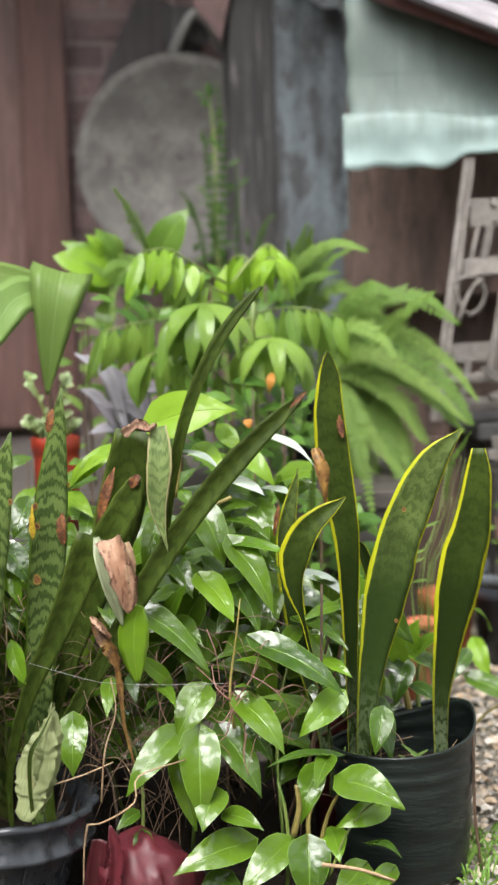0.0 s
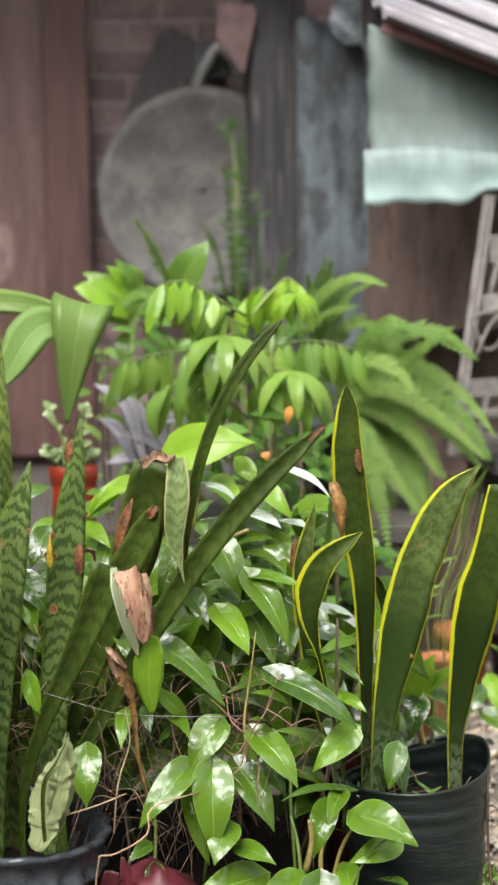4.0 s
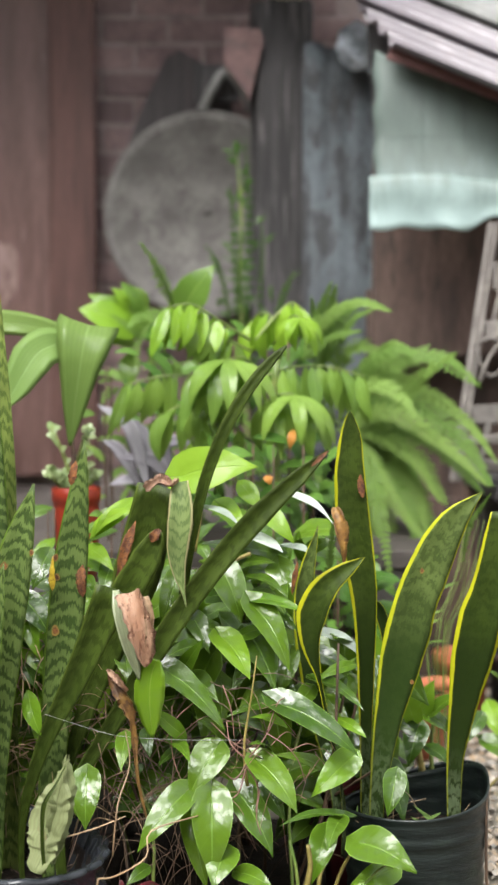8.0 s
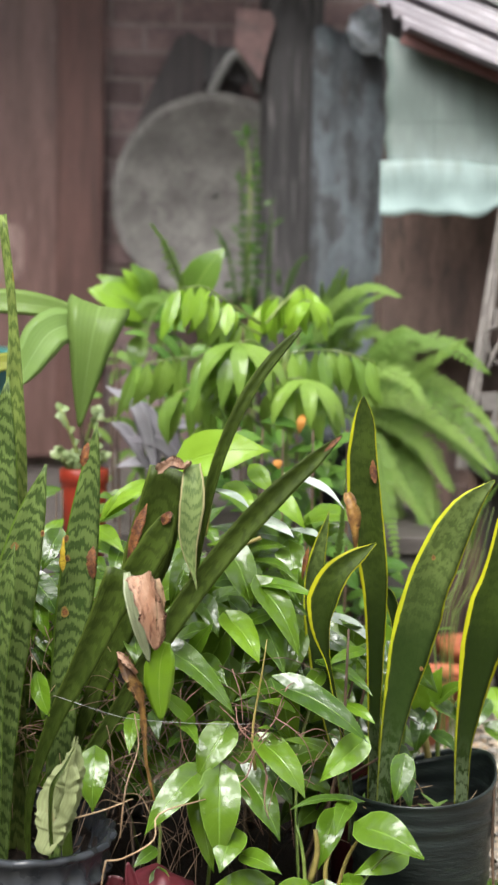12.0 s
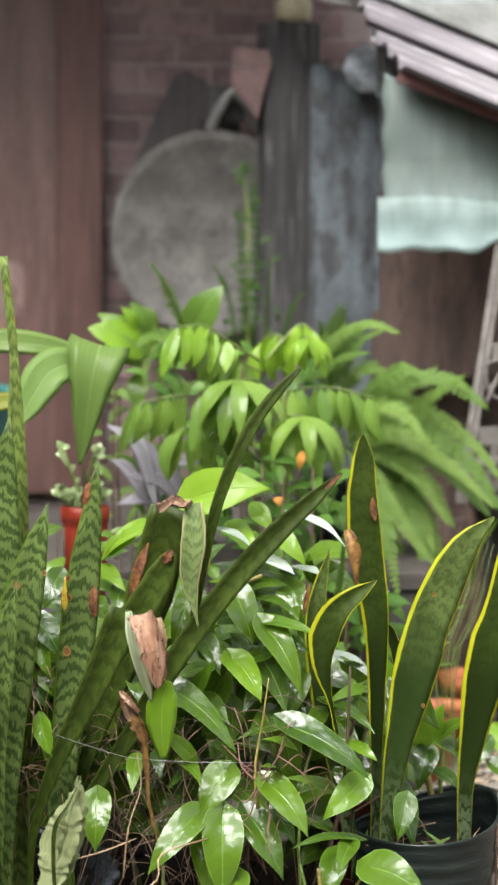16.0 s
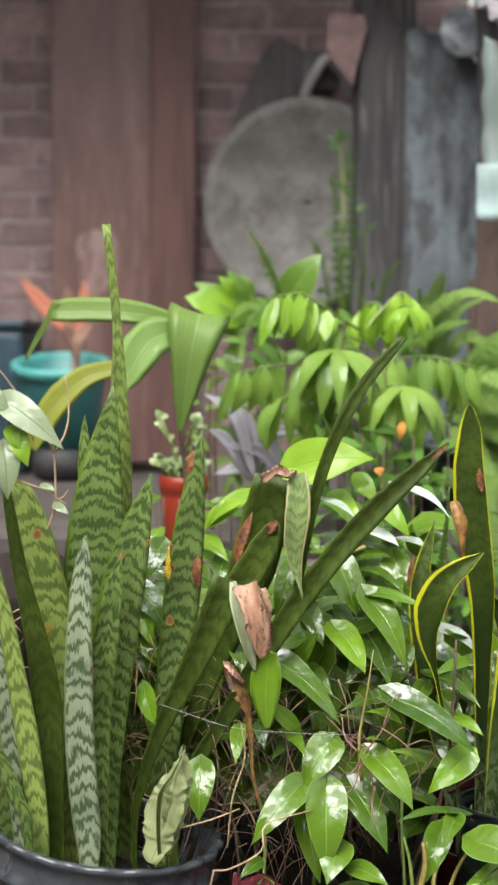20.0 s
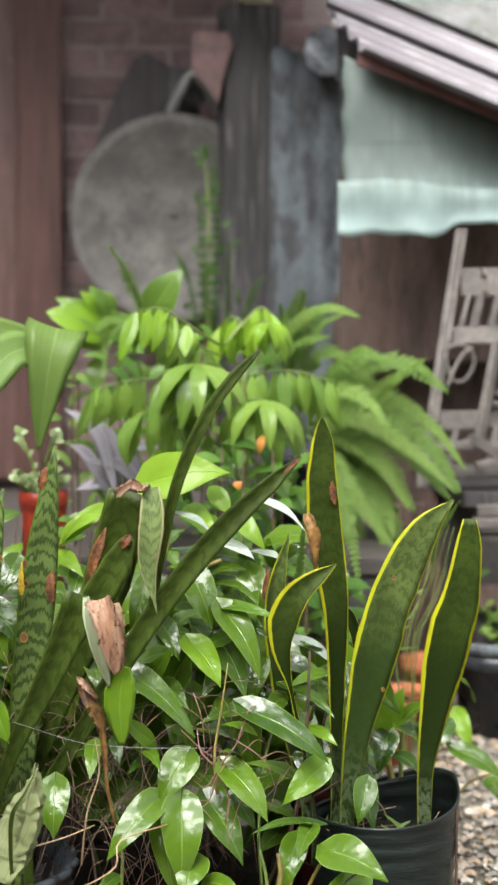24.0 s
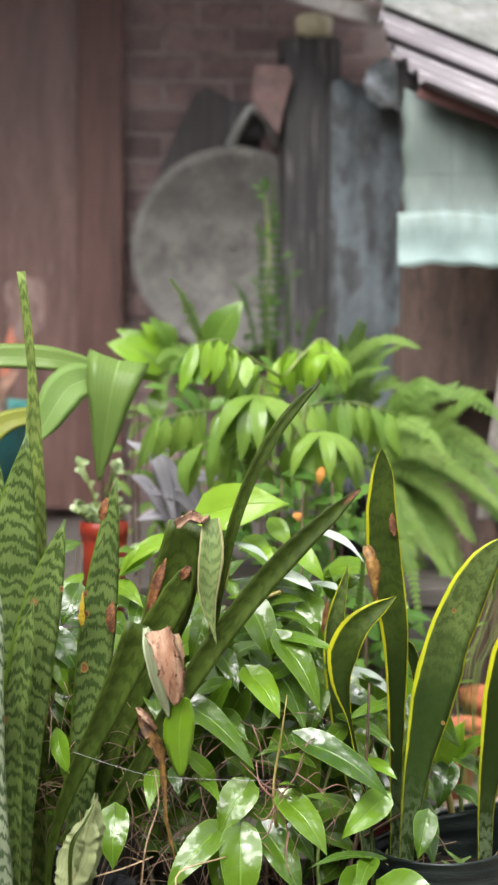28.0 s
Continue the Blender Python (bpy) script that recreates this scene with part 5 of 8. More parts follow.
def frond(points, width, seed, parent=None, material=None, gap=0.0092):
    rng = random.Random(seed)
    pts = glide(points, 40)
    bm = bmesh.new()
    tube_into(bm, points, 0.003, 0.001, 12, 4)
    uvl = bm.loops.layers.uv.verify()
    total = sum((b - a).length for a, b in zip(pts, pts[1:]))
    n = max(14, int(total / gap))
    for k in range(n):
        s = 0.10 + 0.89 * k / n
        i = min(39, int(s * 40))
        p = pts[i].lerp(pts[i + 1], s * 40 - i)
        tan = (pts[i + 1] - pts[i]).normalized()
        side = tan.cross(Vector((0.0, -0.8, 0.6))).normalized()
        nor = side.cross(tan).normalized()
        w = width / 2 * min(1.0, 0.35 + 3 * s) * max(0.06, 1 - max(0, s - 0.35) ** 1.3 * 1.55)
        for sg in (-1, 1):
            d = (side * sg + tan * 0.42 - nor * rng.uniform(-0.15, 0.5)).normalized() * w * rng.uniform(0.88, 1.05)
            h = tan * gap * (0.38 if gap < 0.012 else 0.16)
            q = [p - h, p + d * 0.55 - h * 1.0 + nor * 0.003, p + d, p + d * 0.5 + h * 1.1 + nor * 0.003, p + h]
            f = bm.faces.new([bm.verts.new(v) for v in q])
            for loop, c in zip(f.loops, ((0.6, 0.1), (0.8, 0.4), (0.9, 0.9), (0.7, 0.5), (0.6, 0.2))):
                loop[uvl].uv = c
    return under(part("frond", bm, material or M_fern, None), parent or fern)


frond([(0.198, 2.990, 0.776), (0.213, 2.950, 0.871), (0.268, 2.910, 0.928), (0.333, 2.870, 0.906)], 0.055, 0, fern)
frond([(0.198, 3.090, 0.776), (0.214, 3.050, 0.837), (0.247, 3.010, 0.863), (0.282, 2.970, 0.869)], 0.043, 1, fern)
frond([(0.245, 3.050, 0.691), (0.284, 3.010, 0.788), (0.339, 2.970, 0.843), (0.376, 2.930, 0.827)], 0.043, 2, fern)
frond([(0.248, 3.010, 0.680), (0.316, 2.970, 0.789), (0.429, 2.930, 0.819), (0.519, 2.890, 0.753)], 0.076, 3, fern)
frond([(0.256, 3.110, 0.676), (0.326, 3.070, 0.776), (0.371, 3.030, 0.746), (0.405, 2.990, 0.681)], 0.082, 4, fern)
frond([(0.253, 3.070, 0.616), (0.323, 3.030, 0.643), (0.391, 2.990, 0.657), (0.438, 2.950, 0.643)], 0.043, 5, fern)
frond([(0.244, 3.030, 0.667), (0.319, 2.990, 0.669), (0.398, 2.950, 0.600), (0.453, 2.910, 0.503)], 0.099, 6, fern)
frond([(0.241, 2.990, 0.681), (0.362, 2.950, 0.724), (0.475, 2.910, 0.649), (0.541, 2.870, 0.545)], 0.091, 7, fern)
frond([(0.255, 3.090, 0.652), (0.301, 3.050, 0.605), (0.340, 3.010, 0.487), (0.365, 2.970, 0.329)], 0.076, 8, fern)
frond([(0.251, 3.050, 0.654), (0.321, 3.010, 0.620), (0.401, 2.970, 0.527), (0.435, 2.930, 0.406)], 0.082, 9, fern)
frond([(0.199, 3.010, 0.776), (0.202, 2.970, 0.859), (0.211, 2.930, 0.917), (0.220, 2.890, 0.964)], 0.049, 10, fern)
frond([(0.250, 3.110, 0.676), (0.314, 3.070, 0.739), (0.383, 3.030, 0.734), (0.421, 2.990, 0.693)], 0.072, 11, fern)
frond([(0.253, 3.070, 0.641), (0.371, 3.030, 0.667), (0.464, 2.990, 0.609), (0.536, 2.950, 0.523)], 0.088, 12, fern)
frond([(0.244, 3.030, 0.643), (0.283, 2.990, 0.585), (0.304, 2.950, 0.493), (0.315, 2.910, 0.403)], 0.066, 13, fern)
frond([(0.247, 2.990, 0.657), (0.338, 2.950, 0.706), (0.403, 2.910, 0.778), (0.467, 2.870, 0.824)], 0.066, 14, fern)
frond([(0.242, 3.090, 0.652), (0.202, 3.050, 0.715), (0.175, 3.010, 0.740), (0.150, 2.970, 0.729)], 0.066, 15, fern)
frond([(0.233, 3.050, 0.654), (0.296, 3.010, 0.692), (0.341, 2.970, 0.658), (0.360, 2.930, 0.589)], 0.072, 16, fern)
frond([(0.223, 3.010, 0.764), (0.244, 2.970, 0.824), (0.288, 2.930, 0.836), (0.331, 2.890, 0.778)], 0.066, 17, fern)
frond([(0.256, 3.110, 0.664), (0.365, 3.070, 0.579), (0.422, 3.030, 0.448), (0.436, 2.990, 0.331)], 0.066, 18, fern)
frond([(0.240, 3.070, 0.690), (0.286, 3.030, 0.764), (0.354, 2.990, 0.777), (0.433, 2.950, 0.724)], 0.068, 19, fern)
frond([(0.238, 3.030, 0.679), (0.294, 2.990, 0.717), (0.350, 2.950, 0.647), (0.393, 2.910, 0.556)], 0.068, 20, fern)
frond([(0.247, 2.990, 0.645), (0.339, 2.950, 0.564), (0.382, 2.910, 0.473), (0.390, 2.870, 0.373)], 0.061, 21, fern)
frond([(0.229, 3.090, 0.739), (0.232, 3.050, 0.837), (0.265, 3.010, 0.896), (0.315, 2.970, 0.919)], 0.044, 22, fern)
frond([(0.202, 3.050, 0.739), (0.175, 3.010, 0.836), (0.137, 2.970, 0.883), (0.112, 2.930, 0.870)], 0.049, 23, fern)
frond([(0.248, 3.010, 0.668), (0.388, 2.970, 0.741), (0.489, 2.930, 0.684), (0.554, 2.890, 0.593)], 0.061, 24, fern)
frond([(0.218, 3.110, 0.738), (0.203, 3.070, 0.825), (0.182, 3.030, 0.897), (0.173, 2.990, 0.943)], 0.041, 25, fern)
frond([(0.253, 3.070, 0.653), (0.299, 3.030, 0.570), (0.296, 2.990, 0.452), (0.281, 2.950, 0.362)], 0.054, 26, fern)
frond([(0.154, 2.240, 0.340), (0.158, 2.200, 0.437), (0.164, 2.160, 0.522), (0.166, 2.120, 0.604)], 0.022, 0, fern)
frond([(-0.019, 2.340, 0.584), (-0.014, 2.300, 0.634), (-0.018, 2.260, 0.682), (-0.029, 2.220, 0.710)], 0.024, 1, fern)

frond([(0.274, 2.720, 0.620), (0.279, 2.680, 0.569), (0.291, 2.640, 0.488), (0.308, 2.600, 0.372)], 0.052, 31, fern)
frond([(0.326, 3.000, 0.659), (0.365, 2.970, 0.589), (0.394, 2.940, 0.520), (0.409, 2.900, 0.448)], 0.070, 32, fern)

fernpot = thing("plant_pot", (0.24, 3.08, 0.44), "black pot hidden under the fern", "plant pot")
lathe("body", [(0.07, 0.0), (0.09, 0.15), (0.097, 0.15), (0.097, 0.17), (0.088, 0.17), (0.082, 0.12)], M_blackpot, fernpot)
soil_disc("soil", 0.084, 0.14, fernpot)

# feathery column by the dish
feather = thing("feathery_shrub", (0.06, 3.9, 0.44), "thin feathery green shrub before the dish", "shrub")


def make_feather():
    rng = random.Random(12)
    base = Vector((0.05, 3.9, 0.44))
    tube("stem", [base, (0.023, 3.900, 0.970), (0.026, 3.900, 1.217), (0.013, 3.900, 1.386)], 0.006, 0.002, M_stem, feather)
    bm = bmesh.new()
    uvl = bm.loops.layers.uv.verify()
    for k in range(75):
        s = rng.random() ** 1.2
        p = base.lerp(Vector((0.019, 3.900, 1.394)), 0.35 + 0.65 * s) + Vector((rng.gauss(0, 0.040 * (1.25 - s)), rng.gauss(0, 0.02), 0))
        d = Vector((rng.uniform(-1, 1), rng.uniform(-0.6, 0.3), rng.uniform(-0.3, 1.0))).normalized() * rng.uniform(0.022, 0.045)
        leaf_into(bm, p, p + d, 0.012, shape=lance_shape, lobe=0, n=3, seed=k)
    under(part("foliage", bm, M_shade, None), feather)


make_feather()
frond([(0.040, 3.790, 0.895), (0.043, 3.750, 1.072), (0.045, 3.710, 1.231), (0.035, 3.670, 1.378)], 0.041, 0, feather, M_shade, 0.026)
frond([(0.014, 3.890, 0.897), (0.007, 3.850, 1.049), (0.004, 3.810, 1.182), (-0.006, 3.770, 1.275)], 0.037, 1, feather, M_shade, 0.026)
frond([(0.073, 3.850, 0.896), (0.077, 3.810, 1.016), (0.082, 3.770, 1.104), (0.078, 3.730, 1.189)], 0.031, 2, feather, M_shade, 0.026)
frond([(-0.006, 3.810, 0.895), (-0.016, 3.770, 0.984), (-0.040, 3.730, 1.070), (-0.072, 3.690, 1.111)], 0.031, 3, feather, M_shade, 0.026)
frond([(0.111, 3.910, 0.898), (0.140, 3.870, 0.990), (0.161, 3.830, 1.033), (0.182, 3.790, 1.046)], 0.033, 4, feather, M_shade, 0.026)
frond([(0.048, 3.870, 0.897), (0.024, 3.830, 0.987), (0.019, 3.790, 1.075), (0.028, 3.750, 1.146)], 0.037, 5, feather, M_shade, 0.026)
frond([(-0.112, 2.890, 0.918), (-0.131, 2.850, 0.967), (-0.152, 2.810, 1.009), (-0.174, 2.770, 1.039)], 0.047, 0, fern)
frond([(0.146, 2.990, 0.804), (0.167, 2.950, 0.863), (0.190, 2.910, 0.914), (0.210, 2.870, 0.969)], 0.050, 1, fern)
frond([(0.150, 2.950, 0.804), (0.188, 2.910, 0.885), (0.254, 2.870, 0.925), (0.324, 2.830, 0.904)], 0.052, 2, fern)
frond([(0.142, 2.910, 0.793), (0.175, 2.870, 0.833), (0.217, 2.830, 0.859), (0.259, 2.790, 0.863)], 0.040, 3, fern)
frond([(-0.117, 3.010, 0.898), (-0.163, 2.970, 0.897), (-0.189, 2.930, 0.849), (-0.190, 2.890, 0.774)], 0.040, 4, fern)
frond([(-0.116, 2.970, 0.909), (-0.155, 2.930, 0.907), (-0.187, 2.890, 0.894), (-0.207, 2.850, 0.870)], 0.047, 5, fern)
frond([(0.238, 2.930, 0.711), (0.280, 2.890, 0.793), (0.356, 2.850, 0.828), (0.503, 2.810, 0.752)], 0.052, 6, fern)
frond([(0.223, 2.890, 0.712), (0.288, 2.850, 0.759), (0.340, 2.810, 0.738), (0.375, 2.770, 0.689)], 0.059, 7, fern)
frond([(0.231, 2.990, 0.673), (0.299, 2.950, 0.664), (0.377, 2.910, 0.608), (0.436, 2.870, 0.512)], 0.073, 8, fern)
frond([(0.240, 2.950, 0.675), (0.329, 2.910, 0.701), (0.441, 2.870, 0.634), (0.524, 2.830, 0.551)], 0.066, 9, fern)
frond([(0.225, 2.910, 0.665), (0.280, 2.870, 0.610), (0.333, 2.830, 0.522), (0.403, 2.790, 0.436)], 0.064, 10, fern)

# ---------------------------------------------------------------- beyond the shed
far = thing("house", (1.6, 9.0, 0), "distant house with a pink-red wall behind the shed", "house")
block("wall", (2.2, 0.3, 4.2), (0.9, 0, 2.1), M_pink, far, 0)
block("window", (0.5, 0.06, 0.7), (0.45, -0.17, 3.0), M_darkwood, far, 0.01)


def make_far_tree(x, y, h, seed):
    rng = random.Random(seed)
    tr = thing("tree", (x, y, 0), "pale misty tree behind the roofs", "tree")
    bm = bmesh.new()
    tube_into(bm, [(0, 0, 0), (0.1, 0, h * 0.5), (0.0, 0, h * 0.8)], 0.12, 0.04, 8, 7)
    part("trunk", bm, M_darkwood, tr)
    for k in range(6):
        a = k * 1.05
        bm = bmesh.new()
        tube_into(bm, [(0.05, 0, h * 0.5), (0.5 * math.cos(a), 0.5 * math.sin(a), h * 0.7), (1.0 * math.cos(a), 1.0 * math.sin(a), h * 0.85)], 0.05, 0.015, 6, 5)
        part("branch", bm, M_darkwood, tr)
    bm = bmesh.new()
    bm.loops.layers.uv.verify()
    for k in range(900):
        p = Vector((rng.gauss(0, 0.65), rng.gauss(0, 0.65), h * 0.78 + rng.gauss(0, h * 0.14)))
        d = Vector((rng.uniform(-1, 1), rng.uniform(-1, 1), rng.uniform(-1, 0.4))).normalized() * 0.16
        leaf_into(bm, p, p + d, 0.08, shape=lance_shape, lobe=0, n=2, seed=k)
    part("crown", bm, M_fern, tr)


make_far_tree(0.6, 8.0, 3.4, 3)
make_far_tree(3.2, 8.5, 3.8, 5)


# ---------------------------------------------------------------- banded sword plant in the big black pot
bigpot = thing("plant_pot", (-0.302, 1.83, 0.0), "large black plastic pot with a wavy rim", "plant pot")
lathe("body", [(0.108, 0.0), (0.118, 0.008), (0.140, 0.125), (0.141, 0.132), (0.134, 0.132), (0.120, 0.03)], M_blackpot, bigpot, 72, 0.0015, 24)
lathe("rim", [(0.139, 0.116), (0.150, 0.117), (0.1565, 0.121), (0.1565, 0.127), (0.149, 0.132), (0.149, 0.157), (0.156, 0.163), (0.158, 0.168), (0.155, 0.172), (0.149, 0.172), (0.144, 0.168), (0.138, 0.150), (0.128, 0.05)], M_blackpot, bigpot, 120, 0.0028, 22, "scalloped rolled rim", caps=False)
for k in range(12):
    a = 2 * math.pi * k / 12 + 0.1
    bm = bmesh.new()
    tube_into(bm, [(0.119 * math.cos(a), 0.119 * math.sin(a), 0.012), (0.141 * math.cos(a), 0.141 * math.sin(a), 0.126)], 0.0022, 0.0022, 3, 5)
    part("rib", bm, M_blackpot, bigpot)
soil_disc("soil", 0.132, 0.095, bigpot)
# soil-coloured ring added to darken the inner wall as shade would
lathe("soil_crust", [(0.1345, 0.10), (0.1362, 0.13), (0.1375, 0.146), (0.1355, 0.146), (0.130, 0.10)], M_soil, bigpot, 60, 0.0012, 17, "dark lining that stands in for shade inside the pot", caps=False)
# squeezed and tipped a little
bigpot.scale = (0.985, 0.985, 1.0)
bigpot.rotation_euler = (0, math.radians(7.0), 0)
bigpot.location = (-0.326, 1.83, 0.006)

twigs("dry_litter", 50, ((-0.40, -0.20), (1.74, 1.92), (0.10, 0.115)), 0.045, 0.0011, M_twig, "brown leaf litter on the big pot's soil", 18, droop=0.0)
snake = thing("sword_leaf_plant", (-0.30, 1.83, 0.095), "sword-leaved plant with grey-green cross bands, some leaves broken", "plant")


def blade(points, width, material, seed, label="", plant=None, root=0.0, **how):
    if root:
        points = [(points[0][0], points[0][1], root), *points]
    return strap("leaf", points, width, material, plant or snake, label, n=28, seed=seed, ripple=0.03, **how)


light_leaf = blade([(-0.356, 1.860, 0.151), (-0.360, 1.860, 0.267), (-0.375, 1.865, 0.381), (-0.388, 1.870, 0.457), (-0.406, 1.875, 0.532), (-0.429, 1.880, 0.608), (-0.442, 1.880, 0.630)], 0.060, M_lightband, 1, "light green blotched leaf", shape=along(0, 0.35, 0.3, 0.5, 0.45, 0.72, 0.6, 1.0, 0.75, 0.98, 0.9, 0.55, 1, 0.06), root=0.088)
blade([(-0.369, 1.800, 0.164), (-0.373, 1.800, 0.277), (-0.377, 1.800, 0.366), (-0.392, 1.795, 0.448), (-0.409, 1.790, 0.522), (-0.423, 1.790, 0.602), (-0.435, 1.790, 0.675)], 0.041, M_deep, 2, "dark folded leaf", curl=0.35, shape=along(0, 0.5, 0.2, 0.8, 0.38, 1.0, 0.52, 0.8, 0.7, 0.5, 0.9, 0.3, 1, 0.1), root=0.088)
blade([(-0.381, 1.770, 0.171), (-0.388, 1.770, 0.241), (-0.399, 1.770, 0.322), (-0.412, 1.770, 0.394), (-0.426, 1.770, 0.474), (-0.443, 1.770, 0.561)], 0.030, M_lightband, 3, shape=along(0, 0.6, 0.3, 0.95, 0.5, 1.0, 0.8, 0.7, 1, 0.06), root=0.088)
blade([(-0.413, 1.790, 0.174), (-0.419, 1.790, 0.249), (-0.423, 1.790, 0.316), (-0.434, 1.790, 0.397), (-0.454, 1.790, 0.485)], 0.028, M_silver, 27, "grey banded leaf", root=0.088)
blade([(-0.393, 1.750, 0.196), (-0.408, 1.750, 0.239), (-0.426, 1.750, 0.283), (-0.444, 1.750, 0.319)], 0.022, M_banded, 28, "short banded leaf", root=0.088)
blade([(-0.425, 1.800, 0.155), (-0.436, 1.800, 0.305), (-0.453, 1.810, 0.452), (-0.473, 1.820, 0.598)], 0.050, M_banded, 4, root=0.088)
blade([(-0.325, 1.880, 0.125), (-0.332, 1.890, 0.283), (-0.330, 1.900, 0.452), (-0.328, 1.920, 0.605), (-0.311, 1.930, 0.756)], 0.088, M_banded, 5, root=0.088)
blade([(-0.299, 1.930, 0.192), (-0.308, 1.950, 0.427), (-0.306, 1.970, 0.608), (-0.309, 1.980, 0.750), (-0.315, 1.990, 0.853), (-0.331, 2.000, 0.982)], 0.037, M_lightband, 6, "narrow rolled tall leaf", shape=lambda s: 1.0 if s < 0.5 else max(0.34, 1 - 2.2 * (s - 0.5)), curl=0.5, root=0.088)
blade([(-0.316, 1.760, 0.174), (-0.323, 1.760, 0.245), (-0.327, 1.755, 0.320), (-0.328, 1.755, 0.392), (-0.328, 1.760, 0.463), (-0.325, 1.765, 0.527), (-0.323, 1.770, 0.570)], 0.0385, M_silver, 7, "silvery banded leaf", shape=along(0, 0.32, 0.08, 0.62, 0.2, 0.95, 0.4, 1.0, 0.6, 0.93, 0.78, 0.76, 0.9, 0.5, 1, 0.06), root=0.088)
third = blade([(-0.303, 1.800, 0.151), (-0.303, 1.810, 0.283), (-0.292, 1.820, 0.430), (-0.271, 1.830, 0.548), (-0.247, 1.840, 0.645)], 0.061, M_banded, 8, root=0.088)
rolled = blade([(-0.303, 1.780, 0.210), (-0.305, 1.785, 0.349), (-0.293, 1.790, 0.473), (-0.281, 1.800, 0.545)], 0.033, M_banded, 9, "narrow rolled leaf", curl=0.4, root=0.088)
spotted = blade([(-0.237, 1.870, 0.182), (-0.228, 1.880, 0.303), (-0.214, 1.890, 0.448), (-0.201, 1.900, 0.578), (-0.187, 1.910, 0.698)], 0.050, M_banded, 10, root=0.088)
blade([(-0.356, 1.960, 0.521), (-0.357, 1.970, 0.615), (-0.359, 1.980, 0.714)], 0.020, M_banded, 11)
def rust_spot(on, x, z, r, seed, plant=None):
    """A dark dot with a yellow-orange halo, lying on a sword leaf."""
    shift = on.location + (plant or snake).location
    tree = BVHTree.FromPolygons([v.co + shift for v in on.data.vertices], [p.vertices[:] for p in on.data.polygons])
    at, nor = tree.ray_cast(Vector((x, 1.0, z)), Vector((0, 1, 0)))[:2]
    if at is None:
        return
    side = Vector((0, 0, 1)).cross(nor).normalized()
    up = nor.cross(side)
    nor = nor if nor.y < 0 else -nor
    for size, lift, mat, name in ((1.0, 0.0005, M_halo, "halo"), (0.60, 0.0009, M_scar, "spot")):
        bm = bmesh.new()
        ring = []
        for k in range(14):
            a = 2 * math.pi * k / 14
            q = r * size * (1 + 0.4 * noise.noise(Vector((math.cos(a), math.sin(a), seed + lift * 900))))
            ring.append(bm.verts.new(at + side * q * math.cos(a) + up * 1.15 * q * math.sin(a) + nor * lift))
        bm.faces.new(ring)
        under(part(name, bm, mat, None, "rust-coloured leaf spot"), on)


rust_spot(light_leaf, -0.405, 0.557, 0.0068, 0)
rust_spot(rolled, -0.316, 0.395, 0.0058, 1)
rust_spot(third, -0.285, 0.538, 0.0048, 2)
rust_spot(spotted, -0.227, 0.540, 0.0046, 3)
rust_spot(spotted, -0.226, 0.513, 0.0048, 4)
rust_spot(spotted, -0.227, 0.441, 0.0060, 5)
rust_spot(third, -0.249, 0.556, 0.0036, 6)
rust_spot(third, -0.306, 0.393, 0.0030, 7)
# leaning and broken leaves
blade([(-0.267, 1.840, 0.191), (-0.238, 1.830, 0.294), (-0.189, 1.820, 0.395), (-0.138, 1.810, 0.509)], 0.051, M_deep, 12, "dark leaning leaf, broken off", shape=lambda s: 0.12 + 0.88 * s ** 1.7, curl=0.3, root=0.088)
torn = blade([(-0.240, 1.900, 0.172), (-0.184, 1.900, 0.338), (-0.122, 1.890, 0.496), (-0.086, 1.880, 0.638)], 0.066, M_deep, 13, "dark leaf with a torn top", shape=lambda s: 0.10 + 0.90 * (s / 0.8) ** 2.3 if s < 0.8 else 1 - 0.9 * (s - 0.8), curl=0.2, root=0.088)
blade([(-0.056, 1.865, 0.645), (-0.055, 1.850, 0.601), (-0.059, 1.845, 0.542), (-0.048, 1.845, 0.480)], 0.036, M_paleband, 14, "pale folded-over leaf end", shape=along(0, 0.6, 0.2, 0.85, 0.4, 0.95, 0.6, 0.75, 0.78, 0.42, 0.9, 0.13, 1, 0.04), curl=0.3)
blade([(-0.216, 1.860, 0.201), (-0.149, 1.860, 0.318), (-0.060, 1.860, 0.464), (0.036, 1.860, 0.586), (0.141, 1.860, 0.687)], 0.033, M_deep, 15, "long dark leaning leaf", shape=along(0, 0.4, 0.3, 0.55, 0.6, 0.92, 0.82, 0.95, 0.93, 0.65, 0.98, 0.3, 1, 0.12), curl=0.3, root=0.088)
blade([(-0.061, 1.920, 0.445), (-0.043, 1.910, 0.556), (-0.017, 1.900, 0.656), (0.027, 1.900, 0.748), (0.086, 1.900, 0.826)], 0.020, M_deep, 16, "narrow twisted leaf", curl=0.5, twist=(0, 35), shape=along(0, 0.5, 0.4, 0.8, 0.7, 1.0, 0.88, 0.85, 0.96, 0.5, 1, 0.1))
blade([(-0.136, 1.800, 0.510), (-0.129, 1.785, 0.473), (-0.118, 1.785, 0.430), (-0.107, 1.790, 0.396)], 0.017, M_paleedge, 17, "bent pale leaf edge", shape=along(0, 0.5, 0.2, 0.9, 0.6, 1.0, 0.85, 0.7, 1, 0.1), curl=0.45, twist=(-15, 40))
blade([(-0.091, 1.800, 0.318), (-0.094, 1.795, 0.364), (-0.092, 1.795, 0.397), (-0.085, 1.800, 0.420)], 0.040, M_mid, 18, "plain green young leaf", shape=along(0, 0.12, 0.15, 0.6, 0.35, 0.95, 0.55, 1.0, 0.8, 0.8, 1, 0.25))


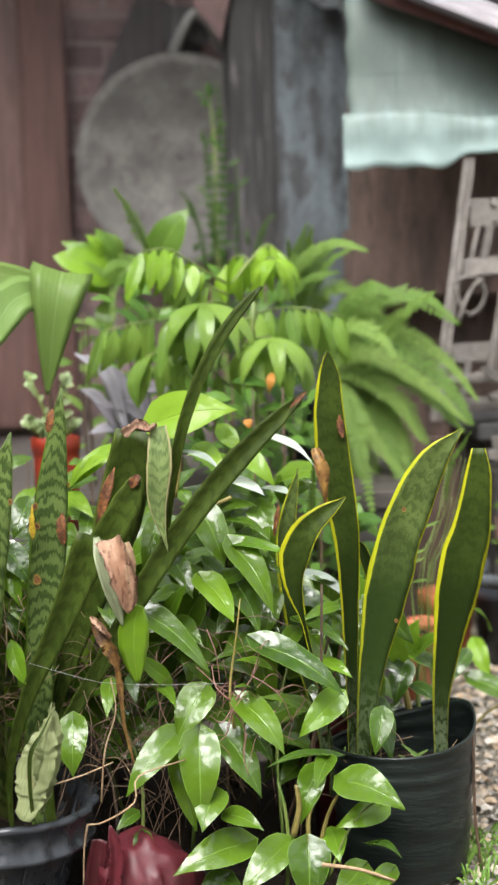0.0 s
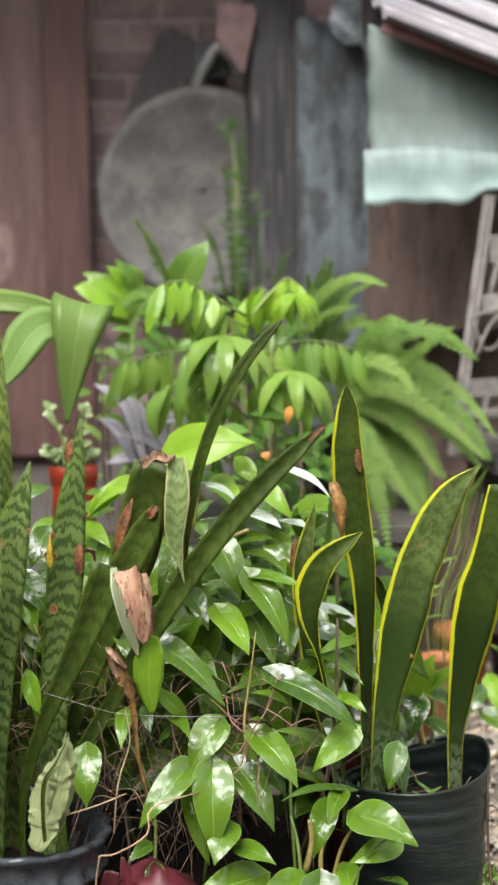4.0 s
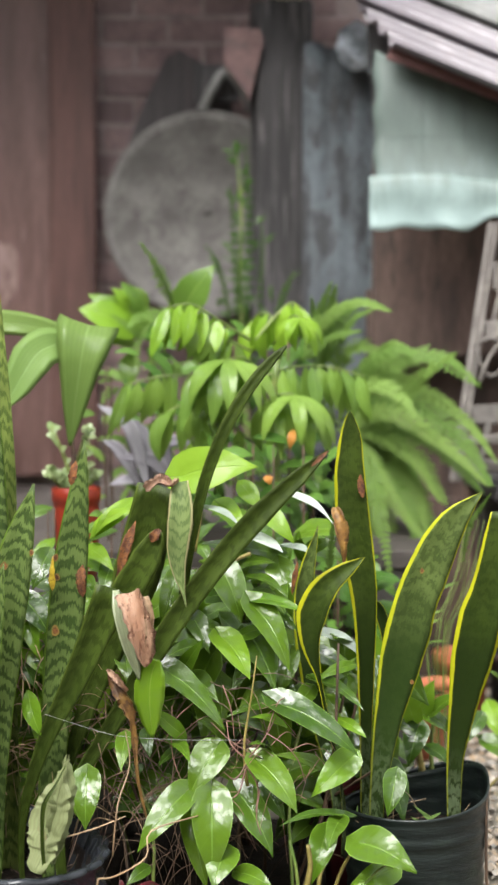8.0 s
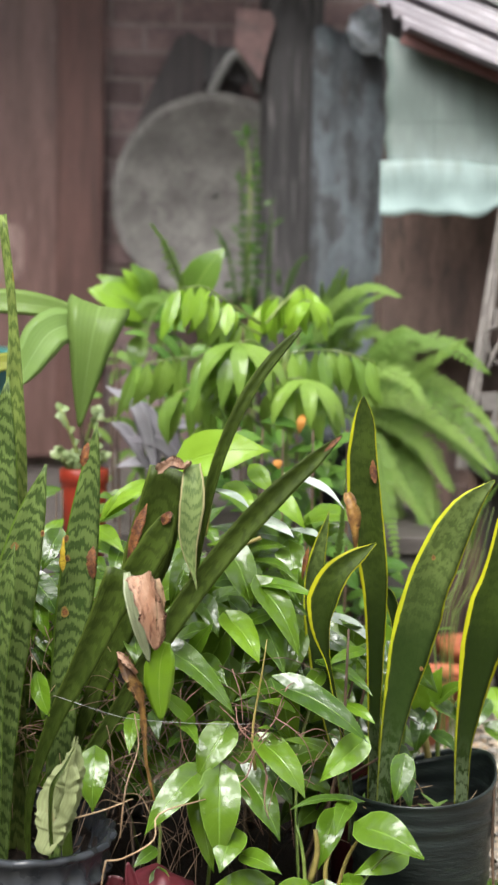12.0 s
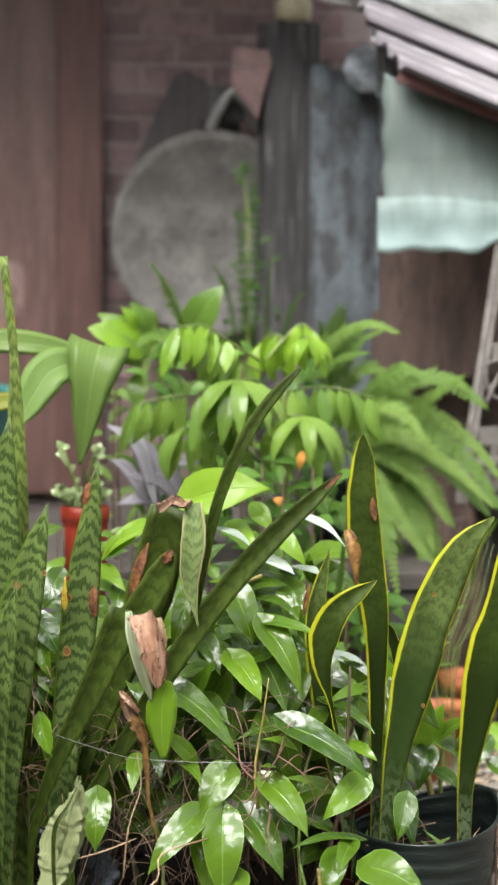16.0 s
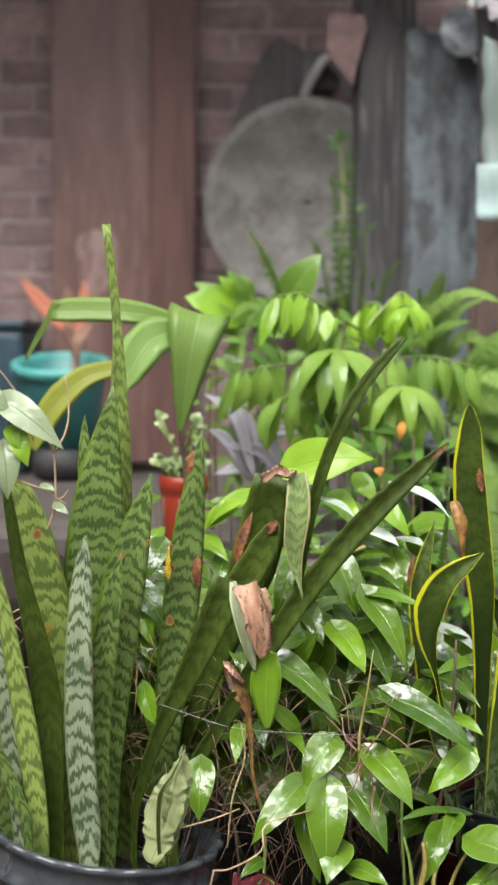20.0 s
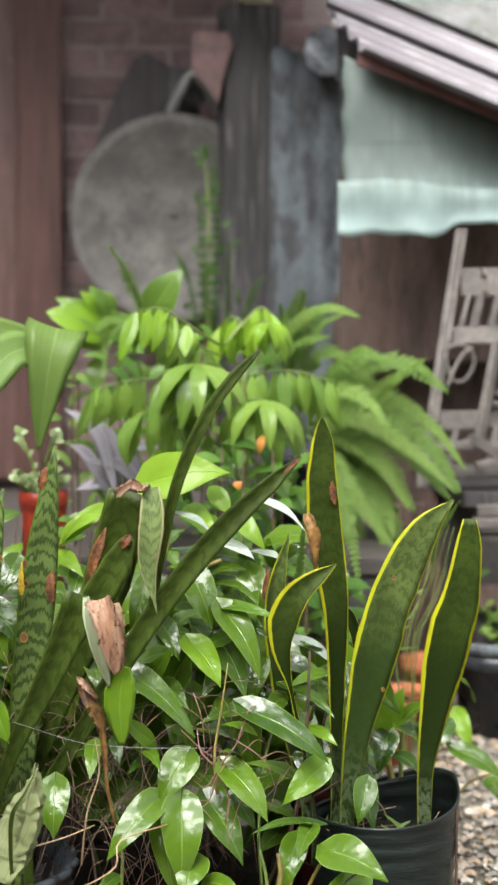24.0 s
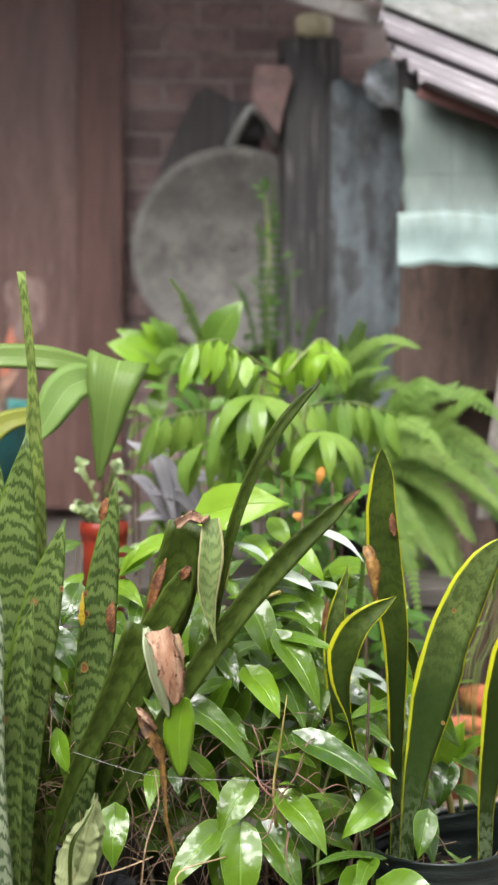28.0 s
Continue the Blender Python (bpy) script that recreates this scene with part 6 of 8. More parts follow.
def dry_piece(points, width, seed, plant=None, shape=None):
    strap("dry_patch", points, width, M_dry, plant or snake, "dry curled brown leaf end", n=30, seed=seed, ripple=0.3, curl=0.5, thick=0.0015, shape=shape or (lambda s: 0.6 + 0.4 * math.sin(3.1 * s) + 0.15 * math.sin(19 * s)), twist=(0, 70))


def scar(points, width, seed, plant=None):
    strap("scar", points, width, M_scar, plant or snake, "rust-brown rotten patch", n=16, seed=seed, ripple=0.22, curl=0.2, thick=0.001, shape=lambda s: max(0.05, math.sin(3.14 * s) ** 0.7))


strap("dry_patch", [(-0.116, 1.790, 0.509), (-0.110, 1.780, 0.485), (-0.104, 1.777, 0.453), (-0.099, 1.785, 0.413)], 0.036, M_dry, snake, "dry pinkish-brown torn leaf end", n=34, seed=1, ripple=0.14, curl=0.45, thick=0.0015, shape=along(0, 0.7, 0.06, 1, 0.3, 0.9, 0.6, 0.95, 0.8, 0.75, 0.92, 0.5, 1, 0.12), twist=(-20, 35))
strap("dry_edge", [(-0.097, 1.783, 0.505), (-0.091, 1.776, 0.479), (-0.091, 1.778, 0.450), (-0.094, 1.786, 0.420)], 0.013, M_straw, snake, "tan curled edge of the torn leaf", n=20, seed=2, ripple=0.15, curl=0.5, thick=0.001, shape=along(0, 0.5, 0.2, 1, 0.7, 0.8, 1, 0.2), twist=(0, -30))
strap("dry_sheath", [(-0.140, 1.795, 0.404), (-0.126, 1.790, 0.378), (-0.117, 1.790, 0.350), (-0.114, 1.790, 0.310), (-0.110, 1.790, 0.261), (-0.097, 1.795, 0.205)], 0.020, M_rust, snake, "torn rust-brown leaf sheath", n=40, seed=5, ripple=0.5, curl=0.7, thick=0.0014, shape=along(0, 0.45, 0.1, 0.75, 0.25, 1.0, 0.38, 0.7, 0.5, 0.42, 0.62, 0.30, 0.8, 0.22, 1, 0.08), twist=(-40, 60))
dry_piece([(-0.103, 1.868, 0.635), (-0.084, 1.860, 0.645), (-0.069, 1.855, 0.640), (-0.058, 1.860, 0.647)], 0.016, 3, torn)
scar([(-0.116, 1.866, 0.592), (-0.129, 1.862, 0.556), (-0.141, 1.866, 0.508)], 0.014, 4, torn)
lobe = blade([(-0.150, 1.860, 0.458), (-0.129, 1.855, 0.496), (-0.104, 1.852, 0.538), (-0.084, 1.852, 0.581)], 0.043, M_deep, 19, "broken leaf lobe with a brown tip", shape=along(0, 0.7, 0.4, 1, 0.75, 0.9, 0.95, 0.5, 1, 0.2), curl=0.2)
scar([(-0.083, 1.848, 0.584), (-0.089, 1.846, 0.576), (-0.094, 1.848, 0.566)], 0.013, 14, lobe)
scar([(0.117, 1.852, 0.665), (0.130, 1.852, 0.677), (0.140, 1.855, 0.686)], 0.006, 15)
scar([(-0.082, 1.866, 0.580), (-0.089, 1.864, 0.568), (-0.097, 1.866, 0.559)], 0.010, 5, torn)
scar([(-0.188, 1.875, 0.533), (-0.190, 1.872, 0.513), (-0.188, 1.875, 0.488)], 0.014, 6, spotted)
scar([(-0.197, 1.885, 0.671), (-0.201, 1.883, 0.654), (-0.204, 1.885, 0.639)], 0.012, 7, spotted)
strap("dry_tip", [(-0.148, 1.790, 0.409), (-0.135, 1.785, 0.398), (-0.122, 1.785, 0.382)], 0.012, M_dry, snake, "dry brown torn tip", n=14, seed=8, ripple=0.3, curl=0.5, thick=0.0012, shape=along(0, 0.3, 0.4, 1, 1, 0.4))
strap("blight", [(-0.227, 1.868, 0.545), (-0.228, 1.866, 0.522), (-0.228, 1.868, 0.498)], 0.009, M_blight, spotted, "yellow-orange blighted leaf edge", n=10, curl=0.1, thick=0.001, ripple=0.4)
def withered(base, tip, width, up, seed):
    """A pale crumpled lobe, pleated across."""
    ob = leaf("withered_leaf", base, tip, width, M_pale, snake, "pale yellow-green crumpled leaf", shape=along(0, 0.05, 0.12, 0.35, 0.32, 0.95, 0.5, 1.0, 0.75, 0.72, 0.92, 0.55, 1, 0.3), fold=0.7, sag=-0.05, lobe=0.1, n=44, up=up, seed=seed)
    axis = (Vector(tip) - Vector(base)).normalized()
    for k, v in enumerate(ob.data.vertices):
        u = abs(k % 7 - 3) / 3
        v.co.y += 0.0035 * u * math.sin(v.co.dot(axis) * 360 + 5 * u + seed + 2 * math.sin(k // 7 * 0.4))
        v.co += noise.noise_vector(v.co * 55.0 + Vector((seed, 0, 0))) * 0.006 + noise.noise_vector(v.co * 140.0) * 0.002


withered((-0.198, 1.735, 0.294), (-0.230, 1.700, 0.173), 0.046, (-0.35, -1, 0.2), 1)
withered((-0.194, 1.738, 0.302), (-0.211, 1.715, 0.182), 0.034, (0.45, -1, 0.2), 4)
blade([(-0.218, 1.700, 0.175), (-0.220, 1.698, 0.218), (-0.218, 1.700, 0.260), (-0.205, 1.710, 0.282), (-0.195, 1.730, 0.301)], 0.006, M_deep, 20, "dark folded midrib of the withered leaf", curl=0.5, shape=along(0, 0.7, 0.5, 1, 0.8, 0.5, 1, 0.2))

# ---------------------------------------------------------------- yellow-edged sword plant in the grow bag
bag = thing("grow_bag", (0.268, 1.945, 0.0), "black creased plastic grow bag with an uneven rim", "grow bag", "black grow bags")


def make_bag(parent, r, h, dip, seed, lift=0.0):
    bm = bmesh.new()
    rows = []
    prof = [(0.80, 0.0), (0.86, 0.02), (0.90, 0.2), (0.93, 0.4), (0.955, 0.6), (0.98, 0.75), (0.985, 0.85), (1.0, 0.93), (1.01, 1.0)]
    inner = [(0.985, 1.0)] + [(0.965 - 0.0015 * q + 0.016 * (q % 2), 0.97 - 0.014 * q) for q in range(24)]
    fine = []
    for (r0, z0), (r1, z1) in zip(prof, prof[1:]):
        for q in range(4):
            fine.append((r0 + (r1 - r0) * q / 4, z0 + (z1 - z0) * q / 4))
    fine.append(prof[-1])
    for j, (rr, z) in enumerate(fine + inner):
        row = []
        for k in range(56):
            a = 2 * math.pi * k / 56
            crease = 0.03 * noise.noise(Vector((math.cos(a) * 1.2, math.sin(a) * 1.2, z * 9 + seed))) + 0.010 * math.sin(z * 60 + 2 * math.sin(a))
            top = dip * math.sin(a * 2 + 0.6) * z**3 + (0.016 * math.cos(a) + lift * math.exp(-((a - 0.25 if a < 4 else a - 6.53) / 0.5) ** 2)) * z**3
            row.append(bm.verts.new((r * (rr + crease) * math.cos(a), r * (rr + crease) * math.sin(a), h * z + top)))
        rows.append(row)
    for a, b in zip(rows, rows[1:]):
        for k in range(56):
            bm.faces.new((a[k], a[(k + 1) % 56], b[(k + 1) % 56], b[k]))
    bm.faces.new(rows[0][::-1])
    part("film", bm, M_bag, parent, "shiny black creased film")


make_bag(bag, 0.103, 0.197, 0.006, 1.0, 0.014)
soil_disc("soil", 0.093, 0.144, bag)
twigs("dry_litter", 22, ((0.20, 0.33), (1.88, 2.00), (0.142, 0.165)), 0.07, 0.0009, M_straw, "pale dry straw bits on the bag's soil", 8, droop=0.0)
weeds = thing("weed_tuft", (0.285, 1.915, 0.146), "small pale green weeds in the grow bag", "weeds")
for k in range(14):
    q = random.Random(60 + k)
    x, y = q.choice((0.0, 0.012, -0.085)) + q.uniform(-0.012, 0.012), q.uniform(-0.02, 0.03)
    strap("blade", [(0.285 + x, 1.915 + y, 0.144), (0.285 + x + q.uniform(-0.012, 0.012), 1.915 + y, 0.162), (0.285 + x + q.uniform(-0.035, 0.03), 1.91 + y, 0.170 + q.uniform(-0.006, 0.014))], 0.005, M_straplight, weeds, n=6, thick=0.0006, seed=k)

bag2 = thing("grow_bag", (0.325, 2.19, 0.0), "black ribbed grow bag behind the first", "grow bag", "black grow bags")
make_bag(bag2, 0.085, 0.145, 0.003, 4.0)
soil_disc("soil", 0.08, 0.118, bag2)

edged = thing("yellow_edged_sword_plant", (0.288, 1.945, 0.165), "sword-leaved plant with bright yellow leaf edges", "plant")
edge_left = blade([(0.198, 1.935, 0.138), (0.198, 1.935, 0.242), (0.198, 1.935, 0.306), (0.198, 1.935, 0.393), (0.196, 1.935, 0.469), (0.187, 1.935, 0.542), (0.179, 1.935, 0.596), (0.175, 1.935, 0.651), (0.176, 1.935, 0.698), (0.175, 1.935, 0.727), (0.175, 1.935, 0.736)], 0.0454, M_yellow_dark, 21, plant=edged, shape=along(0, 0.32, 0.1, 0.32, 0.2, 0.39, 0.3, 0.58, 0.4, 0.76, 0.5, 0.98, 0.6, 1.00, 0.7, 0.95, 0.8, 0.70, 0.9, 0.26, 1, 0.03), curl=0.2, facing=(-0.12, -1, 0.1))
edge_mid = blade([(0.210, 1.900, 0.138), (0.210, 1.900, 0.186), (0.213, 1.899, 0.231), (0.224, 1.898, 0.311), (0.239, 1.897, 0.384), (0.246, 1.896, 0.417), (0.254, 1.895, 0.449), (0.263, 1.894, 0.484), (0.276, 1.893, 0.517), (0.293, 1.892, 0.557), (0.316, 1.891, 0.594), (0.350, 1.890, 0.627)], 0.0600, M_yellow_edge, 22, plant=edged, shape=along(0, 0.32, 0.0909, 0.32, 0.182, 0.39, 0.273, 0.62, 0.364, 0.93, 0.455, 0.99, 0.545, 1.00, 0.636, 0.96, 0.727, 0.97, 0.818, 0.84, 0.909, 0.61, 1, 0.04), curl=0.15, facing=(-0.1, -1, 0.0))
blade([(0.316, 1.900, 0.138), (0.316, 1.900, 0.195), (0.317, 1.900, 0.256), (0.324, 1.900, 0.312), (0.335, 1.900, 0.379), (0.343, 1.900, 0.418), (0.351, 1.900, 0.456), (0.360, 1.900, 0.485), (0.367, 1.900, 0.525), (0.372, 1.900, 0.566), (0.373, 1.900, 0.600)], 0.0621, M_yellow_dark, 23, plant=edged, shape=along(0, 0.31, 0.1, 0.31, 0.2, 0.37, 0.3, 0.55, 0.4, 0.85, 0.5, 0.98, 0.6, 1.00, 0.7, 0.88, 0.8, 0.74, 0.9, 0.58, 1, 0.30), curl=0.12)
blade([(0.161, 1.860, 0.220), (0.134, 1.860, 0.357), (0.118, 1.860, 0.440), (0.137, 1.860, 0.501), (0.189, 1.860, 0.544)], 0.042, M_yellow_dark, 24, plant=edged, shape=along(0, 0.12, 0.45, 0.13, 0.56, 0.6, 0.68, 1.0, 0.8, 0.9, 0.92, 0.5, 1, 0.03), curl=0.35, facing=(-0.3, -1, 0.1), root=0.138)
edge_back = blade([(0.158, 1.970, 0.202), (0.125, 1.970, 0.347), (0.113, 1.970, 0.475), (0.133, 1.970, 0.574)], 0.032, M_yellow_edge, 25, plant=edged, curl=0.35, root=0.138)
blade([(0.235, 1.980, 0.215), (0.234, 1.980, 0.377), (0.221, 1.980, 0.449), (0.201, 1.980, 0.465)], 0.017, M_yellow_edge, 26, plant=edged, curl=0.4)
strap("dry_patch", [(0.153, 1.905, 0.606), (0.157, 1.895, 0.585), (0.160, 1.895, 0.559), (0.165, 1.905, 0.523)], 0.019, M_rust, edge_left, "dry orange-brown curled leaf edge", n=30, seed=9, ripple=0.25, curl=0.5, thick=0.0015, shape=along(0, 0.4, 0.12, 0.9, 0.4, 1.0, 0.6, 0.8, 0.8, 0.5, 1, 0.1), twist=(-10, 50))
scar([(0.188, 1.922, 0.650), (0.189, 1.922, 0.633), (0.192, 1.922, 0.617)], 0.010, 10, edge_left)
rust_spot(edge_mid, 0.270, 0.521, 0.0030, 8, edged)
rust_spot(edge_mid, 0.257, 0.369, 0.0030, 9, edged)
scar([(0.104, 1.955, 0.525), (0.099, 1.955, 0.501), (0.096, 1.960, 0.477)], 0.007, 11, edge_back)

# ---------------------------------------------------------------- glossy leaf mass between the pots
mass = thing("heart_leaf_plant", (0.02, 1.9, 0.0), "dense clump of glossy wet heart-shaped leaves", "plant")
leaf("leaf", (-0.060, 2.023, 0.640), (0.050, 1.993, 0.655), 0.074, M_lime, mass, up=(-0.34, -0.90, 0.50), shape=heart_shape, lobe=0.26, seed=0)
leaf("leaf", (-0.122, 1.990, 0.612), (-0.186, 1.960, 0.557), 0.027, M_lime, mass, up=(0.00, -1.00, 0.45), shape=lance_shape, lobe=0.0, seed=0)
leaf("leaf", (-0.188, 1.970, 0.540), (-0.151, 1.925, 0.517), 0.028, M_lime, mass, up=(0.00, -0.75, 0.70), shape=heart_shape, lobe=0.24, seed=1)
leaf("leaf", (-0.157, 1.960, 0.519), (-0.167, 1.915, 0.483), 0.030, M_heart, mass, up=(0.00, -0.75, 0.70), shape=heart_shape, lobe=0.24, seed=2)
leaf("leaf", (-0.193, 1.950, 0.506), (-0.175, 1.920, 0.491), 0.017, M_mid, mass, up=(0.00, -1.00, 0.45), shape=lance_shape, lobe=0.0, seed=3)
leaf("leaf", (-0.064, 1.960, 0.504), (-0.087, 1.930, 0.434), 0.036, M_heart, mass, up=(0.00, -1.00, 0.45), shape=heart_shape, lobe=0.24, seed=4)
leaf("leaf", (-0.004, 1.950, 0.516), (0.025, 1.920, 0.442), 0.051, M_heart, mass, up=(0.30, -0.90, 0.50), shape=heart_shape, lobe=0.24, seed=5)
leaf("leaf", (-0.026, 2.010, 0.592), (0.025, 1.940, 0.573), 0.019, M_skysheen, mass, up=(0.10, -0.35, 1.00), shape=heart_shape, lobe=0.24, seed=6)
leaf("leaf", (-0.006, 2.030, 0.597), (0.031, 1.985, 0.570), 0.032, M_lime, mass, up=(0.00, -0.75, 0.70), shape=heart_shape, lobe=0.24, seed=7)
leaf("leaf", (-0.135, 1.910, 0.404), (-0.126, 1.865, 0.372), 0.032, M_heart, mass, up=(0.00, -0.75, 0.70), shape=heart_shape, lobe=0.24, seed=8)
leaf("leaf", (-0.040, 1.930, 0.410), (-0.084, 1.885, 0.399), 0.026, M_heart, mass, up=(0.00, -0.75, 0.70), shape=heart_shape, lobe=0.24, seed=9)
leaf("leaf", (-0.054, 1.910, 0.384), (-0.025, 1.880, 0.431), 0.024, M_mid, mass, up=(0.00, -1.00, 0.45), shape=heart_shape, lobe=0.24, seed=10)
leaf("leaf", (-0.003, 1.910, 0.427), (0.036, 1.865, 0.377), 0.046, M_mid, mass, up=(0.35, -0.80, 0.60), shape=heart_shape, lobe=0.24, seed=11)
leaf("leaf", (0.058, 1.960, 0.431), (0.005, 1.930, 0.415), 0.020, M_mid, mass, up=(0.00, -1.00, 0.45), shape=lance_shape, lobe=0.0, seed=12)
leaf("leaf", (-0.087, 1.880, 0.392), (0.003, 1.835, 0.317), 0.043, M_heart, mass, up=(0.20, -0.60, 0.80), shape=heart_shape, lobe=0.24, seed=13)
leaf("leaf", (-0.048, 1.850, 0.300), (-0.099, 1.820, 0.354), 0.022, M_mid, mass, up=(0.00, -1.00, 0.45), shape=lance_shape, lobe=0.0, seed=14)
leaf("leaf", (-0.005, 1.890, 0.291), (-0.039, 1.845, 0.333), 0.023, M_heart, mass, up=(0.00, -0.75, 0.70), shape=heart_shape, lobe=0.24, seed=15)
leaf("leaf", (-0.129, 1.830, 0.309), (-0.131, 1.785, 0.276), 0.023, M_heart, mass, up=(0.00, -0.75, 0.70), shape=heart_shape, lobe=0.24, seed=16)
leaf("leaf", (-0.145, 1.890, 0.289), (-0.173, 1.860, 0.284), 0.017, M_mid, mass, up=(0.00, -1.00, 0.45), shape=lance_shape, lobe=0.0, seed=17)
leaf("leaf", (-0.104, 1.870, 0.305), (-0.096, 1.840, 0.278), 0.019, M_heart, mass, up=(0.00, -1.00, 0.45), shape=heart_shape, lobe=0.24, seed=18)
leaf("leaf", (-0.065, 1.880, 0.275), (-0.087, 1.835, 0.268), 0.016, M_heart, mass, up=(0.00, -0.75, 0.70), shape=heart_shape, lobe=0.24, seed=19)
leaf("leaf", (-0.069, 1.860, 0.296), (-0.041, 1.790, 0.284), 0.024, M_heart, mass, up=(0.10, -0.35, 1.00), shape=heart_shape, lobe=0.24, seed=20)
leaf("leaf", (-0.010, 1.850, 0.288), (-0.044, 1.820, 0.235), 0.050, M_heart, mass, up=(-0.15, -0.90, 0.50), shape=heart_shape, lobe=0.24, seed=21)
leaf("leaf", (-0.050, 1.820, 0.237), (-0.110, 1.775, 0.174), 0.043, M_heart, mass, up=(-0.10, -0.85, 0.60), shape=heart_shape, lobe=0.24, seed=22)
leaf("leaf", (-0.015, 1.820, 0.233), (-0.015, 1.790, 0.134), 0.056, M_heart, mass, up=(0.10, -0.95, 0.45), shape=heart_shape, lobe=0.24, seed=23)
leaf("leaf", (-0.038, 1.850, 0.206), (-0.021, 1.820, 0.109), 0.040, M_heart, mass, up=(-0.30, -1.00, 0.20), shape=heart_shape, lobe=0.24, seed=24)
leaf("leaf", (-0.181, 1.840, 0.255), (-0.180, 1.810, 0.191), 0.041, M_heart, mass, up=(0.00, -1.00, 0.45), shape=heart_shape, lobe=0.24, seed=25)
leaf("leaf", (0.020, 1.850, 0.229), (0.066, 1.805, 0.156), 0.046, M_heart, mass, up=(0.20, -0.80, 0.65), shape=heart_shape, lobe=0.24, seed=26)
leaf("leaf", (0.046, 1.830, 0.277), (0.097, 1.785, 0.219), 0.047, M_heart, mass, up=(0.25, -0.70, 0.75), shape=heart_shape, lobe=0.24, seed=27)
leaf("leaf", (0.056, 1.860, 0.232), (0.083, 1.830, 0.196), 0.028, M_heart, mass, up=(0.00, -1.00, 0.45), shape=heart_shape, lobe=0.24, seed=28)
leaf("leaf", (0.076, 1.850, 0.348), (0.179, 1.805, 0.288), 0.047, M_heart, mass, up=(0.25, -0.70, 0.75), shape=heart_shape, lobe=0.24, seed=29)
leaf("leaf", (0.169, 1.840, 0.277), (0.116, 1.810, 0.235), 0.040, M_mid, mass, up=(-0.20, -0.95, 0.30), shape=heart_shape, lobe=0.24, seed=30)
leaf("leaf", (0.159, 1.830, 0.200), (0.071, 1.760, 0.212), 0.019, M_heart, mass, up=(0.10, -0.35, 1.00), shape=heart_shape, lobe=0.24, seed=31)
leaf("leaf", (0.177, 1.780, 0.184), (0.245, 1.735, 0.161), 0.057, M_heart, mass, up=(0.20, -0.75, 0.70), shape=heart_shape, lobe=0.24, seed=32)
leaf("leaf", (0.220, 1.800, 0.142), (0.158, 1.770, 0.127), 0.037, M_mid, mass, up=(-0.20, -1.00, 0.30), shape=heart_shape, lobe=0.24, seed=33)
leaf("leaf", (0.137, 1.840, 0.177), (0.116, 1.810, 0.118), 0.037, M_mid, mass, up=(-0.20, -1.00, 0.20), shape=heart_shape, lobe=0.24, seed=34)
leaf("leaf", (0.153, 1.810, 0.203), (0.132, 1.740, 0.186), 0.027, M_heart, mass, up=(0.10, -0.35, 1.00), shape=heart_shape, lobe=0.24, seed=35)
leaf("leaf", (0.129, 1.930, 0.361), (0.188, 1.860, 0.337), 0.028, M_heart, mass, up=(0.10, -0.35, 1.00), shape=heart_shape, lobe=0.24, seed=36)
leaf("leaf", (0.154, 1.910, 0.314), (0.193, 1.865, 0.298), 0.018, M_mid, mass, up=(0.00, -0.75, 0.70), shape=lance_shape, lobe=0.0, seed=37)
leaf("leaf", (0.190, 1.960, 0.378), (0.130, 1.915, 0.367), 0.019, M_mid, mass, up=(0.00, -0.75, 0.70), shape=lance_shape, lobe=0.0, seed=38)
leaf("leaf", (0.235, 1.890, 0.239), (0.221, 1.860, 0.192), 0.033, M_heart, mass, up=(0.00, -1.00, 0.45), shape=heart_shape, lobe=0.24, seed=39)
leaf("leaf", (0.082, 1.940, 0.332), (0.001, 1.895, 0.318), 0.022, M_heart, mass, up=(0.00, -0.75, 0.70), shape=heart_shape, lobe=0.24, seed=40)
leaf("leaf", (0.078, 1.910, 0.305), (0.035, 1.865, 0.327), 0.017, M_mid, mass, up=(0.00, -0.75, 0.70), shape=heart_shape, lobe=0.24, seed=41)
leaf("leaf", (0.131, 1.880, 0.254), (0.065, 1.835, 0.284), 0.021, M_heart, mass, up=(0.00, -0.75, 0.70), shape=heart_shape, lobe=0.24, seed=42)
leaf("leaf", (0.069, 1.860, 0.275), (0.031, 1.790, 0.309), 0.018, M_heart, mass, up=(0.10, -0.35, 1.00), shape=heart_shape, lobe=0.24, seed=43)
leaf("leaf", (0.020, 2.030, 0.632), (0.052, 2.000, 0.595), 0.029, M_lime, mass, up=(0.00, -1.00, 0.45), shape=lance_shape, lobe=0.0, seed=44)
leaf("leaf", (0.055, 2.010, 0.593), (0.100, 1.980, 0.546), 0.034, M_lime, mass, up=(0.20, -1.00, 0.40), shape=heart_shape, lobe=0.24, seed=45)
leaf("leaf", (0.088, 2.070, 0.607), (0.157, 2.000, 0.572), 0.025, M_skysheen, mass, up=(0.15, -0.30, 1.00), shape=heart_shape, lobe=0.24, seed=46)
leaf("leaf", (0.027, 2.040, 0.544), (0.084, 1.970, 0.535), 0.039, M_skysheen, mass, up=(0.00, -0.30, 1.00), shape=heart_shape, lobe=0.24, seed=47)
leaf("leaf", (0.079, 2.060, 0.528), (0.125, 1.990, 0.528), 0.033, M_skysheen, mass, up=(0.10, -0.30, 1.00), shape=heart_shape, lobe=0.24, seed=48)
leaf("leaf", (0.037, 2.000, 0.494), (0.088, 1.930, 0.479), 0.025, M_heart, mass, up=(0.10, -0.35, 1.00), shape=heart_shape, lobe=0.24, seed=49)
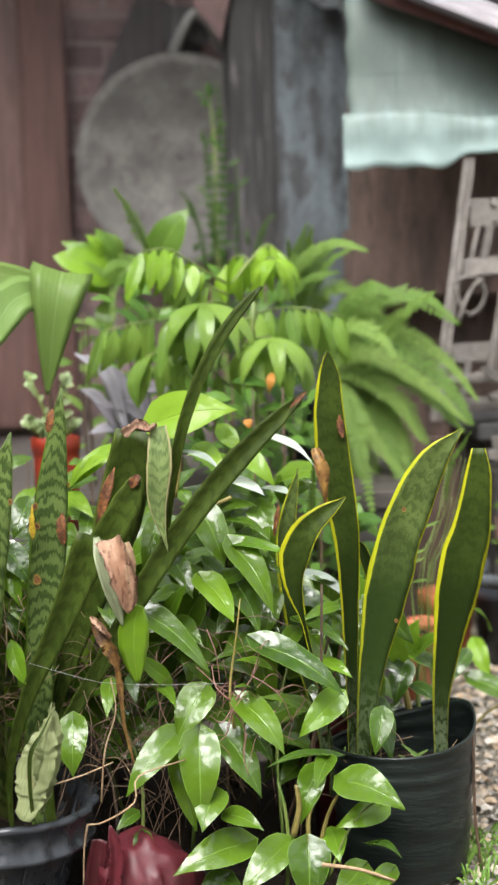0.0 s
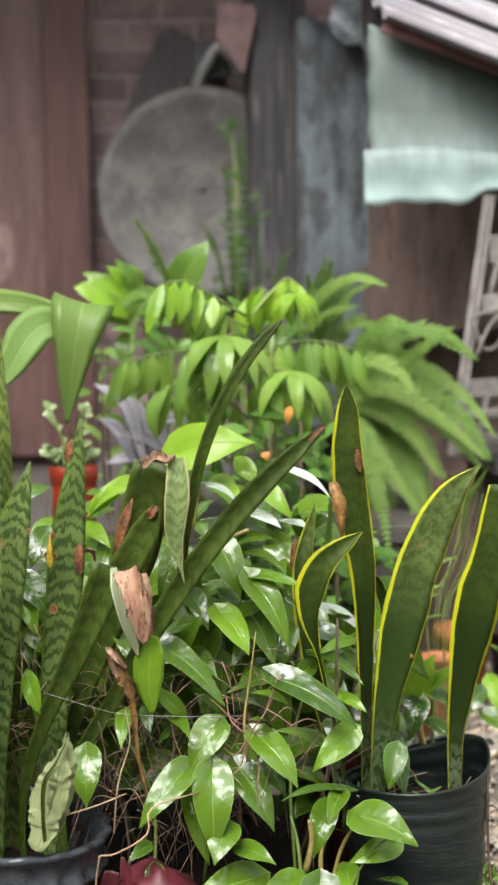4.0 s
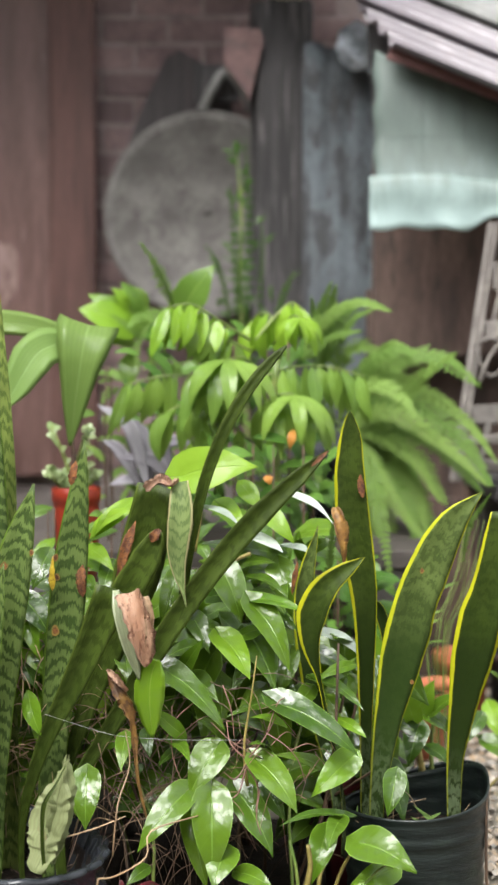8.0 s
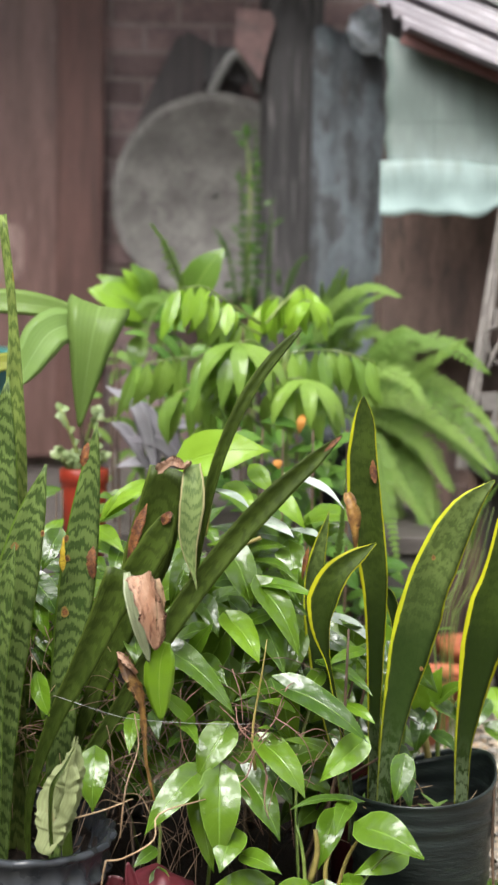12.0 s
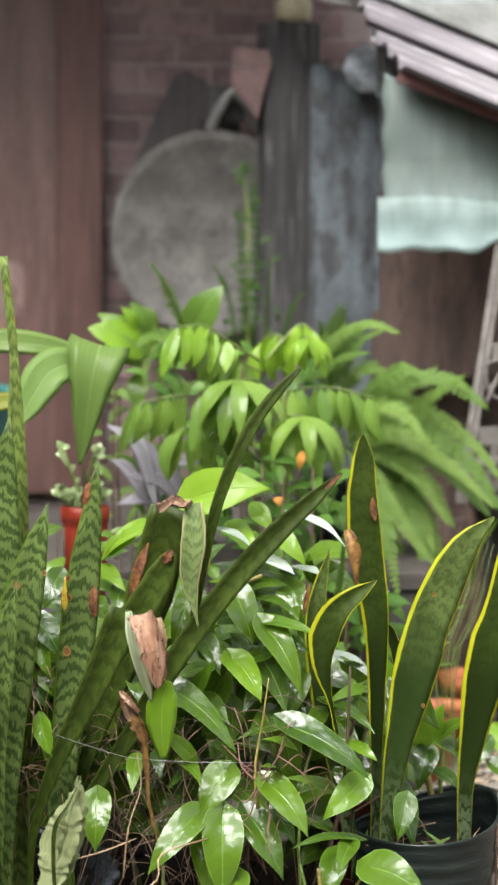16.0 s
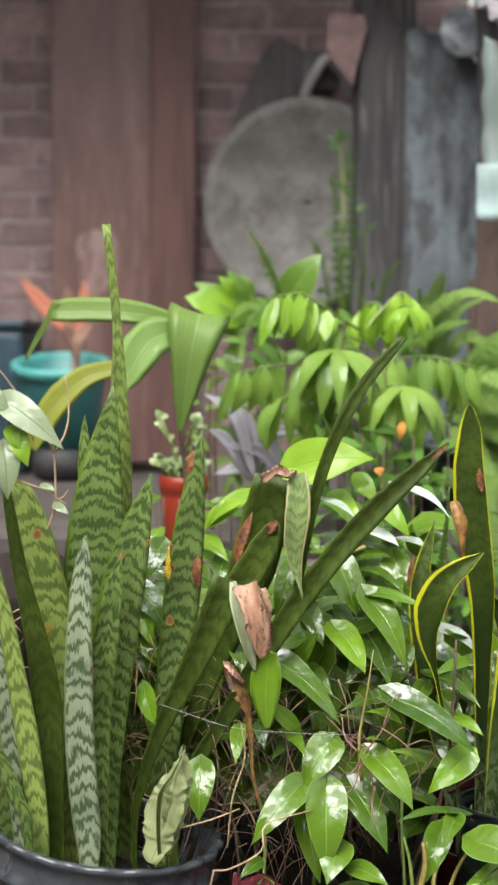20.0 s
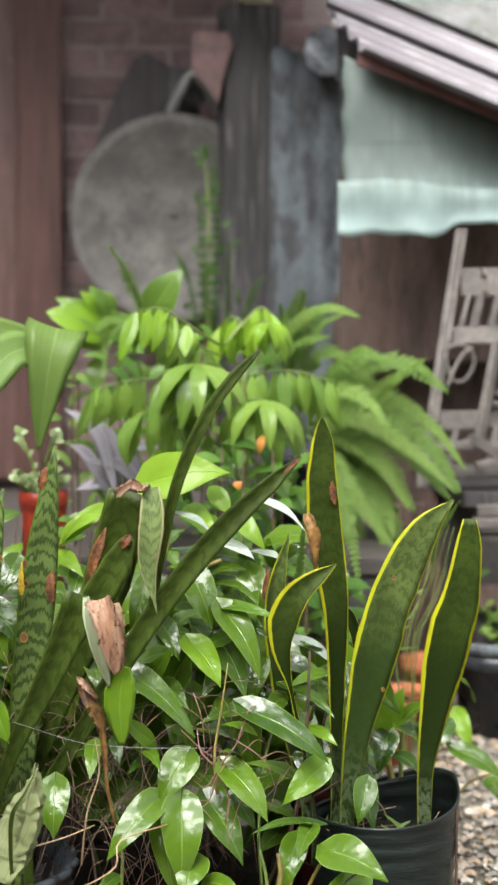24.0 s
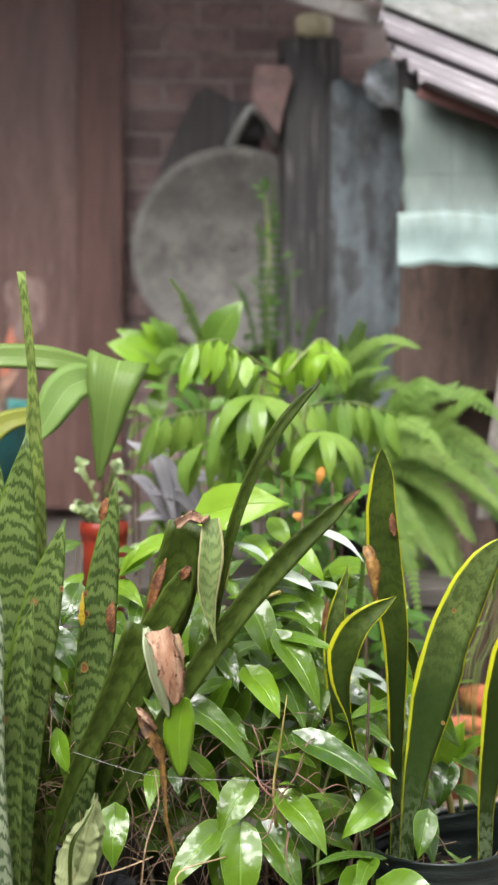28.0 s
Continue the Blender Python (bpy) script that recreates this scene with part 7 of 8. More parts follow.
leaf("leaf", (0.028, 1.940, 0.473), (0.118, 1.895, 0.460), 0.025, M_mid, mass, up=(0.10, -0.60, 0.80), shape=heart_shape, lobe=0.24, seed=50)
leaf("leaf", (0.041, 1.920, 0.469), (0.089, 1.875, 0.387), 0.047, M_heart, mass, up=(0.30, -0.70, 0.70), shape=heart_shape, lobe=0.24, seed=51)
leaf("leaf", (0.141, 2.010, 0.412), (0.200, 1.940, 0.384), 0.029, M_skysheen, mass, up=(0.10, -0.35, 1.00), shape=heart_shape, lobe=0.24, seed=52)
leaf("leaf", (0.066, 1.970, 0.456), (0.105, 1.940, 0.428), 0.022, M_heart, mass, up=(0.00, -1.00, 0.45), shape=heart_shape, lobe=0.24, seed=53)
leaf("leaf", (0.092, 1.960, 0.394), (0.078, 1.930, 0.340), 0.034, M_heart, mass, up=(0.00, -1.00, 0.45), shape=heart_shape, lobe=0.24, seed=54)
leaf("leaf", (0.061, 1.980, 0.373), (0.100, 1.935, 0.347), 0.028, M_heart, mass, up=(0.00, -0.75, 0.70), shape=heart_shape, lobe=0.24, seed=55)
leaf("leaf", (-0.042, 1.940, 0.365), (-0.006, 1.895, 0.340), 0.031, M_heart, mass, up=(0.00, -0.75, 0.70), shape=heart_shape, lobe=0.24, seed=56)
leaf("leaf", (0.033, 1.980, 0.409), (0.068, 1.935, 0.387), 0.028, M_heart, mass, up=(0.00, -0.75, 0.70), shape=heart_shape, lobe=0.24, seed=57)
leaf("leaf", (0.120, 1.940, 0.346), (0.091, 1.910, 0.316), 0.026, M_heart, mass, up=(0.00, -1.00, 0.45), shape=heart_shape, lobe=0.24, seed=58)
leaf("leaf", (-0.037, 2.000, 0.490), (-0.051, 1.970, 0.439), 0.032, M_heart, mass, up=(0.00, -1.00, 0.45), shape=heart_shape, lobe=0.24, seed=59)
leaf("leaf", (-0.044, 1.980, 0.441), (-0.019, 1.935, 0.398), 0.032, M_heart, mass, up=(0.00, -0.75, 0.70), shape=heart_shape, lobe=0.24, seed=60)
leaf("leaf", (0.149, 1.960, 0.326), (0.175, 1.930, 0.289), 0.027, M_heart, mass, up=(0.00, -1.00, 0.45), shape=heart_shape, lobe=0.24, seed=61)
leaf("leaf", (0.053, 1.960, 0.345), (0.021, 1.915, 0.328), 0.023, M_heart, mass, up=(0.00, -0.75, 0.70), shape=heart_shape, lobe=0.24, seed=62)
leaf("leaf", (0.038, 1.810, 0.093), (-0.052, 1.765, 0.072), 0.053, M_heart, mass, up=(-0.10, -0.75, 0.70), shape=heart_shape, lobe=0.24, seed=63)
leaf("leaf", (0.092, 1.800, 0.092), (0.033, 1.755, 0.045), 0.047, M_heart, mass, up=(-0.15, -0.80, 0.60), shape=heart_shape, lobe=0.24, seed=64)
leaf("leaf", (0.124, 1.790, 0.095), (0.122, 1.760, 0.029), 0.058, M_heart, mass, up=(0.10, -0.85, 0.55), shape=heart_shape, lobe=0.24, seed=65)
leaf("leaf", (0.159, 1.810, 0.105), (0.163, 1.765, 0.082), 0.033, M_mid, mass, up=(0.00, -0.75, 0.70), shape=heart_shape, lobe=0.24, seed=66)
leaf("leaf", (-0.092, 1.815, 0.105), (-0.086, 1.785, 0.060), 0.027, M_heart, mass, up=(-0.10, -0.95, 0.30), shape=heart_shape, lobe=0.24, seed=67)
leaf("leaf", (0.024, 1.810, 0.134), (0.067, 1.765, 0.128), 0.029, M_heart, mass, up=(0.00, -0.75, 0.70), shape=heart_shape, lobe=0.24, seed=68)
leaf("leaf", (0.002, 1.810, 0.162), (-0.013, 1.765, 0.129), 0.045, M_heart, mass, up=(0.00, -0.75, 0.70), shape=heart_shape, lobe=0.24, seed=69)
leaf("leaf", (0.205, 1.780, 0.098), (0.237, 1.710, 0.108), 0.020, M_heart, mass, up=(0.10, -0.35, 1.00), shape=heart_shape, lobe=0.24, seed=70)
leaf("leaf", (-0.102, 1.810, 0.140), (-0.125, 1.780, 0.129), 0.019, M_heart, mass, up=(0.00, -1.00, 0.45), shape=heart_shape, lobe=0.24, seed=71)
leaf("leaf", (0.194, 1.800, 0.058), (0.153, 1.755, 0.033), 0.040, M_heart, mass, up=(0.00, -0.75, 0.70), shape=heart_shape, lobe=0.24, seed=72)
leaf("leaf", (0.015, 1.800, 0.049), (-0.023, 1.770, 0.002), 0.050, M_heart, mass, up=(0.00, -1.00, 0.45), shape=heart_shape, lobe=0.24, seed=73)
leaf("leaf", (0.228, 1.770, 0.065), (0.186, 1.725, 0.045), 0.028, M_heart, mass, up=(0.00, -0.75, 0.70), shape=heart_shape, lobe=0.24, seed=74)
leaf("leaf", (-0.190, 1.980, 0.554), (-0.128, 1.950, 0.600), 0.032, M_lime, mass, up=(-0.22, -0.60, 0.80), shape=lance_shape, lobe=0.0, seed=4)
leaf("leaf", (-0.192, 1.867, 0.241), (-0.182, 1.837, 0.185), 0.043, M_heart, mass, up=(0.00, -0.90, 0.45), shape=heart_shape, lobe=0.26, seed=8)
leaf("leaf", (-0.271, 1.943, 0.410), (-0.248, 1.913, 0.372), 0.032, M_mid, mass, up=(-0.24, -0.60, 0.80), shape=heart_shape, lobe=0.26, seed=0)
leaf("leaf", (-0.191, 1.988, 0.524), (-0.157, 1.958, 0.495), 0.027, M_lime, mass, up=(0.12, -0.60, 0.80), shape=heart_shape, lobe=0.26, seed=2)
leaf("leaf", (-0.205, 1.970, 0.389), (-0.190, 1.940, 0.442), 0.028, M_lime, mass, up=(-0.12, -0.60, 0.80), shape=heart_shape, lobe=0.26, seed=4)
leaf("leaf", (-0.276, 1.943, 0.473), (-0.236, 1.913, 0.424), 0.041, M_heart, mass, up=(-0.14, -0.40, 0.90), shape=heart_shape, lobe=0.26, seed=0)
leaf("leaf", (-0.251, 1.988, 0.530), (-0.268, 1.958, 0.485), 0.035, M_heart, mass, up=(0.22, -0.40, 0.90), shape=heart_shape, lobe=0.26, seed=2)
leaf("leaf", (-0.211, 1.952, 0.456), (-0.238, 1.922, 0.492), 0.032, M_heart, mass, up=(0.34, -0.40, 0.90), shape=heart_shape, lobe=0.26, seed=6)
leaf("leaf", (-0.286, 1.997, 0.334), (-0.252, 1.967, 0.293), 0.039, M_heart, mass, up=(0.10, -0.40, 0.90), shape=heart_shape, lobe=0.26, seed=8)
leaf("leaf", (-0.271, 1.938, 0.450), (-0.252, 1.908, 0.397), 0.028, M_mid, mass, up=(-0.24, -0.80, 0.60), shape=heart_shape, lobe=0.26, seed=0)
leaf("leaf", (-0.287, 1.983, 0.320), (-0.254, 1.953, 0.287), 0.024, M_lime, mass, up=(0.12, -0.80, 0.60), shape=heart_shape, lobe=0.26, seed=2)
leaf("leaf", (-0.291, 1.943, 0.405), (-0.255, 1.913, 0.353), 0.035, M_heart, mass, up=(-0.14, -0.70, 0.70), shape=heart_shape, lobe=0.26, seed=0)
leaf("leaf", (-0.269, 1.988, 0.265), (-0.283, 1.958, 0.225), 0.028, M_heart, mass, up=(0.22, -0.70, 0.70), shape=heart_shape, lobe=0.26, seed=2)
leaf("leaf", (-0.260, 1.853, 0.368), (-0.239, 1.823, 0.314), 0.026, M_mid, mass, up=(-0.24, -0.90, 0.45), shape=lance_shape, lobe=0.0, seed=0)


def fill_mass():
    """More leaves deep in the clump, then the stalks that carry them."""
    rng = random.Random(21)
    for k in range(330):
        x = rng.uniform(-0.36, 0.24)
        y = rng.uniform(1.97, 2.28)
        top = 0.52 + 0.05 * math.sin(x * 9) if x > -0.2 else 0.42
        z = rng.uniform(0.12, top if x < 0.12 else 0.38)
        d = Vector((rng.uniform(-1, 1), rng.uniform(-0.9, 0.2), rng.uniform(-1.0, 0.35))).normalized() * rng.uniform(0.06, 0.115)
        b = Vector((x, y, z))
        leaf("leaf", b, b + d, d.length * rng.uniform(0.42, 0.6), M_heart, mass, up=(rng.uniform(-0.4, 0.4), -0.6, 0.8), n=6, seed=k)
    for k in range(34):
        b = Vector((rng.uniform(-0.31, -0.17), rng.uniform(1.96, 2.06), rng.uniform(0.22, 0.48)))
        d = Vector((rng.uniform(-0.8, 0.8), -0.4, rng.uniform(-1.0, 0.2))).normalized() * rng.uniform(0.05, 0.085)
        leaf("leaf", b, b + d, d.length * rng.uniform(0.45, 0.6), M_mid if k % 3 else M_lime, mass, up=(rng.uniform(-0.3, 0.3), -0.7, 0.7), n=8, seed=400 + k)
    for k in range(14):
        x = rng.uniform(-0.22, 0.2)
        base = Vector((x * 0.6, rng.uniform(1.85, 2.1), 0.02))
        top = Vector((x + rng.uniform(-0.05, 0.05), rng.uniform(1.85, 2.1), rng.uniform(0.18, 0.5)))
        tube("stalk", [base, base.lerp(top, 0.5) + Vector((rng.uniform(-0.03, 0.03), 0, 0.02)), top], 0.003, 0.0018, M_stem if k % 4 == 0 else M_root, mass, 6, 5)


fill_mass()
for a in ([(0.031, 1.830, 0.273), (0.016, 1.820, 0.256), (0.001, 1.820, 0.266)], [(0.031, 1.830, 0.270), (0.021, 1.820, 0.239), (0.005, 1.820, 0.226)], [(0.032, 1.830, 0.273), (0.055, 1.820, 0.259), (0.075, 1.820, 0.267)], [(0.032, 1.830, 0.270), (0.046, 1.820, 0.246), (0.043, 1.820, 0.212)], [(0.029, 1.830, 0.281), (0.010, 1.830, 0.301), (0.005, 1.840, 0.327)], [(0.031, 1.830, 0.277), (0.055, 1.830, 0.308), (0.070, 1.840, 0.334)]):
    tube("aerial_root", a, 0.0014, 0.0007, M_runner, mass, 10, 5)
tube("stalk", [(0.032, 1.840, 0.241), (0.028, 1.840, 0.295), (0.038, 1.830, 0.366), (0.045, 1.830, 0.418)], 0.0024, 0.0006, M_tanstem, mass)
tube("stalk", [(0.126, 1.810, 0.010), (0.127, 1.810, 0.080), (0.126, 1.810, 0.124), (0.135, 1.820, 0.145)], 0.0042, 0.0026, M_tanstem, mass)
tube("stalk", [(0.130, 1.800, 0.014), (0.140, 1.800, 0.087), (0.151, 1.795, 0.134), (0.167, 1.785, 0.170), (0.178, 1.780, 0.182)], 0.0034, 0.0016, M_tanstem, mass, 12)
tube("stalk", [(0.148, 1.780, 0.053), (0.172, 1.775, 0.114), (0.194, 1.770, 0.146), (0.213, 1.765, 0.163)], 0.0022, 0.0012, M_stem, mass, 12)
tube("stalk", [(0.093, 1.820, 0.007), (0.100, 1.820, 0.069), (0.097, 1.820, 0.131), (0.088, 1.830, 0.170)], 0.0034, 0.0022, M_stem, mass, 12)
tube("stalk", [(0.139, 1.750, 0.087), (0.189, 1.750, 0.078), (0.232, 1.750, 0.062)], 0.003, 0.002, M_straw, mass)
tube("stalk", [(0.106, 1.800, 0.107), (0.114, 1.800, 0.144), (0.111, 1.800, 0.175)], 0.0046, 0.003, M_tanstem, mass)
tube("stalk", [(-0.043, 2.000, 0.533), (-0.035, 2.000, 0.581), (-0.030, 2.000, 0.613)], 0.004, 0.003, M_tanstem, mass)
tube("stalk", [(0.038, 1.980, 0.533), (0.013, 1.980, 0.522), (-0.007, 1.980, 0.509)], 0.003, 0.002, M_tanstem, mass)

twigs("dead_stems", 80, ((-0.17, 0.02), (1.86, 1.98), (0.14, 0.38)), 0.12, 0.0009, M_twig, "tangle of thin dry brown stems in the clump", 3)
twigs("dead_stems", 60, ((-0.42, 0.2), (1.95, 2.2), (0.05, 0.4)), 0.12, 0.0012, M_root, "dark tangle of old stems below the leaves", 4)
twigs("dead_stems", 150, ((-0.45, -0.14), (1.9, 1.97), (0.16, 0.46)), 0.09, 0.0013, M_straw, "dry brown stems behind the banded plant", 5)

twigs("dead_stems", 45, ((-0.17, -0.02), (1.83, 1.92), (0.12, 0.34)), 0.13, 0.0007, M_twig, "fine reddish-brown dead stems hanging in the clump", 6)
twigs("dead_stems", 30, ((0.0, 0.13), (1.82, 1.90), (0.20, 0.35)), 0.08, 0.0006, M_runner, "fine reddish-brown dead stems over the clump", 7)
twigs("dead_stems", 40, ((-0.30, -0.19), (1.90, 1.95), (0.22, 0.46)), 0.08, 0.0009, M_straw, "pale dry stems between the sword leaves", 9)

runner = thing("dry_runner", (0.031, 1.830, 0.273), "wiry reddish-brown runners over the glossy clump", "runner")
for a in ([(0.057, 1.830, 0.315), (0.082, 1.820, 0.301), (0.099, 1.820, 0.281), (0.109, 1.830, 0.249)], [(-0.016, 1.840, 0.327), (0.016, 1.830, 0.300), (0.052, 1.830, 0.281)], [(-0.000, 1.850, 0.374), (0.011, 1.840, 0.343), (0.015, 1.840, 0.305)], [(0.058, 1.830, 0.315), (0.072, 1.840, 0.351), (0.082, 1.850, 0.357)], [(0.088, 1.820, 0.294), (0.110, 1.820, 0.303), (0.126, 1.830, 0.296)], [(-0.039, 1.850, 0.351), (-0.061, 1.840, 0.333), (-0.076, 1.840, 0.304)], [(-0.068, 1.850, 0.347), (-0.066, 1.830, 0.284), (-0.045, 1.830, 0.231)], [(0.048, 1.800, 0.247), (0.044, 1.790, 0.215), (0.050, 1.790, 0.192)]):
    tube("shoot", a, 0.0009, 0.0006, M_runner, runner, 12, 5)

stick = thing("dead_twig", (-0.095, 1.740, 0.195), "bent dry twig hanging between the pots", "twig")
tube("shoot", [(-0.152, 1.700, 0.168), (-0.131, 1.700, 0.171), (-0.094, 1.710, 0.191), (-0.089, 1.730, 0.217), (-0.032, 1.800, 0.214)], 0.0012, 0.0009, M_straw, stick, 16)
tube("shoot", [(-0.152, 1.700, 0.168), (-0.157, 1.700, 0.140), (-0.160, 1.700, 0.089)], 0.0013, 0.001, M_straw, stick, 8)
tube("shoot", [(-0.139, 1.750, 0.179), (-0.133, 1.760, 0.241), (-0.119, 1.780, 0.287), (-0.125, 1.790, 0.328)], 0.0013, 0.0008, M_straw, stick, 12)
tube("shoot", [(-0.196, 1.730, 0.210), (-0.159, 1.750, 0.215), (-0.125, 1.780, 0.220)], 0.0012, 0.0008, M_straw, stick, 8)
thread = thing("spider_thread", (-0.123, 1.800, 0.318), "fine pale spider thread between leaves", "thread")
tube("strand", [(-0.229, 1.790, 0.351), (-0.158, 1.790, 0.328), (-0.122, 1.790, 0.321), (-0.050, 1.800, 0.314), (0.023, 1.810, 0.311)], 0.0003, 0.0003, M_bracket, thread, 16, 4)

# dark soil sheet added under the pots to deepen the shade below the clump
def make_litter():
    bm = bmesh.new()
    g = []
    for j in range(25):
        row = []
        for i in range(33):
            x, y = -0.75 + 1.05 * i / 32, 1.55 + 0.95 * j / 24
            edge = min(1, 6 * min(i, 32 - i, j, 24 - j) / 32)
            row.append(bm.verts.new((x + 0.02 * noise.noise(Vector((x * 9, y * 9, 2))), y, -0.012 + edge * (0.018 + 0.012 * noise.noise(Vector((x * 14, y * 14, 4)))))))
        g.append(row)
    for a, b in zip(g, g[1:]):
        for k in range(32):
            bm.faces.new((a[k], a[k + 1], b[k + 1], b[k]))
    return tagged(part("soil", bm, M_soil, None), "dark wet soil added to deepen the shade under the pots", "soil", kind="structure")


make_litter()

# maroon pots under the clump
def maroon_pot(at, r, h, tilt, label):
    p = thing("plant_pot", at, label, "plant pot", "maroon plastic pots")
    p.rotation_euler = [radians(v) for v in tilt]
    lathe("body", [(r * 0.72, 0.0), (r * 0.93, h * 0.8), (r, h * 0.82), (r * 1.02, h), (r * 0.95, h), (r * 0.9, h * 0.8)], M_maroon, p)
    soil_disc("soil", r * 0.9, h * 0.85, p)
    return p


slump = thing("plastic_bag", (-0.084, 1.82, 0.0), "crumpled wet maroon plastic bag under the glossy leaves", "plastic bag")


def make_slump():
    bm = bmesh.new()
    bmesh.ops.create_icosphere(bm, subdivisions=4, radius=1.0)
    for v in bm.verts:
        q = v.co.copy()
        fold = 0.22 * noise.noise(Vector((q.x * 3.5 + 2, q.y * 3.5, q.z * 0.8))) + 0.09 * noise.noise(q * 5.0) - 0.10 * abs(noise.noise(Vector((q.x * 7, q.y * 7, q.z * 2.0))))
        v.co = Vector((q.x * 0.066 * (1 + fold) - 0.012 * q.z, q.y * 0.06 * (1 + fold), max(-0.01, 0.030 + q.z * 0.081 * (1 + fold * 0.7))))
    part("body", bm, M_maroon, slump, "wet maroon film with soft folds")


make_slump()
strap("flap", [(-0.130, 1.765, 0.142), (-0.124, 1.765, 0.114), (-0.125, 1.765, 0.084), (-0.130, 1.765, 0.046)], 0.020, M_maroon, slump, "bright folded edge", n=20, seed=3, ripple=0.04, curl=0.6, thick=0.001, shape=along(0, 0.2, 0.2, 0.8, 1, 1))
strap("flap", [(-0.147, 1.800, 0.111), (-0.153, 1.800, 0.078), (-0.159, 1.800, 0.032)], 0.030, M_maroon, slump, "dark tucked side", n=14, seed=4, ripple=0.04, curl=0.3, thick=0.001, shape=along(0, 0.7, 1, 1))
maroon_pot((0.185, 2.07, 0.0), 0.045, 0.21, (0, 0, 0), "maroon plastic pot behind the grow bag")

# young plant in the second bag
young = thing("young_plant", (0.325, 2.19, 0.118), "young plant with glossy green leaves in a grow bag", "plant")
tube("stem", [(0.315, 2.15, 0.115), (0.297, 2.140, 0.209), (0.288, 2.140, 0.267)], 0.006, 0.004, M_tanstem, young)
tube("stem", [(0.325, 2.17, 0.115), (0.320, 2.160, 0.208), (0.326, 2.160, 0.261)], 0.004, 0.003, M_stem, young)
leaf("leaf", (0.282, 2.093, 0.270), (0.267, 2.063, 0.329), 0.034, M_lime, young, up=(-0.24, -0.90, 0.45), shape=heart_shape, lobe=0.26, seed=0)
leaf("leaf", (0.294, 2.138, 0.268), (0.317, 2.108, 0.322), 0.042, M_lime, young, up=(0.12, -0.90, 0.45), shape=heart_shape, lobe=0.26, seed=2)
leaf("leaf", (0.291, 2.093, 0.252), (0.273, 2.063, 0.201), 0.039, M_heart, young, up=(-0.04, -0.60, 0.80), shape=heart_shape, lobe=0.26, seed=0)
leaf("leaf", (0.304, 2.138, 0.263), (0.352, 2.108, 0.229), 0.034, M_heart, young, up=(0.32, -0.60, 0.80), shape=heart_shape, lobe=0.26, seed=2)
leaf("leaf", (0.320, 2.120, 0.271), (0.364, 2.090, 0.303), 0.031, M_heart, young, up=(0.08, -0.60, 0.80), shape=heart_shape, lobe=0.26, seed=4)
leaf("leaf", (0.308, 2.102, 0.219), (0.334, 2.072, 0.200), 0.037, M_heart, young, up=(0.44, -0.60, 0.80), shape=heart_shape, lobe=0.26, seed=6)
leaf("leaf", (0.285, 2.147, 0.270), (0.242, 2.117, 0.257), 0.029, M_heart, young, up=(0.20, -0.60, 0.80), shape=heart_shape, lobe=0.26, seed=8)
leaf("leaf", (0.352, 2.129, 0.259), (0.374, 2.099, 0.231), 0.029, M_heart, young, up=(-0.04, -0.60, 0.80), shape=heart_shape, lobe=0.26, seed=10)

# reddish pots and black pot on the gravel
for at, r, h, lab in (((0.382, 2.860, 0.072), 0.075, 0.135, "terracotta pot with an orange rim on the gravel"), ((0.512, 3.08, 0.0), 0.060, 0.165, "small terracotta pot on the gravel")):
    p = thing("plant_pot", (at[0], at[1], 0.0), lab, "plant pot", "terracotta pots on the gravel")
    lathe("body", [(r * 0.75, 0.0), (r * 0.95, h * 0.78), (r, h * 0.8)], M_terra, p)
    lathe("rim", [(r * 0.99, h * 0.79), (r * 1.08, h * 0.8), (r * 1.1, h), (r * 0.98, h), (r * 0.92, h * 0.8)], M_terra, p, caps=False)
    soil_disc("soil", r * 0.93, h * 0.88, p)
tipped = thing("plant_pot", (0.411, 2.800, 0.149), "broken orange pot rim lying across the pots", "pot shard")
tube("shard", [(0.362, 2.800, 0.145), (0.408, 2.780, 0.163), (0.453, 2.800, 0.156)], 0.016, 0.014, M_terra, tipped, 10, 8)
blackfar = thing("plant_pot", (0.672, 3.08, 0.0), "black plastic pot with pale rim on the gravel", "plant pot")
lathe("body", [(0.085, 0.0), (0.105, 0.15), (0.113, 0.152), (0.116, 0.182), (0.108, 0.184), (0.102, 0.15)], M_blackpot, blackfar)
lathe("collar", [(0.112, 0.186), (0.121, 0.19), (0.124, 0.208), (0.118, 0.214), (0.108, 0.19)], M_greysheet, blackfar, label="pale grey band round the rim", caps=False)
soil_disc("soil", 0.104, 0.168, blackfar)
ball = thing("small_shrub", (0.682, 3.08, 0.165), "small green shrub in the black pot", "shrub")


def make_ball():
    rng = random.Random(9)
    for k in range(5):
        bm = bmesh.new()
        tube_into(bm, [(0, 0, 0), (rng.uniform(-0.03, 0.03), rng.uniform(-0.03, 0.03), 0.05), (rng.uniform(-0.05, 0.05), rng.uniform(-0.05, 0.05), 0.11)], 0.003, 0.0015, 4, 5)
        part("stem", bm, M_stem, ball)
    for k in range(70):
        p = Vector((rng.gauss(0, 0.03), rng.gauss(0, 0.03), 0.09 + rng.gauss(0, 0.03)))
        bm = bmesh.new()
        leaf_into(bm, p, p + Vector((rng.uniform(-1, 1), rng.uniform(-1, 1), rng.uniform(-0.5, 1))).normalized() * 0.035, 0.016, shape=lance_shape, lobe=0, n=3, seed=k)
        part("leaf", bm, M_fern, ball)


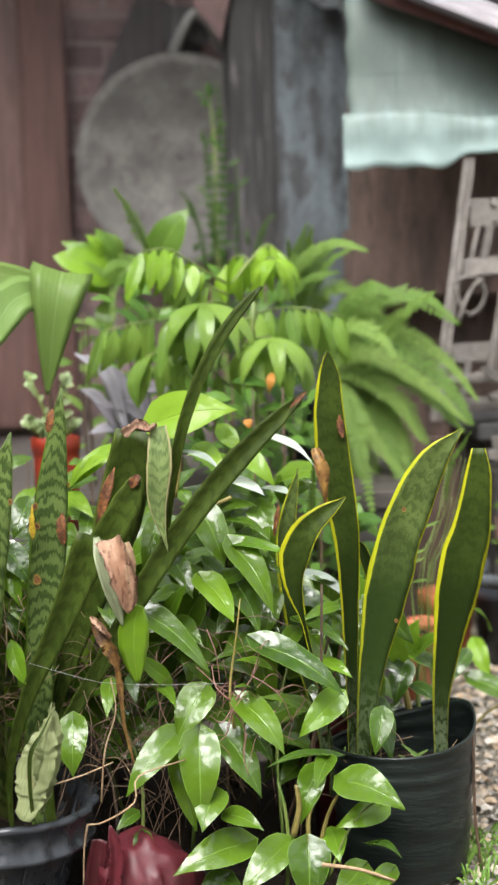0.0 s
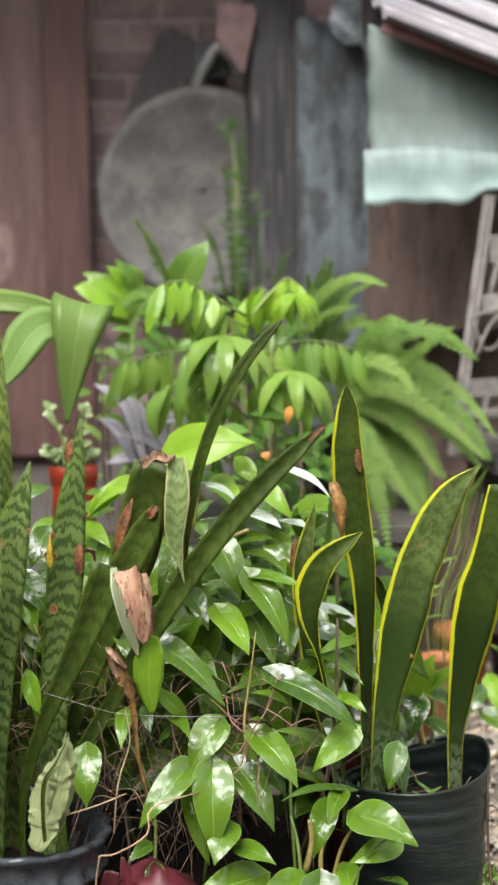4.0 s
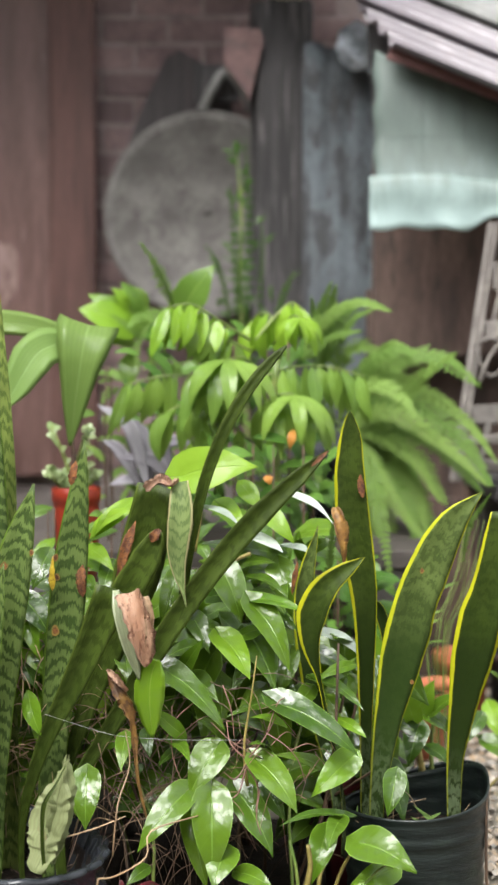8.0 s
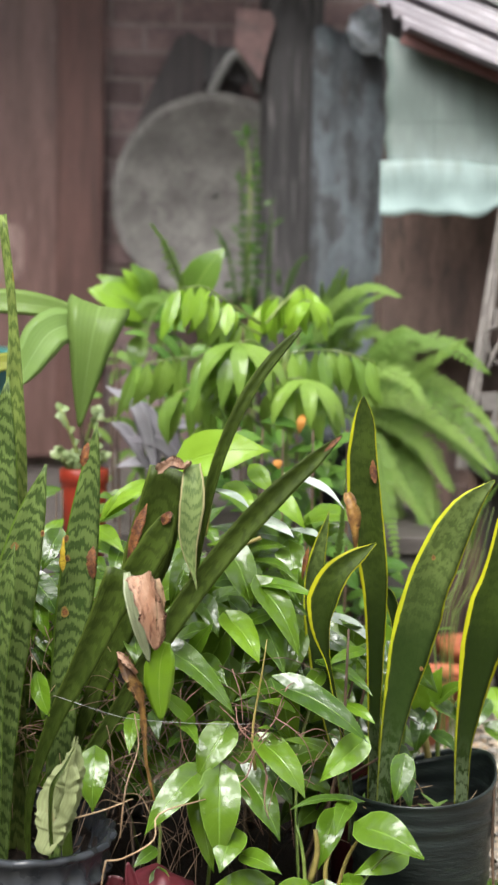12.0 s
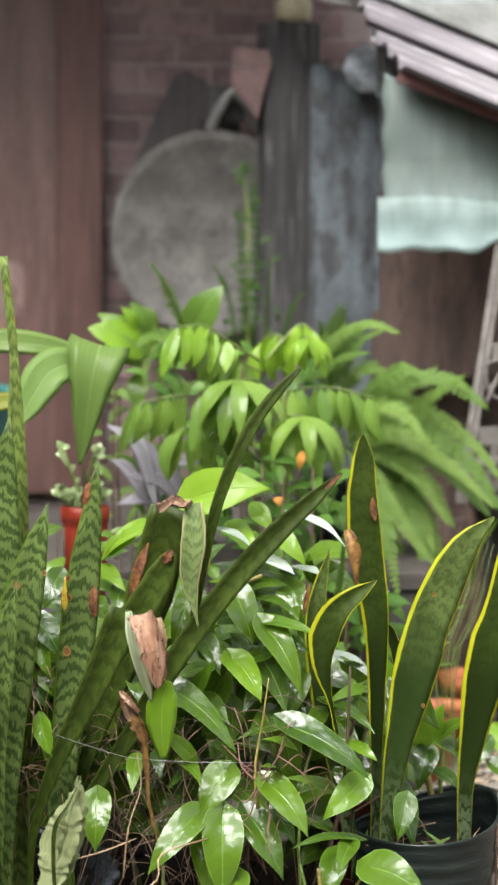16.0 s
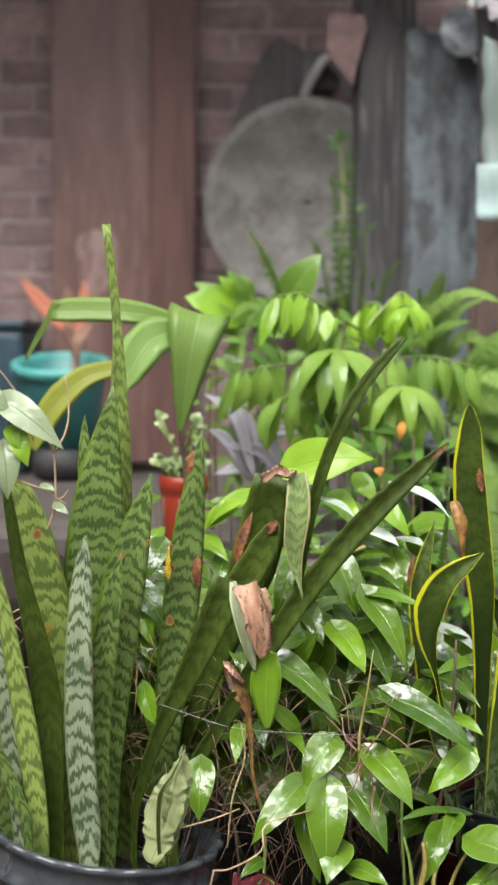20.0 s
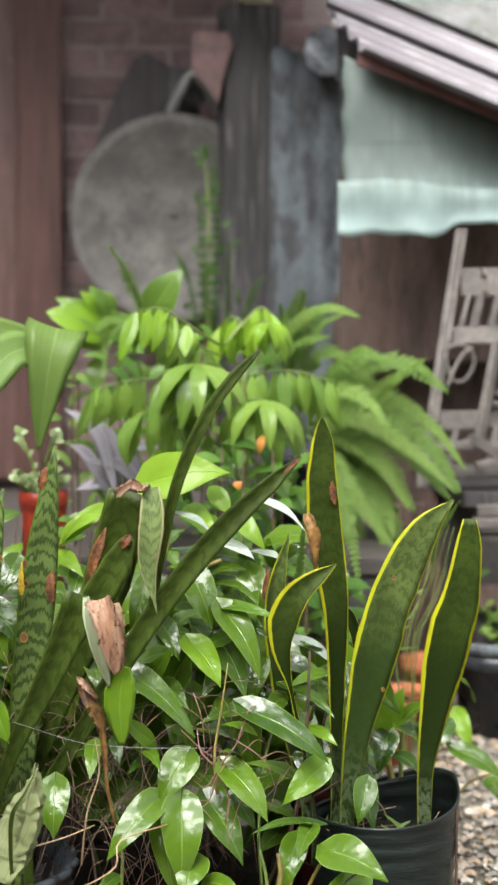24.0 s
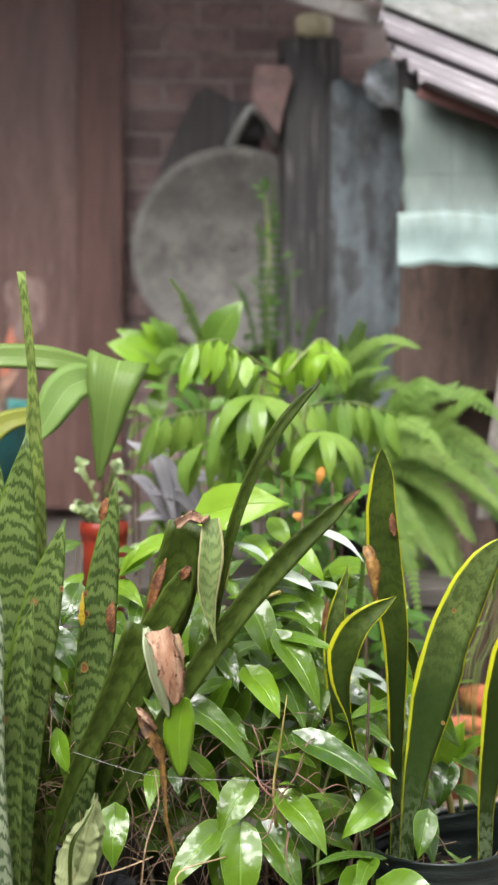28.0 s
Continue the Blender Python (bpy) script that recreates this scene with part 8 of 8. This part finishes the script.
make_ball()
sprawl = thing("creeping_plant", (0.477, 2.300, 0.129), "low leafy shoot over the gravel", "plant")
tube("stem", [(0.412, 2.250, 0.098), (0.454, 2.280, 0.125), (0.496, 2.300, 0.134)], 0.003, 0.002, M_tanstem, sprawl)
leaf("leaf", (0.467, 2.473, 0.189), (0.486, 2.443, 0.133), 0.034, M_lime, sprawl, up=(-0.24, -0.90, 0.40), shape=heart_shape, lobe=0.26, seed=0)
leaf("leaf", (0.426, 2.253, 0.184), (0.498, 2.223, 0.142), 0.042, M_heart, sprawl, up=(-0.14, -0.50, 0.90), shape=heart_shape, lobe=0.26, seed=0)
leaf("leaf", (0.456, 2.298, 0.262), (0.427, 2.268, 0.301), 0.027, M_heart, sprawl, up=(0.22, -0.50, 0.90), shape=heart_shape, lobe=0.26, seed=2)
leaf("leaf", (0.487, 2.280, 0.125), (0.504, 2.250, 0.097), 0.036, M_heart, sprawl, up=(-0.02, -0.50, 0.90), shape=heart_shape, lobe=0.26, seed=4)
leaf("leaf", (0.413, 2.262, 0.224), (0.381, 2.232, 0.186), 0.027, M_heart, sprawl, up=(0.34, -0.50, 0.90), shape=heart_shape, lobe=0.26, seed=6)

# thin green shoots between the yellow-edged leaves
shoots = thing("thin_shoots", (0.40, 2.35, 0.0), "thin wiry green shoots behind the grow bag", "shoots")


def make_shoots():
    rng = random.Random(31)
    for k in range(10):
        foot = Vector((0.372 + 0.0024 * k, rng.uniform(-0.05, 0.05), 0.0)) - Vector((0.40, 0, 0))
        mid = Vector((0.342 + 0.0022 * k + rng.uniform(-0.010, 0.010) - 0.40, rng.uniform(-0.05, 0.0), 0.315 + rng.uniform(-0.02, 0.02)))
        end = Vector((0.402 + 0.0026 * k + rng.uniform(-0.022, 0.012) - 0.40, rng.uniform(-0.06, 0.02), 0.510 + rng.uniform(-0.06, 0.03)))
        bm = bmesh.new()
        tube_into(bm, [foot, mid, mid.lerp(end, 0.55) + Vector((0.004, 0, 0.006)), end], 0.0009, 0.0005, 9, 5)
        shoot = part("shoot", bm, M_stem, shoots)
        if k % 3 == 0:
            p = mid.lerp(end, rng.uniform(0.1, 0.6))
            bm = bmesh.new()
            leaf_into(bm, p, p + Vector((-0.7, -0.2, -0.35 + 0.3 * rng.random())).normalized() * 0.05, 0.005, shape=lance_shape, lobe=0, n=4, seed=k)
            part("leaf", bm, M_fern, shoot)


make_shoots()
frond([(0.412, 2.440, 0.457), (0.414, 2.400, 0.521), (0.427, 2.360, 0.554), (0.438, 2.320, 0.586)], 0.022, 0, shoots)

# vine at the far left
vine = thing("dry_vine", (-0.355, 1.750, 0.643), "half-dry vine with silvery leaves and bare twigs", "vine")
tube("stem", [(-0.367, 1.750, 0.579), (-0.357, 1.750, 0.618), (-0.359, 1.750, 0.678), (-0.361, 1.750, 0.703)], 0.0017, 0.0013, M_straw, vine, 12, 5)
tube("stem", [(-0.359, 1.750, 0.678), (-0.380, 1.750, 0.717), (-0.406, 1.750, 0.752), (-0.425, 1.750, 0.777), (-0.440, 1.750, 0.790)], 0.0016, 0.0010, M_straw, vine, 12, 5)
tube("stem", [(-0.358, 1.750, 0.677), (-0.344, 1.750, 0.703), (-0.340, 1.750, 0.734), (-0.345, 1.750, 0.772)], 0.0016, 0.0010, M_straw, vine, 12, 5)
tube("stem", [(-0.407, 1.750, 0.643), (-0.376, 1.750, 0.632), (-0.353, 1.750, 0.619), (-0.343, 1.750, 0.613)], 0.0012, 0.0009, M_straw, vine, 12, 5)
tube("stem", [(-0.360, 1.750, 0.703), (-0.377, 1.750, 0.696), (-0.385, 1.750, 0.705)], 0.0010, 0.0007, M_straw, vine, 12, 5)
tube("stem", [(-0.380, 1.750, 0.717), (-0.373, 1.750, 0.703), (-0.361, 1.750, 0.693)], 0.0010, 0.0007, M_straw, vine, 12, 5)
tube("stem", [(-0.406, 1.750, 0.752), (-0.417, 1.750, 0.720), (-0.422, 1.750, 0.685)], 0.0012, 0.0008, M_straw, vine, 12, 5)
tube("stem", [(-0.357, 1.750, 0.618), (-0.347, 1.750, 0.622), (-0.341, 1.750, 0.631)], 0.0009, 0.0006, M_straw, vine, 12, 5)
tube("stem", [(-0.448, 1.750, 0.748), (-0.426, 1.750, 0.734), (-0.398, 1.750, 0.719), (-0.384, 1.750, 0.692)], 0.0012, 0.0008, M_straw, vine, 12, 5)
leaf("leaf", (-0.418, 1.745, 0.740), (-0.343, 1.735, 0.681), 0.040, M_vinesilver, vine, up=(-0.10, -0.80, 0.60), shape=heart_shape, lobe=0.2, seed=0)
leaf("leaf", (-0.420, 1.745, 0.682), (-0.414, 1.735, 0.619), 0.038, M_vinesilver, vine, up=(0.20, -0.90, 0.40), shape=heart_shape, lobe=0.2, seed=1)
leaf("leaf", (-0.454, 1.745, 0.755), (-0.409, 1.735, 0.725), 0.035, M_vinesilver, vine, up=(0.20, -0.80, 0.60), shape=heart_shape, lobe=0.2, seed=2)
leaf("leaf", (-0.404, 1.745, 0.698), (-0.388, 1.735, 0.660), 0.028, M_lime, vine, up=(0.00, -0.90, 0.40), shape=heart_shape, lobe=0.2, seed=3)
leaf("leaf", (-0.413, 1.745, 0.706), (-0.399, 1.735, 0.679), 0.020, M_lime, vine, up=(0.20, -0.90, 0.40), shape=heart_shape, lobe=0.2, seed=4)
leaf("leaf", (-0.356, 1.745, 0.612), (-0.337, 1.735, 0.601), 0.013, M_vinesilver, vine, up=(0.00, -0.80, 0.60), shape=heart_shape, lobe=0.2, seed=5)
leaf("leaf", (-0.372, 1.745, 0.636), (-0.353, 1.735, 0.629), 0.011, M_vinesilver, vine, up=(0.20, -0.70, 0.60), shape=heart_shape, lobe=0.2, seed=6)

# ---------------------------------------------------------------- gravel, grass
def make_gravel():
    rng = random.Random(2)
    verts, faces = [], []
    octa = [(1, 0, 0), (0, 1, 0), (-1, 0, 0), (0, -1, 0), (0, 0, 1), (0, 0, -1), (0.62, 0.62, 0.45), (-0.62, 0.62, 0.45), (-0.62, -0.62, 0.45), (0.62, -0.62, 0.45)]
    tri = [(4, 0, 6), (4, 6, 1), (4, 1, 7), (4, 7, 2), (4, 2, 8), (4, 8, 3), (4, 3, 9), (4, 9, 0), (0, 1, 6), (1, 2, 7), (2, 3, 8), (3, 0, 9), (5, 1, 0), (5, 2, 1), (5, 3, 2), (5, 0, 3)]
    for _ in range(11000):
        y = 1.5 + 2.2 * rng.random() ** 1.2
        x = rng.uniform(0.22, 0.55 + 0.2 * y)
        r = rng.choice((0.0035, 0.005, 0.006, 0.008, 0.013)) * rng.uniform(0.7, 1.2)
        n = len(verts)
        a = rng.uniform(0, 6.28)
        for v in octa:
            q = Vector(v) * rng.uniform(0.75, 1.15)
            verts.append((x + r * (q.x * math.cos(a) - 0.75 * q.y * math.sin(a)), y + r * (q.x * math.sin(a) + 0.75 * q.y * math.cos(a)), r * 0.35 + r * 0.7 * q.z - 0.002))
        faces += [tuple(n + i for i in f) for f in tri]
    me = bpy.data.meshes.new("gravel")
    me.from_pydata(verts, [], faces)
    me.materials.append(M_gravel)
    return tagged(new("gravel", me), "wet mixed grey and ochre gravel", "gravel", kind="stuff")


make_gravel()


def make_grass():
    rng = random.Random(6)
    bm = bmesh.new()
    for k in range(420):
        x, y = rng.uniform(0.34, 0.52), rng.uniform(1.72, 2.05)
        if k > 300:
            x, y = rng.uniform(-0.1, 0.3), rng.uniform(1.6, 1.78)
        h = rng.uniform(0.015, 0.05)
        lean = Vector((rng.uniform(-0.5, 0.5), rng.uniform(-0.5, 0.5), 1)) * h
        strap_into(bm, [(x, y, 0), Vector((x, y, 0)) + lean * 0.6, Vector((x, y, -0.006)) + lean + Vector((lean.x * 0.5, 0, 0))], 0.004, n=4, thick=0.0006, seed=k)
    return tagged(part("grass", bm, M_grass, None), "short wet weeds and grass at the pots' feet", "grass", kind="stuff")


make_grass()
cane = thing("stake", (0.361, 1.900, 0.204), "thin dark stake beside the grow bag", "stake")
tube("cane", [(0.361, 1.900, 0.204), (0.362, 1.900, 0.092), (0.372, 1.9, -0.005)], 0.0022, 0.0022, M_root, cane, 6, 5)

# ---------------------------------------------------------------- bricks of the back wall
def lay_bricks(x0, x1, z0, z1, y, material, mesh_name):
    size = (0.203, 0.05, 0.071)
    bm = bmesh.new()
    block_into(bm, size, (0, 0, 0), 0.005)
    me = bpy.data.meshes.new(mesh_name)
    bm.to_mesh(me)
    bm.free()
    me.materials.append(material)
    rng = random.Random(17)
    row = 0
    z = z0
    while z < z1:
        x = x0 + (0.1075 if row % 2 else 0)
        while x < x1 + 0.05:
            ob = new("brick", me)
            ob.parent = wall
            ob.location = (x - wall.location.x, y + rng.uniform(-0.003, 0.003) - wall.location.y, z - wall.location.z)
            ob.rotation_euler = (0, rng.uniform(-0.006, 0.006), rng.uniform(-0.008, 0.008))
            x += 0.215
        z += 0.0845
        row += 1


lay_bricks(-1.60, 0.30, 0.5, 2.35, 4.541, M_brick, "brick")
